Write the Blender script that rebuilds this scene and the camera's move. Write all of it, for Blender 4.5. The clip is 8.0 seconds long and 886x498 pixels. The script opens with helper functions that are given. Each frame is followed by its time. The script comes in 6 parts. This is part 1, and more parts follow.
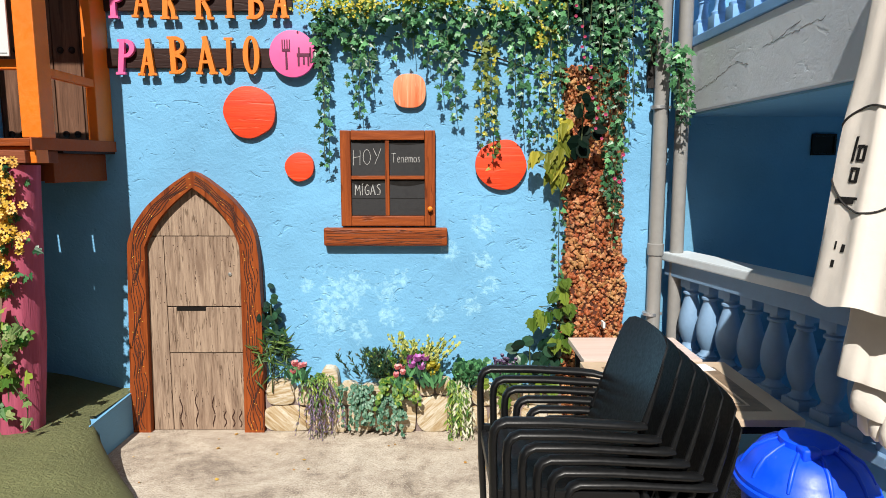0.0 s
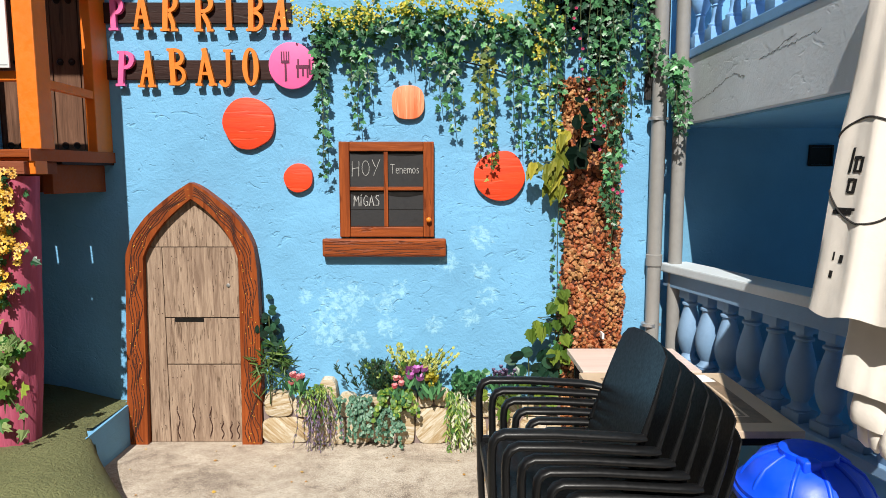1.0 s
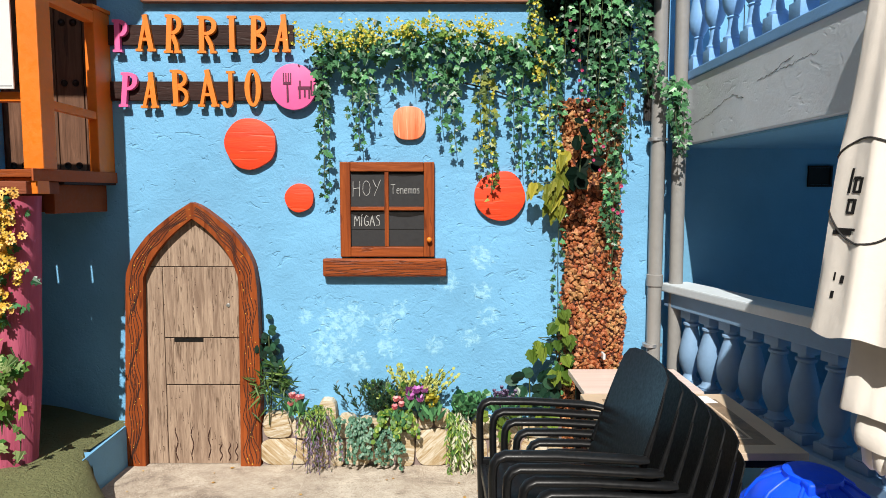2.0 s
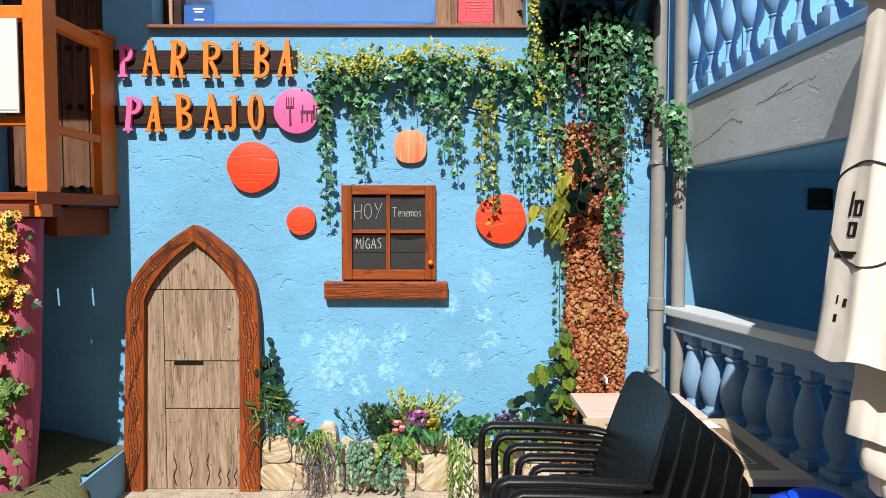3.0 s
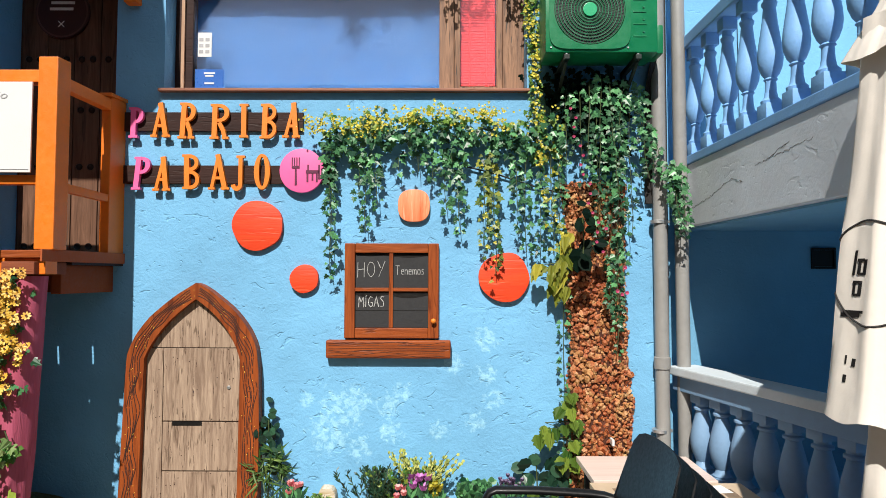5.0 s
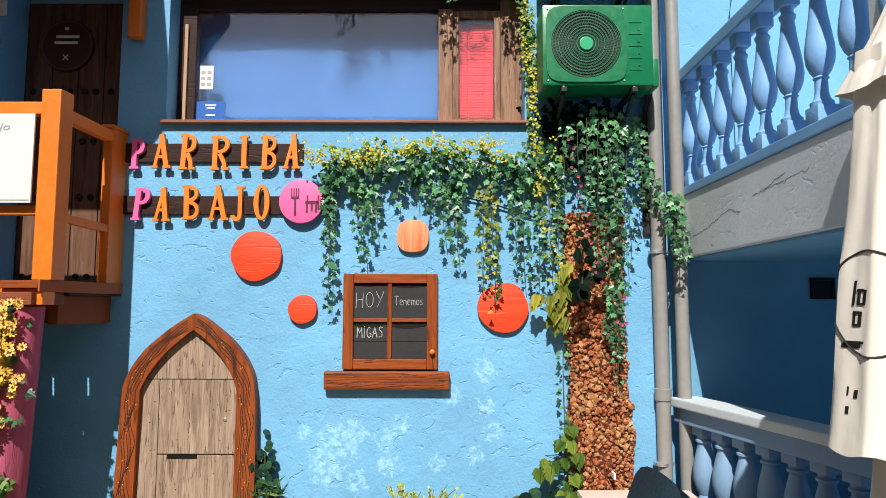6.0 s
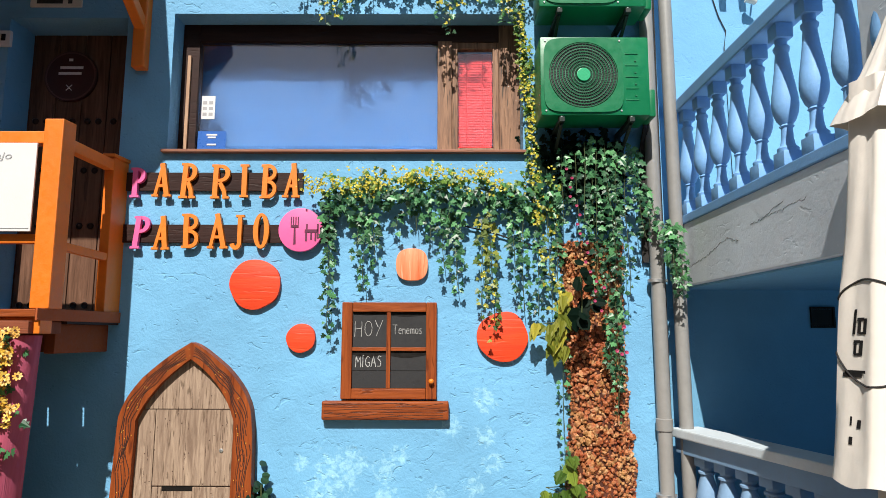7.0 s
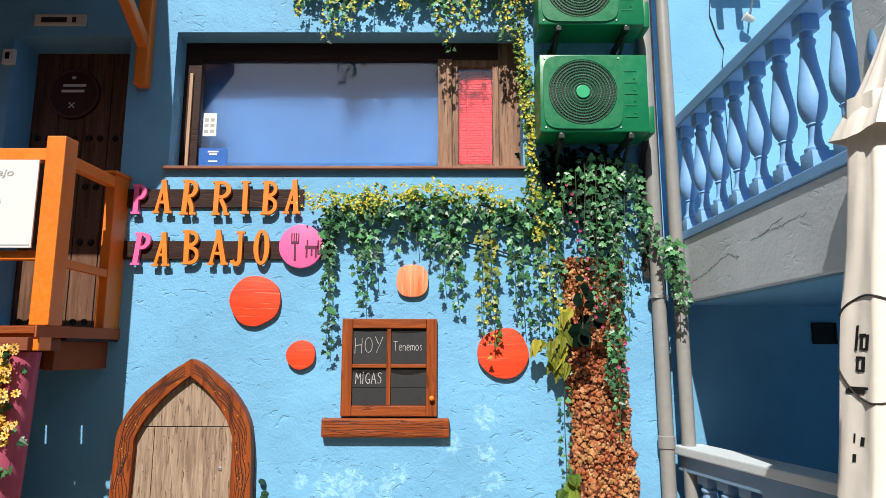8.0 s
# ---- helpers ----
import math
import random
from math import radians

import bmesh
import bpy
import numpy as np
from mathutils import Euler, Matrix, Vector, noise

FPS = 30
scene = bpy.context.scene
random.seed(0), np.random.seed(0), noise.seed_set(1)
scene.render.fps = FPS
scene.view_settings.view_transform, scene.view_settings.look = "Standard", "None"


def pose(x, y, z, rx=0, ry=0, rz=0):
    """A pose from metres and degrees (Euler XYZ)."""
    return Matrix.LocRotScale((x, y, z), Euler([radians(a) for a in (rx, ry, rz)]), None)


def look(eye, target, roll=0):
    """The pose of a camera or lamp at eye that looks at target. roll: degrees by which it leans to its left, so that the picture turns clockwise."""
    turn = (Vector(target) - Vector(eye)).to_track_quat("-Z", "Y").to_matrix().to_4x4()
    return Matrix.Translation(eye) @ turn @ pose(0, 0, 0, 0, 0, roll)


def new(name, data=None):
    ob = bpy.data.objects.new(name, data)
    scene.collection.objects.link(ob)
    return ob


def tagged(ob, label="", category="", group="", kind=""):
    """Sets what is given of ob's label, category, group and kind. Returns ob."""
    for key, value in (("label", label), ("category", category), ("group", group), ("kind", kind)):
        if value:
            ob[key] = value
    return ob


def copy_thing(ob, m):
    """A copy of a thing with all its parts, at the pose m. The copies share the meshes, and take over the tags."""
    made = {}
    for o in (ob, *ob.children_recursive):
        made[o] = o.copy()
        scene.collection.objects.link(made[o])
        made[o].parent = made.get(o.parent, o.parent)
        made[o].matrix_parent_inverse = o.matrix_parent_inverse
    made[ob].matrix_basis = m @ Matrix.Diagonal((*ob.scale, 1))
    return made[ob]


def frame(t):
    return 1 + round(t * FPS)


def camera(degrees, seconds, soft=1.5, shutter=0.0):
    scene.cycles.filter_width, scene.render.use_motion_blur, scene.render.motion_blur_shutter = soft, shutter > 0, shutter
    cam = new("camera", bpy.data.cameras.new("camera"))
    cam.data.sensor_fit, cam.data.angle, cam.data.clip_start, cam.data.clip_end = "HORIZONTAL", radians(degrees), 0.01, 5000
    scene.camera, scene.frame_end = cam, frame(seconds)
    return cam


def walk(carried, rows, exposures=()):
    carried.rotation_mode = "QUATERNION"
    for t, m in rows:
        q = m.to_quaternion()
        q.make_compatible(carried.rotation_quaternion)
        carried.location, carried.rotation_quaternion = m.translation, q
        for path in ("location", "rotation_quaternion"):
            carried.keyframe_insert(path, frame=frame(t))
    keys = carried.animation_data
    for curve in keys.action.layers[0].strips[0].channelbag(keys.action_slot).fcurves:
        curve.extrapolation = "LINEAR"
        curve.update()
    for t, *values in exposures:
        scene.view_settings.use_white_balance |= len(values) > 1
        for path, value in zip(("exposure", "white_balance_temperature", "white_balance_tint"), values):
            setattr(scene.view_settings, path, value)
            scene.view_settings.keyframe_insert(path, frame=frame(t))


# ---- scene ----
# camera: stands still at head height and tilts up
cam = camera(69.1, 8.0, soft=0.6)
EYE, TILT = 1.9, -7.6
# seconds, yaw, pitch, roll from the first look
ROWS = [
    (0.0, 0.0, 0.0, 0.0), (0.5, -0.12, 0.38, 0.0), (1.0, -0.12, 0.97, -0.02), (1.5, -0.10, 1.82, 0.01),
    (3.0, 0.04, 4.78, 0.07), (3.5, 0.20, 5.94, 0.12), (4.0, 0.34, 7.17, 0.16), (4.5, 0.36, 8.57, 0.20),
    (6.0, 0.22, 12.66, 0.18), (6.5, 0.22, 14.01, 0.20), (7.0, 0.15, 15.20, 0.18), (7.5, 0.14, 16.00, 0.18), (8.0, 0.19, 16.64, 0.14),
]
walk(cam, [(t, pose(0, 0, EYE, TILT) @ pose(0, 0, 0, 90 + p, 0, yaw) @ pose(0, 0, 0, 0, 0, r)) for t, yaw, p, r in ROWS])

# ---- light ----
KX, KZ = 0.17, 1.08  # how far a shadow slides right and down per metre of depth
sun_way = Vector((KX, 1, -KZ)).normalized()
world = bpy.data.worlds.new("sky")
scene.world = world
world.use_nodes = True
sky = world.node_tree.nodes.new("ShaderNodeTexSky")
sky.sky_type, sky.sun_disc = "NISHITA", False
sky.air_density, sky.dust_density, sky.ozone_density = 1.0, 2.0, 1.0
sky.sun_elevation = math.asin(-sun_way.z)
sky.sun_rotation = math.atan2(-sun_way.x, -sun_way.y)
background = world.node_tree.nodes["Background"]
background.inputs["Strength"].default_value = 0.05
sky_tree = world.node_tree
sky_way = sky_tree.nodes.new("ShaderNodeTexCoord")
cloud = sky_tree.nodes.new("ShaderNodeTexNoise")
cloud.inputs["Scale"].default_value, cloud.inputs["Detail"].default_value, cloud.inputs["Roughness"].default_value = 2.3, 7, 0.55
sky_tree.links.new(sky_way.outputs["Generated"], cloud.inputs["Vector"])
cover = sky_tree.nodes.new("ShaderNodeMapRange")
cover.inputs["From Min"].default_value, cover.inputs["From Max"].default_value = 0.55, 0.68
sky_tree.links.new(cloud.outputs["Fac"], cover.inputs["Value"])
clouds = sky_tree.nodes.new("ShaderNodeMix")
clouds.data_type = "RGBA"
clouds.inputs[7].default_value = (6.5, 6.7, 7.0, 1)
sky_tree.links.new(cover.outputs[0], clouds.inputs[0])
sky_tree.links.new(sky.outputs[0], clouds.inputs[6])
sky_tree.links.new(clouds.outputs[2], background.inputs["Color"])
sun = new("sun", bpy.data.lights.new("sun", "SUN"))
sun.data.energy, sun.data.angle, sun.data.color = 5.0, radians(0.5), (1.0, 0.95, 0.87)
sun.matrix_world = look((-3, -18, 18), Vector((-3, -18, 18)) + sun_way)
scene.view_settings.exposure = 0.45


# ---- materials ----
def nodes_of(name, rough=0.6, metal=0.0):
    m = bpy.data.materials.new(name)
    m.use_nodes = True
    nt = m.node_tree
    b = nt.nodes["Principled BSDF"]
    b.inputs["Roughness"].default_value = rough
    b.inputs["Metallic"].default_value = metal
    return m, nt, b


def ramp(nt, fac, stops):
    r = nt.nodes.new("ShaderNodeValToRGB")
    while len(r.color_ramp.elements) < len(stops):
        r.color_ramp.elements.new(0.5)
    for e, (p, c) in zip(r.color_ramp.elements, stops):
        e.position, e.color = p, (*c, 1) if len(c) == 3 else c
    nt.links.new(fac, r.inputs[0])
    return r.outputs[0]


def coords(nt, scale=(1, 1, 1), random_shift=False):
    tc = nt.nodes.new("ShaderNodeTexCoord")
    mp = nt.nodes.new("ShaderNodeMapping")
    mp.inputs["Scale"].default_value = scale
    nt.links.new(tc.outputs["Object"], mp.inputs[0])
    if random_shift:
        oi = nt.nodes.new("ShaderNodeObjectInfo")
        mu = nt.nodes.new("ShaderNodeVectorMath")
        mu.operation = "SCALE"
        mu.inputs[0].default_value = (37, 19, 53)
        nt.links.new(oi.outputs["Random"], mu.inputs["Scale"])
        nt.links.new(mu.outputs[0], mp.inputs["Location"])
    return mp.outputs[0]


def noise_tex(nt, vec, scale, detail=4, rough=0.6, warp=0.0):
    n = nt.nodes.new("ShaderNodeTexNoise")
    n.inputs["Scale"].default_value, n.inputs["Detail"].default_value = scale, detail
    n.inputs["Roughness"].default_value, n.inputs["Distortion"].default_value = rough, warp
    nt.links.new(vec, n.inputs["Vector"])
    return n.outputs["Fac"]


def mix(nt, fac, a, b, kind="MIX"):
    x = nt.nodes.new("ShaderNodeMix")
    x.data_type, x.blend_type = "RGBA", kind
    for sock, v in ((x.inputs[0], fac), (x.inputs[6], a), (x.inputs[7], b)):
        if isinstance(v, bpy.types.NodeSocket):
            nt.links.new(v, sock)
        else:
            sock.default_value = v if isinstance(v, float) else (*v, 1)
    return x.outputs[2]


def maths(nt, op, a, b=0.0):
    n = nt.nodes.new("ShaderNodeMath")
    n.operation = op
    for sock, v in zip(n.inputs, (a, b)):
        if isinstance(v, bpy.types.NodeSocket):
            nt.links.new(v, sock)
        else:
            sock.default_value = v
    return n.outputs[0]


def bump(nt, b, height, strength=0.4, distance=0.01):
    n = nt.nodes.new("ShaderNodeBump")
    n.inputs["Strength"].default_value, n.inputs["Distance"].default_value = strength, distance
    nt.links.new(height, n.inputs["Height"])
    nt.links.new(n.outputs[0], b.inputs["Normal"])


def plain(name, c, rough=0.5, metal=0.0, vary=0.15, scale=14.0, grain=0.15, dist=0.004):
    """Paint, plastic or metal with mottling at two scales and a fine grain."""
    m, nt, b = nodes_of(name, rough, metal)
    v = coords(nt, random_shift=True)
    big, small = noise_tex(nt, v, scale * 0.3, 3), noise_tex(nt, v, scale * 4, 5)
    f = maths(nt, "ADD", maths(nt, "MULTIPLY", big, 0.6), maths(nt, "MULTIPLY", small, 0.4))
    lo, hi = [x * (1 - vary) for x in c], [min(1, x * (1 + vary)) for x in c]
    nt.links.new(ramp(nt, f, [(0.3, lo), (0.7, hi)]), b.inputs["Base Color"])
    r = ramp(nt, small, [(0.3, (rough * 0.8,) * 3), (0.7, (min(1, rough * 1.25),) * 3)])
    nt.links.new(r, b.inputs["Roughness"])
    bump(nt, b, noise_tex(nt, v, scale * 8, 4), grain, dist)
    return m


def wood(name, dark, light, along="z", rough=0.65, scale=1.0, knots=0.25, streak=(0.02, 0.016, 0.012), deep=0.35):
    """Grain drawn out along one axis, with dark streaks and pores."""
    m, nt, b = nodes_of(name, rough)
    k = [14.0 * scale] * 3
    k["xyz".index(along)] = 1.1 * scale
    v = coords(nt, tuple(k), True)
    a = noise_tex(nt, v, 1.6, 5, 0.65, 1.2)
    fine = noise_tex(nt, v, 7, 4, 0.7, 0.3)
    base = ramp(nt, a, [(0.25, dark), (0.75, light)])
    base = mix(nt, maths(nt, "MULTIPLY", fine, 0.5), base, dark)
    s = ramp(nt, noise_tex(nt, v, 2.6, 2, 0.5, 2.0), [(0.60, (0, 0, 0)), (0.68, (1, 1, 1))])
    col = mix(nt, maths(nt, "MULTIPLY", s, knots), base, streak)
    nt.links.new(col, b.inputs["Base Color"])
    bump(nt, b, maths(nt, "SUBTRACT", fine, maths(nt, "MULTIPLY", s, 0.8)), deep, 0.006)
    return m


def leafy(name, lo, hi, rough=0.45, through_light=0.25):
    m, nt, b = nodes_of(name, rough)
    geo = nt.nodes.new("ShaderNodeNewGeometry")
    middle = [(p * 0.65 + q * 0.35) for p, q in zip(lo, hi)]
    c = ramp(nt, geo.outputs["Random Per Island"], [(0.0, lo), (0.6, middle), (1.0, hi)])
    c = mix(nt, maths(nt, "MULTIPLY", noise_tex(nt, coords(nt), 60, 3), 0.4), c, lo)
    nt.links.new(c, b.inputs["Base Color"])
    tr = nt.nodes.new("ShaderNodeBsdfTranslucent")
    nt.links.new(c, tr.inputs[0])
    ms = nt.nodes.new("ShaderNodeMixShader")
    ms.inputs[0].default_value = through_light
    nt.links.new(b.outputs[0], ms.inputs[1])
    nt.links.new(tr.outputs[0], ms.inputs[2])
    nt.links.new(ms.outputs[0], nt.nodes["Material Output"].inputs[0])
    return m


def plaster(name, c, patches=(), strength=0.55):
    """Trowelled and painted wall; patches: (x, z, radius) where the paint has gone chalky."""
    m, nt, b = nodes_of(name, 0.75)
    v = coords(nt)
    big, mid, fine = noise_tex(nt, v, 1.3, 4), noise_tex(nt, v, 9, 4, 0.6, 0.8), noise_tex(nt, v, 55, 5)
    lo, hi = [x * 0.86 for x in c], [min(1, x * 1.1) for x in c]
    col = ramp(nt, big, [(0.3, lo), (0.7, hi)])
    col = mix(nt, maths(nt, "MULTIPLY", ramp(nt, fine, [(0.62, (0, 0, 0)), (0.75, (1, 1, 1))]), 0.25), col, [min(1, x * 1.35) for x in c])
    if patches:
        total = None
        for x, z, r in patches:
            d = nt.nodes.new("ShaderNodeVectorMath")
            d.operation = "DISTANCE"
            d.inputs[1].default_value = (x, 4.455, z)
            nt.links.new(v, d.inputs[0])
            f = nt.nodes.new("ShaderNodeMapRange")
            f.inputs["From Min"].default_value, f.inputs["From Max"].default_value = r * 1.25, r * 0.45
            nt.links.new(d.outputs["Value"], f.inputs["Value"])
            total = f.outputs[0] if total is None else maths(nt, "MAXIMUM", total, f.outputs[0])
        n2 = noise_tex(nt, v, 22, 6, 0.7, 0.5)
        near = maths(nt, "ADD", maths(nt, "MULTIPLY", total, 0.55), maths(nt, "MULTIPLY", maths(nt, "SUBTRACT", n2, 0.5), 1.9))
        soft = ramp(nt, near, [(0.42, (0, 0, 0)), (0.66, (0.55, 0.55, 0.55))])
        hard = ramp(nt, near, [(0.86, (0, 0, 0)), (0.95, (0.6, 0.6, 0.6))])
        col = mix(nt, soft, col, (0.36, 0.66, 0.80))
        col = mix(nt, hard, col, (0.66, 0.80, 0.84))
    nt.links.new(col, b.inputs["Base Color"])
    cuts = ramp(nt, noise_tex(nt, coords(nt, (1, 1, 1.7)), 7.5, 3, 0.5, 1.6), [(0.635, (0, 0, 0)), (0.69, (1, 1, 1))])
    h = maths(nt, "ADD", maths(nt, "MULTIPLY", mid, 0.7), maths(nt, "MULTIPLY", fine, 0.35))
    h = maths(nt, "SUBTRACT", h, maths(nt, "MULTIPLY", cuts, 0.42))
    bump(nt, b, h, strength, 0.022)
    return m


BLUE = (0.152, 0.395, 0.632)
M_WALL = plaster("blue_plaster", BLUE, [(-0.72, 0.98, 0.22), (-0.62, 1.05, 0.14), (-0.8, 0.82, 0.2), (-0.4, 1.0, 0.12), (-0.38, 0.82, 0.12), (0.27, 1.47, 0.13), (0.27, 1.22, 0.1), (0.33, 1.05, 0.1), (-0.05, 0.84, 0.1), (0.05, 1.3, 0.1), (-0.95, 1.05, 0.08), (0.2, 0.9, 0.1), (-0.3, 1.1, 0.1), (-0.6, 0.72, 0.12)])
M_WALL_PLAIN = plaster("blue_plaster_plain", BLUE, strength=0.3)
# darker, duller copy of the wall blue; balcony shade is in the colour
M_WALL_SHADE = plaster("shaded_blue_plaster", (0.13, 0.32, 0.48), strength=0.25)
M_GREY_RENDER = plaster("grey_render", (0.62, 0.675, 0.74), strength=0.18)
M_PALE_BLUE = plain("pale_blue_masonry_paint", (0.185, 0.39, 0.70), 0.6, vary=0.12, scale=10, grain=0.25)
M_WHITE_BLUE = plain("chalky_white_paint", (0.52, 0.58, 0.62), 0.6, vary=0.1, scale=10, grain=0.25)
M_ORANGE = plain("orange_paint", (0.72, 0.17, 0.010), 0.45, vary=0.14, scale=9, grain=0.25)
M_ORANGE_RED = wood("orange_red_paint", (0.58, 0.030, 0.005), (0.88, 0.078, 0.012), "x", 0.55, 0.55, 0.15, (0.90, 0.20, 0.07), 0.3)
M_PEACH = wood("peach_paint", (0.74, 0.10, 0.020), (0.90, 0.42, 0.22), "z", 0.5, 1.0, 0.4, (0.9, 0.60, 0.42), 0.2)
M_BROWN_ORANGE = plain("brown_orange_paint", (0.36, 0.085, 0.015), 0.5)
M_PINK = plain("pink_paint", (0.80, 0.12, 0.33), 0.5, vary=0.06)
M_PINK_DARK = plain("plum_paint", (0.10, 0.012, 0.045), 0.5)
M_LETTER = plain("letter_orange_paint", (0.70, 0.19, 0.012), 0.5, vary=0.1)
M_MAGENTA = wood("magenta_painted_bark", (0.30, 0.042, 0.085), (0.50, 0.11, 0.19), "z", 0.85, 0.5, 0.2, (0.16, 0.02, 0.05), 0.4)
M_DOORWOOD = wood("weathered_door_wood", (0.12, 0.068, 0.044), (0.545, 0.408, 0.296), "z", 0.75, 1.15, 0.72, (0.085, 0.05, 0.028), 0.5)
M_REDWOOD = wood("red_brown_stained_wood", (0.11, 0.020, 0.005), (0.44, 0.105, 0.022), "z", 0.5, 0.7, 0.65, (0.06, 0.012, 0.005), 0.5)
M_REDWOOD_X = wood("red_brown_stained_wood_flat", (0.11, 0.020, 0.005), (0.44, 0.105, 0.022), "x", 0.5, 0.7, 0.65, (0.06, 0.012, 0.005), 0.5)
M_DARKWOOD = wood("dark_stained_wood", (0.042, 0.018, 0.010), (0.26, 0.135, 0.085), "z", 0.5, 0.8, 0.4, (0.006, 0.004, 0.003))
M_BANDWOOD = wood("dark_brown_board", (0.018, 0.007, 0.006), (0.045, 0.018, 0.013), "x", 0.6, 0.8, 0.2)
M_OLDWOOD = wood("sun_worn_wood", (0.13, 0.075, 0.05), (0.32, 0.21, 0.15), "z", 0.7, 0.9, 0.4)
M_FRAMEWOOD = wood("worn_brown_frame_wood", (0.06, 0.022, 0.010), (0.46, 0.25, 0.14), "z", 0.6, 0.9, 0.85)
M_DECKWOOD = wood("brown_deck_board", (0.16, 0.05, 0.025), (0.34, 0.14, 0.075), "x", 0.6, 0.8, 0.3)
for m in (M_BANDWOOD, M_DARKWOOD, M_REDWOOD, M_REDWOOD_X):
    m.node_tree.nodes["Principled BSDF"].inputs["Specular IOR Level"].default_value = 0.22
M_BLACKBOARD = plain("blackboard", (0.019, 0.019, 0.021), 0.7, vary=0.35, scale=6)
M_CHALK = plain("chalk", (0.42, 0.42, 0.41), 0.9, vary=0.25, scale=60)
M_IRON = plain("black_iron", (0.015, 0.013, 0.012), 0.5, 0.6)
M_PIPE = plain("grey_pipe", (0.25, 0.245, 0.235), 0.45, vary=0.12, scale=7)
M_STEEL = plain("galvanised_steel", (0.5, 0.5, 0.5), 0.4, 0.8)
M_AC = plain("green_enamel", (0.002, 0.15, 0.055), 0.35, vary=0.18, scale=5, grain=0.1)
M_AC_SHADE = plain("shade_dark_green", (0.004, 0.012, 0.008), 0.6)
M_WIRE = plain("green_wire", (0.05, 0.22, 0.12), 0.35, 0.2)
M_CHAIR = plain("anthracite_plastic", (0.0045, 0.0048, 0.0055), 0.42, vary=0.12, scale=20, grain=0.1, dist=0.001)
M_CHAIR.node_tree.nodes["Principled BSDF"].inputs["Specular IOR Level"].default_value = 0.34
M_BIN = plain("blue_plastic", (0.002, 0.070, 0.84), 0.42, vary=0.12, scale=6, grain=0.08)
M_CANVAS = plain("cream_canvas", (0.74, 0.69, 0.63), 0.85, vary=0.09, scale=5, grain=0.3, dist=0.003)
M_PRINT = plain("black_print", (0.02, 0.018, 0.018), 0.8)
M_WHITE = plain("white_board", (0.66, 0.66, 0.66), 0.4, vary=0.03)
M_GREYPRINT = plain("grey_print", (0.35, 0.35, 0.36), 0.7)
M_CARDBLUE = plain("blue_card", (0.03, 0.12, 0.42), 0.3)
M_RED_BLIND = plain("red_blind", (0.42, 0.008, 0.005), 0.85, vary=0.08)
M_BLIND = plain("pale_blue_blind", (0.060, 0.175, 0.40), 0.8, vary=0.08, scale=3)
M_STUD = plain("iron_stud", (0.03, 0.02, 0.018), 0.4, 0.7)
M_STEM = plain("plant_stem", (0.05, 0.07, 0.02), 0.7)
M_BROWN_DISC = plain("dark_red_brown_enamel", (0.05, 0.012, 0.010), 0.35)
M_SILVER_PRINT = plain("silver_print", (0.80, 0.76, 0.73), 0.6)
M_TAN = plain("tan_tabletop", (0.52, 0.40, 0.28), 0.45, vary=0.15, scale=12)
M_TILE = plain("brown_tile_pattern", (0.20, 0.14, 0.09), 0.45, vary=0.5, scale=40)
M_MARBLE = wood("pinkish_marble", (0.58, 0.44, 0.38), (0.78, 0.68, 0.62), "x", 0.3, 0.5, 0.15, (0.5, 0.3, 0.25), 0.03)
M_PAPER = plain("white_paper", (0.78, 0.78, 0.76), 0.8, vary=0.03)
M_IVY = leafy("ivy_leaf", (0.004, 0.042, 0.020), (0.15, 0.42, 0.16), 0.40, 0.14)
M_IVY_PALE = leafy("pale_ivy_leaf", (0.03, 0.14, 0.025), (0.42, 0.50, 0.07), 0.45)
M_IVY_MIX = leafy("yellowing_ivy_leaf", (0.02, 0.10, 0.03), (0.46, 0.44, 0.06), 0.45)
M_VINE_LEAF = leafy("vine_leaf", (0.03, 0.09, 0.010), (0.25, 0.33, 0.04))
# near-black leaf colour carries the shade below the ivy and the unit
M_SHADELEAF = leafy("shade_black_leaf", (0.002, 0.008, 0.005), (0.008, 0.022, 0.012), 0.5, 0.1)
M_EUCA = leafy("grey_green_leaf", (0.03, 0.13, 0.08), (0.30, 0.48, 0.34))
M_VINE_YELLOW = leafy("yellowing_vine_leaf", (0.13, 0.16, 0.015), (0.55, 0.48, 0.06))
M_DARKLEAF = leafy("dark_leaf", (0.006, 0.026, 0.016), (0.035, 0.11, 0.055), 0.4, 0.12)
M_YELLOW = leafy("yellow_petal", (0.38, 0.34, 0.02), (0.86, 0.74, 0.12))
M_YELLOW_PALE = leafy("pale_yellow_green", (0.30, 0.38, 0.08), (0.80, 0.76, 0.26))
M_CREAM = leafy("cream_yellow_petal", (0.80, 0.42, 0.06), (0.88, 0.72, 0.30))
M_SHADELEAF.node_tree.nodes["Principled BSDF"].inputs["Specular IOR Level"].default_value = 0.08
M_PETAL_PINK = leafy("pink_petal", (0.78, 0.20, 0.25), (0.90, 0.55, 0.50))
M_PETAL_ROSE = leafy("rose_petal", (0.48, 0.05, 0.15), (0.68, 0.20, 0.30))
M_PETAL_PURPLE = leafy("purple_petal", (0.48, 0.12, 0.46), (0.74, 0.34, 0.70))
M_LAVENDER = leafy("lavender", (0.12, 0.08, 0.16), (0.30, 0.22, 0.36))
M_WHITE_TWIG = leafy("white_twig", (0.5, 0.5, 0.35), (0.75, 0.74, 0.6))


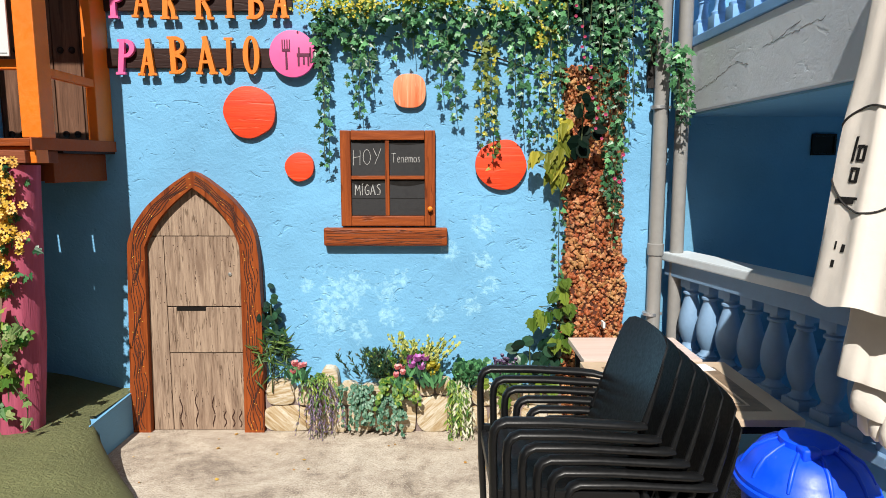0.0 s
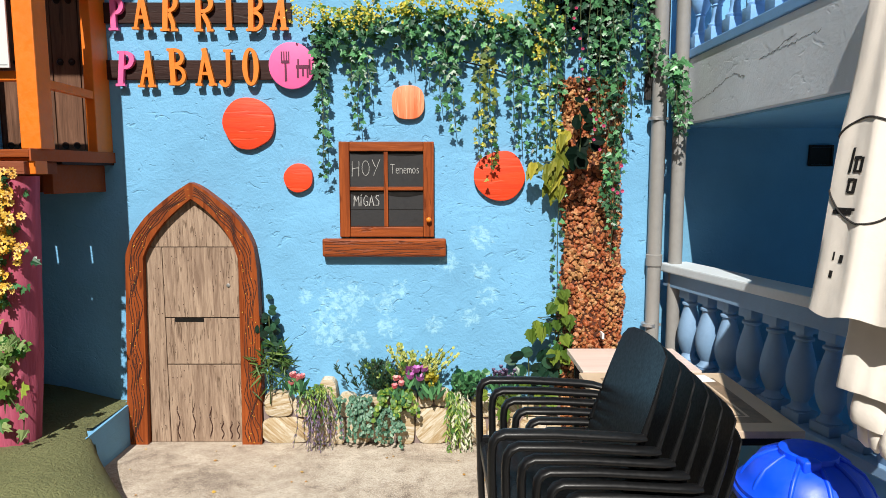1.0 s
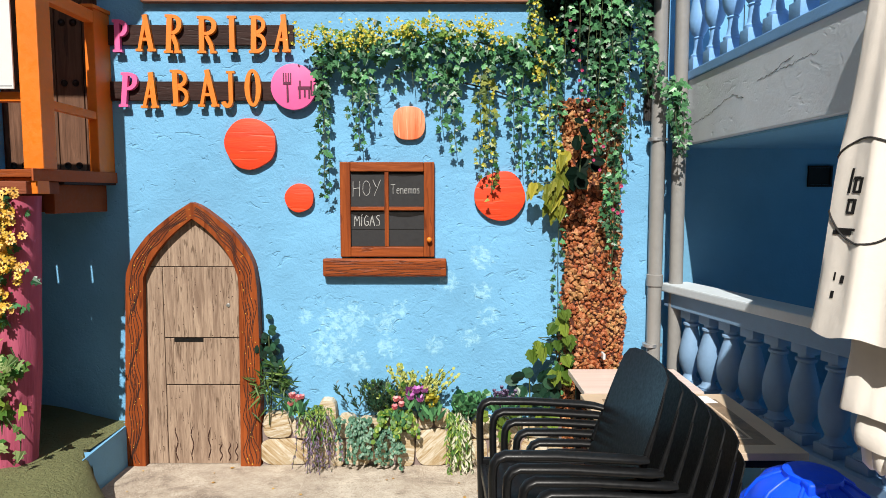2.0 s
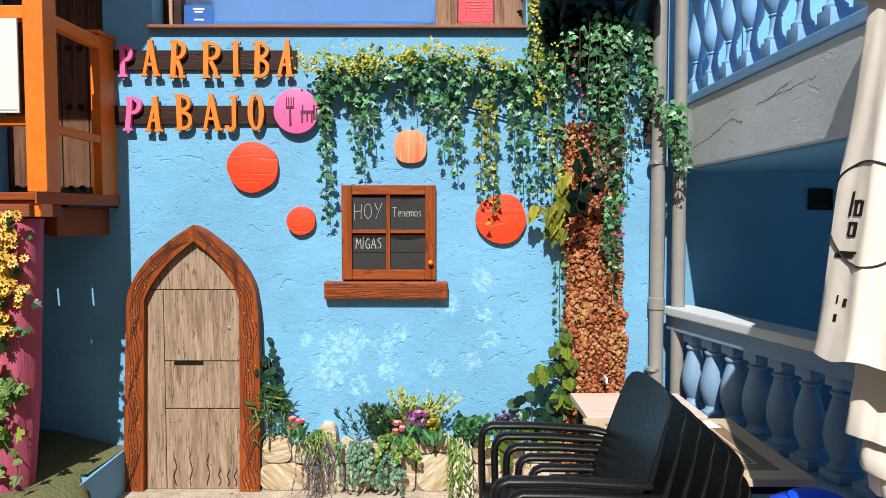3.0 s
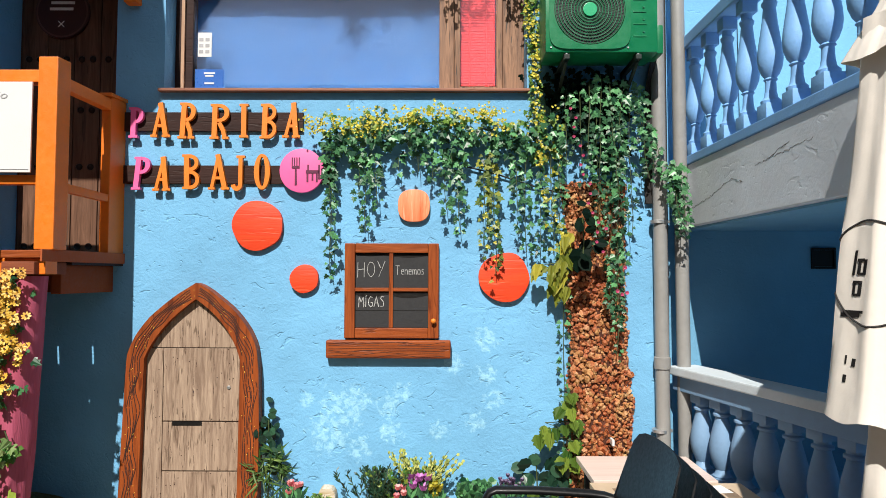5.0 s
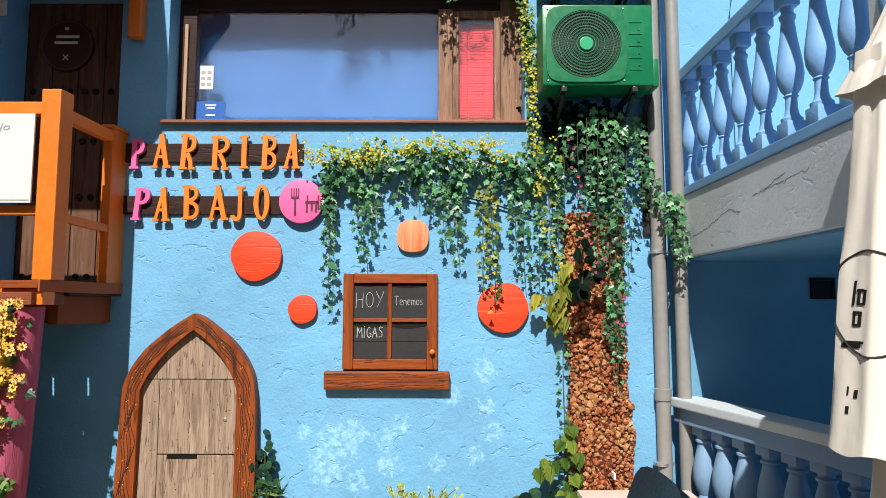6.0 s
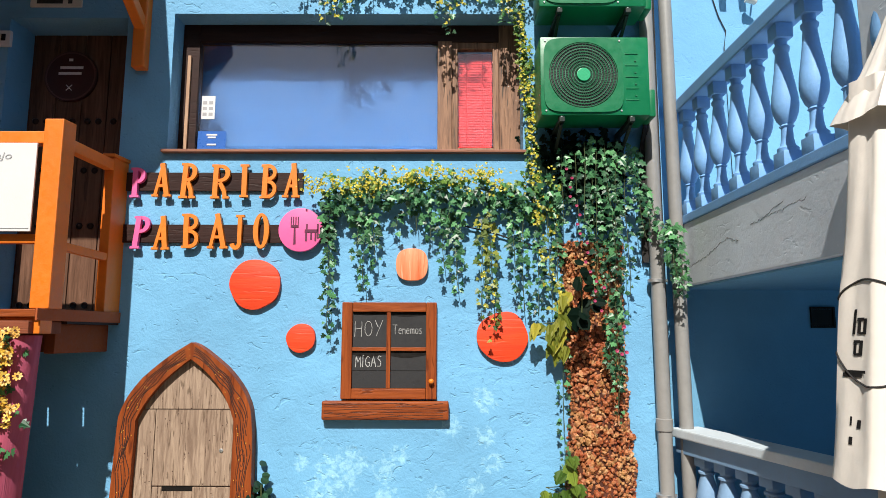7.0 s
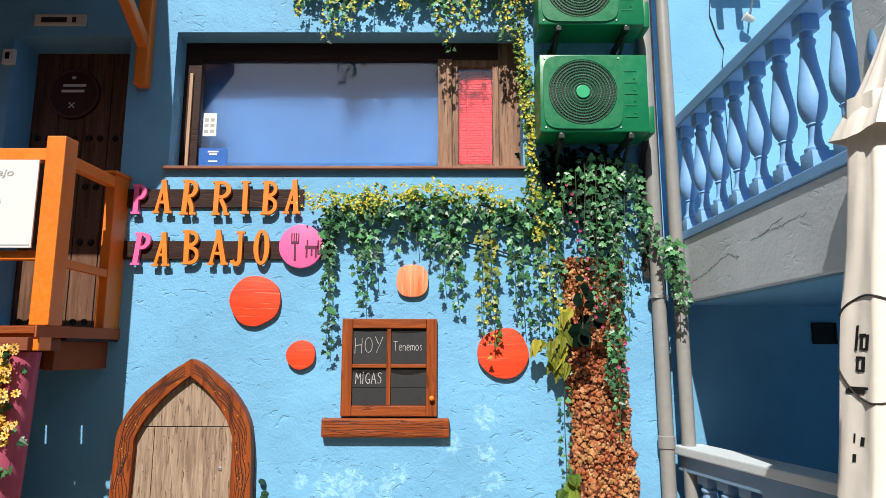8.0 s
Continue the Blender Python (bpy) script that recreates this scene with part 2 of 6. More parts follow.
def make_concrete():
    m, nt, b = nodes_of("worn_concrete", 0.85)
    v = coords(nt)
    big, mid, fine = noise_tex(nt, v, 2.4, 7, 0.68, 0.6), noise_tex(nt, v, 14, 6, 0.7), noise_tex(nt, v, 130, 4)
    c = ramp(nt, maths(nt, "ADD", maths(nt, "MULTIPLY", big, 0.6), maths(nt, "MULTIPLY", mid, 0.4)), [(0.38, (0.17, 0.13, 0.10)), (0.47, (0.33, 0.27, 0.21)), (0.55, (0.43, 0.37, 0.30)), (0.64, (0.54, 0.475, 0.39))])
    c = mix(nt, maths(nt, "MULTIPLY", ramp(nt, fine, [(0.50, (0, 0, 0)), (0.62, (1, 1, 1))]), 0.55), c, (0.72, 0.66, 0.57))
    c = mix(nt, maths(nt, "MULTIPLY", ramp(nt, noise_tex(nt, v, 85, 4), [(0.54, (0, 0, 0)), (0.63, (1, 1, 1))]), 0.7), c, (0.14, 0.11, 0.085))
    nt.links.new(c, b.inputs["Base Color"])
    bump(nt, b, maths(nt, "ADD", mid, fine), 0.35, 0.006)
    return m


def make_green_floor():
    m, nt, b = nodes_of("green_painted_concrete", 0.75)
    v = coords(nt)
    big, mid = noise_tex(nt, v, 2.5, 5), noise_tex(nt, v, 42, 4, 0.65, 0.6)
    c = ramp(nt, big, [(0.3, (0.085, 0.095, 0.035)), (0.7, (0.15, 0.165, 0.065))])
    nt.links.new(mix(nt, maths(nt, "MULTIPLY", mid, 0.3), c, (0.20, 0.18, 0.10)), b.inputs["Base Color"])
    bump(nt, b, mid, 0.9, 0.022)
    return m


def make_bark(name, many):
    m, nt, b = nodes_of(name, 0.42)
    v = coords(nt)
    src = nt.nodes.new("ShaderNodeNewGeometry").outputs["Random Per Island"] if many else nt.nodes.new("ShaderNodeObjectInfo").outputs["Random"]
    c = ramp(nt, src, [(0.0, (0.09, 0.018, 0.008)), (0.3, (0.32, 0.075, 0.024)), (0.6, (0.46, 0.165, 0.055)), (0.85, (0.58, 0.31, 0.125)), (1.0, (0.80, 0.58, 0.34))])
    world_v = coords(nt) if many else nt.nodes.new("ShaderNodeNewGeometry").outputs["Position"]
    crust = ramp(nt, noise_tex(nt, world_v, 60, 6, 0.8), [(0.36, (0.05, 0.010, 0.005)), (0.46, (0.34, 0.08, 0.020)), (0.55, (0.52, 0.22, 0.07)), (0.65, (0.86, 0.64, 0.38))])
    c = mix(nt, 0.5, c, crust)
    zone = noise_tex(nt, world_v, 7, 3, 0.6, 1.0)
    c = mix(nt, ramp(nt, zone, [(0.48, (0.8, 0.8, 0.8)), (0.66, (0.15, 0.15, 0.15))]), c, mix(nt, 0.45, c, (0.30, 0.045, 0.010)))
    c = mix(nt, ramp(nt, zone, [(0.50, (0, 0, 0)), (0.64, (0.7, 0.7, 0.7))]), c, mix(nt, 0.5, c, (0.52, 0.38, 0.14)))
    nt.links.new(c, b.inputs["Base Color"])
    bump(nt, b, noise_tex(nt, world_v, 90, 5, 0.75), 0.8, 0.010)
    return m


def make_stone():
    m, nt, b = nodes_of("painted_stone", 0.7)
    turn = nt.nodes.new("ShaderNodeVectorRotate")
    turn.rotation_type = "Y_AXIS"
    nt.links.new(coords(nt), turn.inputs["Vector"])
    nt.links.new(maths(nt, "MULTIPLY", maths(nt, "SUBTRACT", nt.nodes.new("ShaderNodeObjectInfo").outputs["Random"], 0.5), 1.9), turn.inputs["Angle"])
    stretch = nt.nodes.new("ShaderNodeMapping")
    stretch.inputs["Scale"].default_value = (4, 4, 34)
    nt.links.new(turn.outputs[0], stretch.inputs[0])
    a = noise_tex(nt, stretch.outputs[0], 1.0, 6, 0.75, 1.2)
    c = ramp(nt, a, [(0.3, (0.15, 0.085, 0.04)), (0.42, (0.36, 0.255, 0.13)), (0.52, (0.46, 0.385, 0.27)), (0.60, (0.58, 0.53, 0.44)), (0.72, (0.26, 0.17, 0.09))])
    nt.links.new(c, b.inputs["Base Color"])
    bump(nt, b, noise_tex(nt, coords(nt), 60, 4), 0.3, 0.004)
    return m


def make_glass():
    m, nt, b = nodes_of("window_glass", 0.0)
    b.inputs["Base Color"].default_value = (0.92, 0.95, 1.0, 1)
    b.inputs["Transmission Weight"].default_value = 1.0
    b.inputs["IOR"].default_value = 1.5
    return m


M_CONCRETE, M_GREEN, M_STONE, M_GLASS = make_concrete(), make_green_floor(), make_stone(), make_glass()
M_BARK, M_BARK_MANY = make_bark("lava_rock", False), make_bark("lava_rock_many", True)
M_CORE = plain("dark_red_mortar", (0.07, 0.018, 0.007), 0.85, vary=0.4, scale=30, grain=0.6)

# ---- shape helpers ----
WORLD = {}


def thing(name, loc, label, category, group="", kind=""):
    ob = new(name)
    ob.empty_display_size = 0.05
    ob.location = loc
    WORLD[ob.name] = Matrix.Translation(loc)
    return tagged(ob, label, category, group, kind)


def finish(name, bm, material, smooth=None):
    bm.normal_update()
    me = bpy.data.meshes.new(name)
    bm.to_mesh(me)
    bm.free()
    me.materials.append(material)
    if smooth is not None:
        me.shade_smooth()
        if smooth < 180:
            me.set_sharp_from_angle(angle=radians(smooth))
    return me


def part(name, bm, material, parent, label="", smooth=None):
    """One mesh part, shaped in world metres, under a thing or a part."""
    ob = new(name, finish(name, bm, material, smooth) if isinstance(bm, bmesh.types.BMesh) else bm)
    if parent is not None:
        ob.parent = parent
        ob.matrix_parent_inverse = WORLD.get(parent.name, Matrix()).inverted()
    return tagged(ob, label)


def solid(name, bm, material, label, category, group="", kind="", smooth=None):
    """A thing that is one mesh."""
    return tagged(part(name, bm, material, None, "", smooth), label, category, group, kind)


def box(x0, x1, y0, y1, z0, z1, bevel=0.0, bm=None, m=None):
    own = bmesh.new()
    bmesh.ops.create_cube(own, size=1)
    bmesh.ops.scale(own, vec=(x1 - x0, y1 - y0, z1 - z0), verts=own.verts)
    bmesh.ops.translate(own, vec=((x0 + x1) / 2, (y0 + y1) / 2, (z0 + z1) / 2), verts=own.verts)
    if bevel:
        bmesh.ops.bevel(own, geom=list(own.edges), offset=bevel, segments=2, affect="EDGES", profile=0.6)
    if m is not None:
        bmesh.ops.transform(own, matrix=m, verts=own.verts)
    return merge(bm, own)


def merge(bm, own):
    if bm is None:
        return own
    me = bpy.data.meshes.new("tmp")
    own.to_mesh(me)
    own.free()
    bm.from_mesh(me)
    bpy.data.meshes.remove(me)
    return bm


def beam(a, b, w, h, bevel=0.004, bm=None):
    """A bar from a to b, w wide sideways and h high."""
    a, b = Vector(a), Vector(b)
    d = b - a
    q = d.to_track_quat("X", "Z").to_matrix().to_4x4()
    return box(0, d.length, -w / 2, w / 2, -h / 2, h / 2, bevel, bm, Matrix.Translation(a) @ q)


def lathe(profile, centre=(0, 0, 0), seg=16, bm=None, cap=True, wobble=None):
    own = bmesh.new()
    rings = []
    for r, z in profile:
        rings.append([own.verts.new((centre[0] + r * (wobble(2 * math.pi * i / seg, z) if wobble else 1) * math.cos(2 * math.pi * i / seg), centre[1] + r * (wobble(2 * math.pi * i / seg, z) if wobble else 1) * math.sin(2 * math.pi * i / seg), centre[2] + z)) for i in range(seg)])
    for r0, r1 in zip(rings, rings[1:]):
        for i in range(seg):
            own.faces.new((r0[i], r0[(i + 1) % seg], r1[(i + 1) % seg], r1[i]))
    if cap:
        own.faces.new(rings[0][::-1])
        own.faces.new(rings[-1])
    return merge(bm, own)


def tube(points, r, seg=8, bm=None, flat=1.0, up=(0, 0, 1)):
    """A swept bar; r may be a list; flat squeezes the section along up."""
    pts = [Vector(p) for p in points]
    own = bmesh.new()
    rings = []
    for i, p in enumerate(pts):
        d = (pts[min(i + 1, len(pts) - 1)] - pts[max(i - 1, 0)]).normalized()
        side = d.cross(Vector(up))
        side = side.normalized() if side.length > 1e-4 else Vector((1, 0, 0))
        nrm = side.cross(d).normalized()
        rr = r[i] if isinstance(r, (list, tuple)) else r
        rings.append([own.verts.new(p + side * rr * math.cos(2 * math.pi * k / seg) + nrm * rr * flat * math.sin(2 * math.pi * k / seg)) for k in range(seg)])
    for r0, r1 in zip(rings, rings[1:]):
        for k in range(seg):
            own.faces.new((r0[k], r0[(k + 1) % seg], r1[(k + 1) % seg], r1[k]))
    own.faces.new(rings[0][::-1])
    own.faces.new(rings[-1])
    bmesh.ops.recalc_face_normals(own, faces=own.faces)
    return merge(bm, own)


def slab(outline, y0, y1, bevel=0.0, bm=None):
    """An outline in x and z, from y0 (towards the yard) back to y1."""
    own = bmesh.new()
    front = [own.verts.new((x, y0, z)) for x, z in outline]
    back = [own.verts.new((x, y1, z)) for x, z in outline]
    n = len(outline)
    face = own.faces.new(front)
    own.faces.new(back[::-1])
    for i in range(n):
        own.faces.new((front[i], back[i], back[(i + 1) % n], front[(i + 1) % n]))
    bmesh.ops.recalc_face_normals(own, faces=own.faces)
    if bevel:
        bmesh.ops.bevel(own, geom=list(face.edges), offset=bevel, segments=2, affect="EDGES", profile=0.6)
    return merge(bm, own)


def ring_slab(outer, inner, y0, y1, bm=None, closed=False):
    """A band between two lines of as many points."""
    own = bmesh.new()
    rows = [[own.verts.new((x, y, z)) for x, z in line] for line, y in ((outer, y0), (inner, y0), (inner, y1), (outer, y1))]
    n = len(outer)
    for i in range(n if closed else n - 1):
        j = (i + 1) % n
        for a in range(4):
            b = (a + 1) % 4
            own.faces.new((rows[a][i], rows[a][j], rows[b][j], rows[b][i]))
    if not closed:
        own.faces.new([r[0] for r in rows])
        own.faces.new([r[-1] for r in rows][::-1])
    bmesh.ops.recalc_face_normals(own, faces=own.faces)
    return merge(bm, own)


def bez(p, c, q, n=10):
    return [((1 - t) ** 2 * p[0] + 2 * t * (1 - t) * c[0] + t * t * q[0], (1 - t) ** 2 * p[1] + 2 * t * (1 - t) * c[1] + t * t * q[1]) for t in [i / n for i in range(n + 1)]]


def circle(x, z, rx, rz=None, n=40, wob=0.0, seed=0):
    rz = rz or rx
    out = []
    for i in range(n):
        a = 2 * math.pi * i / n
        k = 1 + wob * noise.noise((math.cos(a) * 1.5 + seed, math.sin(a) * 1.5, seed * 3.1))
        out.append((x + rx * k * math.cos(a), z + rz * k * math.sin(a)))
    return out


D = 4.455  # the painted wall stands this far ahead

# ---- setting ----
ground = bmesh.new()
bmesh.ops.create_grid(ground, x_segments=2, y_segments=2, size=300)
solid("ground", ground, M_CONCRETE, "worn pale concrete yard floor with stains", "ground", kind="structure")

# painted wall with the openings of the upper window and the upper door
WX0, WX1, WZ0, WZ1 = -1.985, 0.56, 3.185, 4.235
DX0, DX1, DZ0, DZ1 = -3.19, -2.325, 2.02, 4.20
JAMB_X = -3.148
wall = bmesh.new()
for x0, x1, z0, z1 in ((-7, DX0, -0.2, 6.4), (DX0, DX1, -0.2, DZ0), (DX0, DX1, DZ1, 6.4), (DX1, WX0, -0.2, 6.4), (WX0, WX1, -0.2, WZ0), (WX0, WX1, WZ1, 6.4), (WX1, 1.53, -0.2, 6.4)):
    box(x0, x1, D, D + 0.38, z0, z1, 0, wall)
solid("wall_front", wall, M_WALL, "sky-blue trowelled plaster wall with chalky worn patches", "wall", kind="structure")
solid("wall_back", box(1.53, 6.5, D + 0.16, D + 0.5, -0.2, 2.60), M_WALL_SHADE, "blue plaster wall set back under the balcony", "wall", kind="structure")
solid("wall_upper", box(1.53, 6.5, D + 0.16, D + 0.5, 2.60, 6.4), M_WALL_PLAIN, "pale blue plaster wall above the balcony", "wall", kind="structure")
# side wall out of view, added and raised to cut sky fill
solid("wall_side", box(6.2, 6.5, -5.7, D + 0.16, -0.2, 13.0), M_WALL_PLAIN, "added plain blue side wall beyond the terrace, raised to cut sky light", "wall", kind="structure")
room = bmesh.new()
box(-4.5, 1.6, D + 1.6, D + 1.7, 1.9, 6.4, 0, room)
box(-4.5, 1.6, D + 0.38, D + 1.6, 1.8, 1.9, 0, room)
box(-4.5, 1.6, D + 0.38, D + 1.6, 4.6, 4.7, 0, room)
solid("wall_room", room, M_WALL_PLAIN, "plain inner walls of the upper room", "wall", kind="structure")

# two added walls out of view, dark and tall to reduce fill light
solid("wall_yard", box(-9, 8, -6.0, -5.7, -0.2, 6.4), plain("dull_ochre_render", (0.11, 0.095, 0.08), 0.85), "added plain ochre wall behind the yard, cutting sky light and bounce", "wall", kind="structure")
solid("wall_left", box(-7.3, -7, -5.7, D, -0.2, 13.0), plain("dull_grey_render", (0.10, 0.105, 0.115), 0.85), "added plain rendered wall beside the yard, raised to cut sky light", "wall", kind="structure")

# green ramp with a blue kerb along the house
ramp_bm = bmesh.new()
SHORE = [(D, -2.213), (4.15, -2.22), (3.95, -2.226), (3.88, -2.15), (3.80, -2.07), (3.70, -1.975), (3.58, -1.87), (3.45, -1.755), (3.3, -1.64), (3.1, -1.52), (2.8, -1.42), (2.4, -1.35), (1.8, -1.32), (0.4, -1.32)]
STEPS = [0, 0.015, 0.03, 0.05, 0.075, 0.10, 0.14, 0.18, 0.23, 0.29, 0.36, 0.45, 0.6, 0.9, 1.5, 2.5, 4.5]
rows = []
for y, x0 in SHORE:
    row = []
    for d in STEPS:
        width = max(0.02, x0 + 2.235)
        f = 1.0 if y > 3.9 else min(1.0, d / width)
        high = (0.292 if y > 3.4 else 0.292 - 0.05 * (3.4 - y)) * (f ** 0.75 * (1.6 - 0.6 * f))
        back = max(0.0, min(1.0, (y - 3.95) / 0.5)) * min(1.0, max(0.0, d - 0.10) / 0.45)
        row.append(ramp_bm.verts.new((x0 - d, y, high + 0.12 * back - (0.02 if d == 0 and y <= 3.9 else 0) + 0.012 * noise.noise((x0 * 3 - d * 3, y * 3, 0)) * (1 if d > 0.03 else 0))))
    rows.append(row)
for r0, r1 in zip(rows, rows[1:]):
    for k in range(len(STEPS) - 1):
        ramp_bm.faces.new((r0[k], r0[k + 1], r1[k + 1], r1[k]))
bmesh.ops.recalc_face_normals(ramp_bm, faces=ramp_bm.faces)
for f in ramp_bm.faces:
    if f.normal.z < 0:
        f.normal_flip()
solid("pavement", ramp_bm, M_GREEN, "olive-green painted concrete ramp beside the house", "ramp", kind="structure", smooth=50)
kerb = bmesh.new()
kp = [(-2.26, D, 0.299), (-2.200, D, 0.299), (-2.205, 3.67, 0.272), (-2.262, 3.67, 0.272)]
kl = [kerb.verts.new((x, max(y, 3.93), -0.05)) for x, y, z in kp]
kh = [kerb.verts.new((x, y, z - 0.006)) for x, y, z in kp]
kerb.faces.new(kh)
for i in range(4):
    kerb.faces.new((kl[i], kl[(i + 1) % 4], kh[(i + 1) % 4], kh[i]))
bmesh.ops.recalc_face_normals(kerb, faces=kerb.faces)
solid("kerb", kerb, M_WALL_PLAIN, "blue painted kerb at the edge of the ramp", "kerb", kind="structure")

# raised terrace at the side with its parapet, and the balcony over it
RAIL_A = Vector((1.635, 4.50, 0))
RAIL_WAY = Vector((0.249, -0.968, 0))


def along(s, z=0.0, off=0.0):
    """A place s metres along the lower parapet, off metres to the terrace side."""
    p = RAIL_A + RAIL_WAY * s + Vector((0.968, 0.249, 0)) * off
    return Vector((p.x, p.y, z))


terrace = bmesh.new()
corners = [along(0, 0, -0.05), along(2.9, 0, -0.05), Vector((6.2, 1.69, 0)), Vector((6.2, D + 0.16, 0)), Vector((1.6, D + 0.16, 0))]
lo = [terrace.verts.new((c.x, c.y, -0.1)) for c in corners]
hi = [terrace.verts.new((c.x, c.y, 0.53)) for c in corners]
terrace.faces.new(hi)
for i in range(5):
    terrace.faces.new((lo[i], lo[(i + 1) % 5], hi[(i + 1) % 5], hi[i]))
bmesh.ops.recalc_face_normals(terrace, faces=terrace.faces)
solid("terrace", terrace, M_WALL_PLAIN, "raised terrace with a dark blue base wall", "terrace", kind="structure")


def crack_points(a, b, n, amp, seed):
    rnd = random.Random(seed)
    return [Vector(a).lerp(Vector(b), i / n) + Vector((0, 0, rnd.uniform(-amp, amp))) for i in range(n + 1)]


balcony = thing("balcony", (1.7, 3.4, 2.23), "grey rendered concrete balcony with a pale blue baluster parapet", "balcony", kind="structure")
part("slab", box(1.66, 6.2, 1.5, D + 0.16, 2.24, 2.665, 0.006), M_GREY_RENDER, balcony, "cracked grey rendered edge beam")
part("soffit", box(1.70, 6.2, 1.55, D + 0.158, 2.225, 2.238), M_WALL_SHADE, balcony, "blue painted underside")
part("curb", box(1.652, 1.86, 1.5, D + 0.158, 2.667, 2.725, 0.006), M_PALE_BLUE, balcony)
part("handrail", box(1.638, 1.79, 1.5, D + 0.158, 3.47, 3.56, 0.012), M_PALE_BLUE, balcony)
cr = bmesh.new()
for a, b, n, s, amp in (((1.6605, 4.42, 2.35), (1.6605, 4.05, 2.40), 26, 1, 0.006), ((1.6605, 4.05, 2.40), (1.6605, 3.75, 2.47), 22, 2, 0.007), ((1.6605, 3.75, 2.47), (1.6605, 3.6, 2.43), 10, 5, 0.006), ((1.6605, 3.45, 2.50), (1.6605, 2.9, 2.53), 40, 3, 0.007), ((1.6605, 3.3, 2.515), (1.6605, 3.1, 2.56), 14, 4, 0.006)):
    pts = crack_points(a, b, n, amp, s)
    tube(pts, [0.0012 + 0.0042 * abs(noise.noise((i * 0.5, s, 0))) for i in range(len(pts))], 4, cr)
part("crack", cr, plain("crack_shadow", (0.08, 0.08, 0.08), 0.9), balcony)
part("pillar", box(1.655, 2.0, 2.14, 2.44, 2.726, 5.2, 0.008), M_GREY_RENDER, balcony, "grey rendered pillar")

BAL = [(0.062, 0.09), (0.064, 0.11), (0.044, 0.13), (0.036, 0.17), (0.034, 0.23), (0.044, 0.24), (0.036, 0.25), (0.056, 0.275), (0.074, 0.32), (0.080, 0.365), (0.076, 0.42), (0.063, 0.50), (0.050, 0.58), (0.041, 0.66), (0.039, 0.68), (0.048, 0.695), (0.050, 0.71), (0.036, 0.725), (0.038, 0.76)]


BAL_LOW = [(0.060, 0.09), (0.062, 0.105), (0.046, 0.125), (0.040, 0.165), (0.052, 0.20), (0.068, 0.26), (0.077, 0.33), (0.078, 0.40), (0.071, 0.48), (0.059, 0.56), (0.049, 0.62), (0.042, 0.66), (0.040, 0.685), (0.054, 0.695), (0.054, 0.715), (0.041, 0.73), (0.043, 0.76)]
M_SLATE = plain("slate_blue_masonry_paint", (0.17, 0.29, 0.45), 0.6, vary=0.12, scale=10, grain=0.25)


def baluster(height, fat, prof, material):
    bm = bmesh.new()
    k = height / 0.85
    lathe([(r * fat, z * k) for r, z in prof], (0, 0, 0), 20, bm)
    w = 0.064 * fat
    box(-w, w, -w, w, 0.0, 0.09 * k, 0.004, bm)
    box(-0.054 * fat, 0.054 * fat, -0.054 * fat, 0.054 * fat, 0.76 * k, 0.85 * k, 0.004, bm)
    return finish("baluster", bm, material, 40)


up_bal = baluster(0.745, 0.80, BAL, M_PALE_BLUE)
for i in range(12):
    ob = part("baluster", up_bal, None, balcony)
    ob.location = (1.708, 4.385 - 0.255 * i, 2.725)

# ivory pipes and the wall end between them
def drain_pipe(x, y, r, z0, z1, collars, label, lean=0.0):
    t = thing("drain_pipe", (x, y, z0), label, "pipe")
    part("pipe", tube([(x + lean * (z1 - z0), y, z0), (x, y, z1)], r, 16), M_PIPE, t, smooth=60)
    for z in collars:
        part("collar", lathe([(r + 0.001, z - 0.05), (r + 0.008, z - 0.045), (r + 0.008, z + 0.03), (r + 0.001, z + 0.035)], (x + lean * (z1 - z), y, 0), 16), M_PIPE, t, smooth=50)
    return t


p1 = drain_pipe(1.44, D - 0.06, 0.047, 0.0, 6.0, [1.32], "grey plastic rainwater pipe clipped to the wall", 0.005)
p2 = drain_pipe(1.592, D - 0.03, 0.046, 0.0, 6.0, [], "pale grey rainwater pipe at the wall corner", 0.006)
for z in (2.27, 0.86, 4.6):
    ring = bmesh.new()
    lathe([(0.050, z - 0.012), (0.055, z - 0.010), (0.055, z + 0.010), (0.050, z + 0.012)], (1.445, D - 0.06, 0), 16, ring)
    box(1.49, 1.525, D - 0.075, D - 0.055, z - 0.01, z + 0.01, 0.003, ring)
    part("clip", ring, M_STEEL, p1, "galvanised pipe clip", 50)
cable = tube([(1.525, D - 0.012, 0.3), (1.522, D - 0.012, 6.0)], 0.006, 6)
solid("cable", cable, M_PRINT, "thin black cable running up between the pipes", "cable")

# lower parapet along the terrace
parapet = thing("parapet", along(1.4, 0.53), "blue-grey parapet of turned concrete balusters with a whitewashed top", "balustrade")
turn = Matrix.Translation(along(0, 0)) @ Matrix.Rotation(math.atan2(RAIL_WAY.y, RAIL_WAY.x), 4, "Z")
part("coping", box(0.0, 3.0, -0.11, 0.11, 1.225, 1.285, 0.01, None, turn), M_WHITE_BLUE, parapet, "whitewashed flat coping")
part("rail_beam", box(0.0, 3.0, -0.075, 0.075, 1.12, 1.2245, 0.006, None, turn), M_SLATE, parapet)
part("plinth", box(0.0, 3.0, -0.10, 0.10, 0.531, 0.585, 0.006, None, turn), M_SLATE, parapet)
low_bal = baluster(0.536, 0.98, BAL_LOW, M_SLATE)
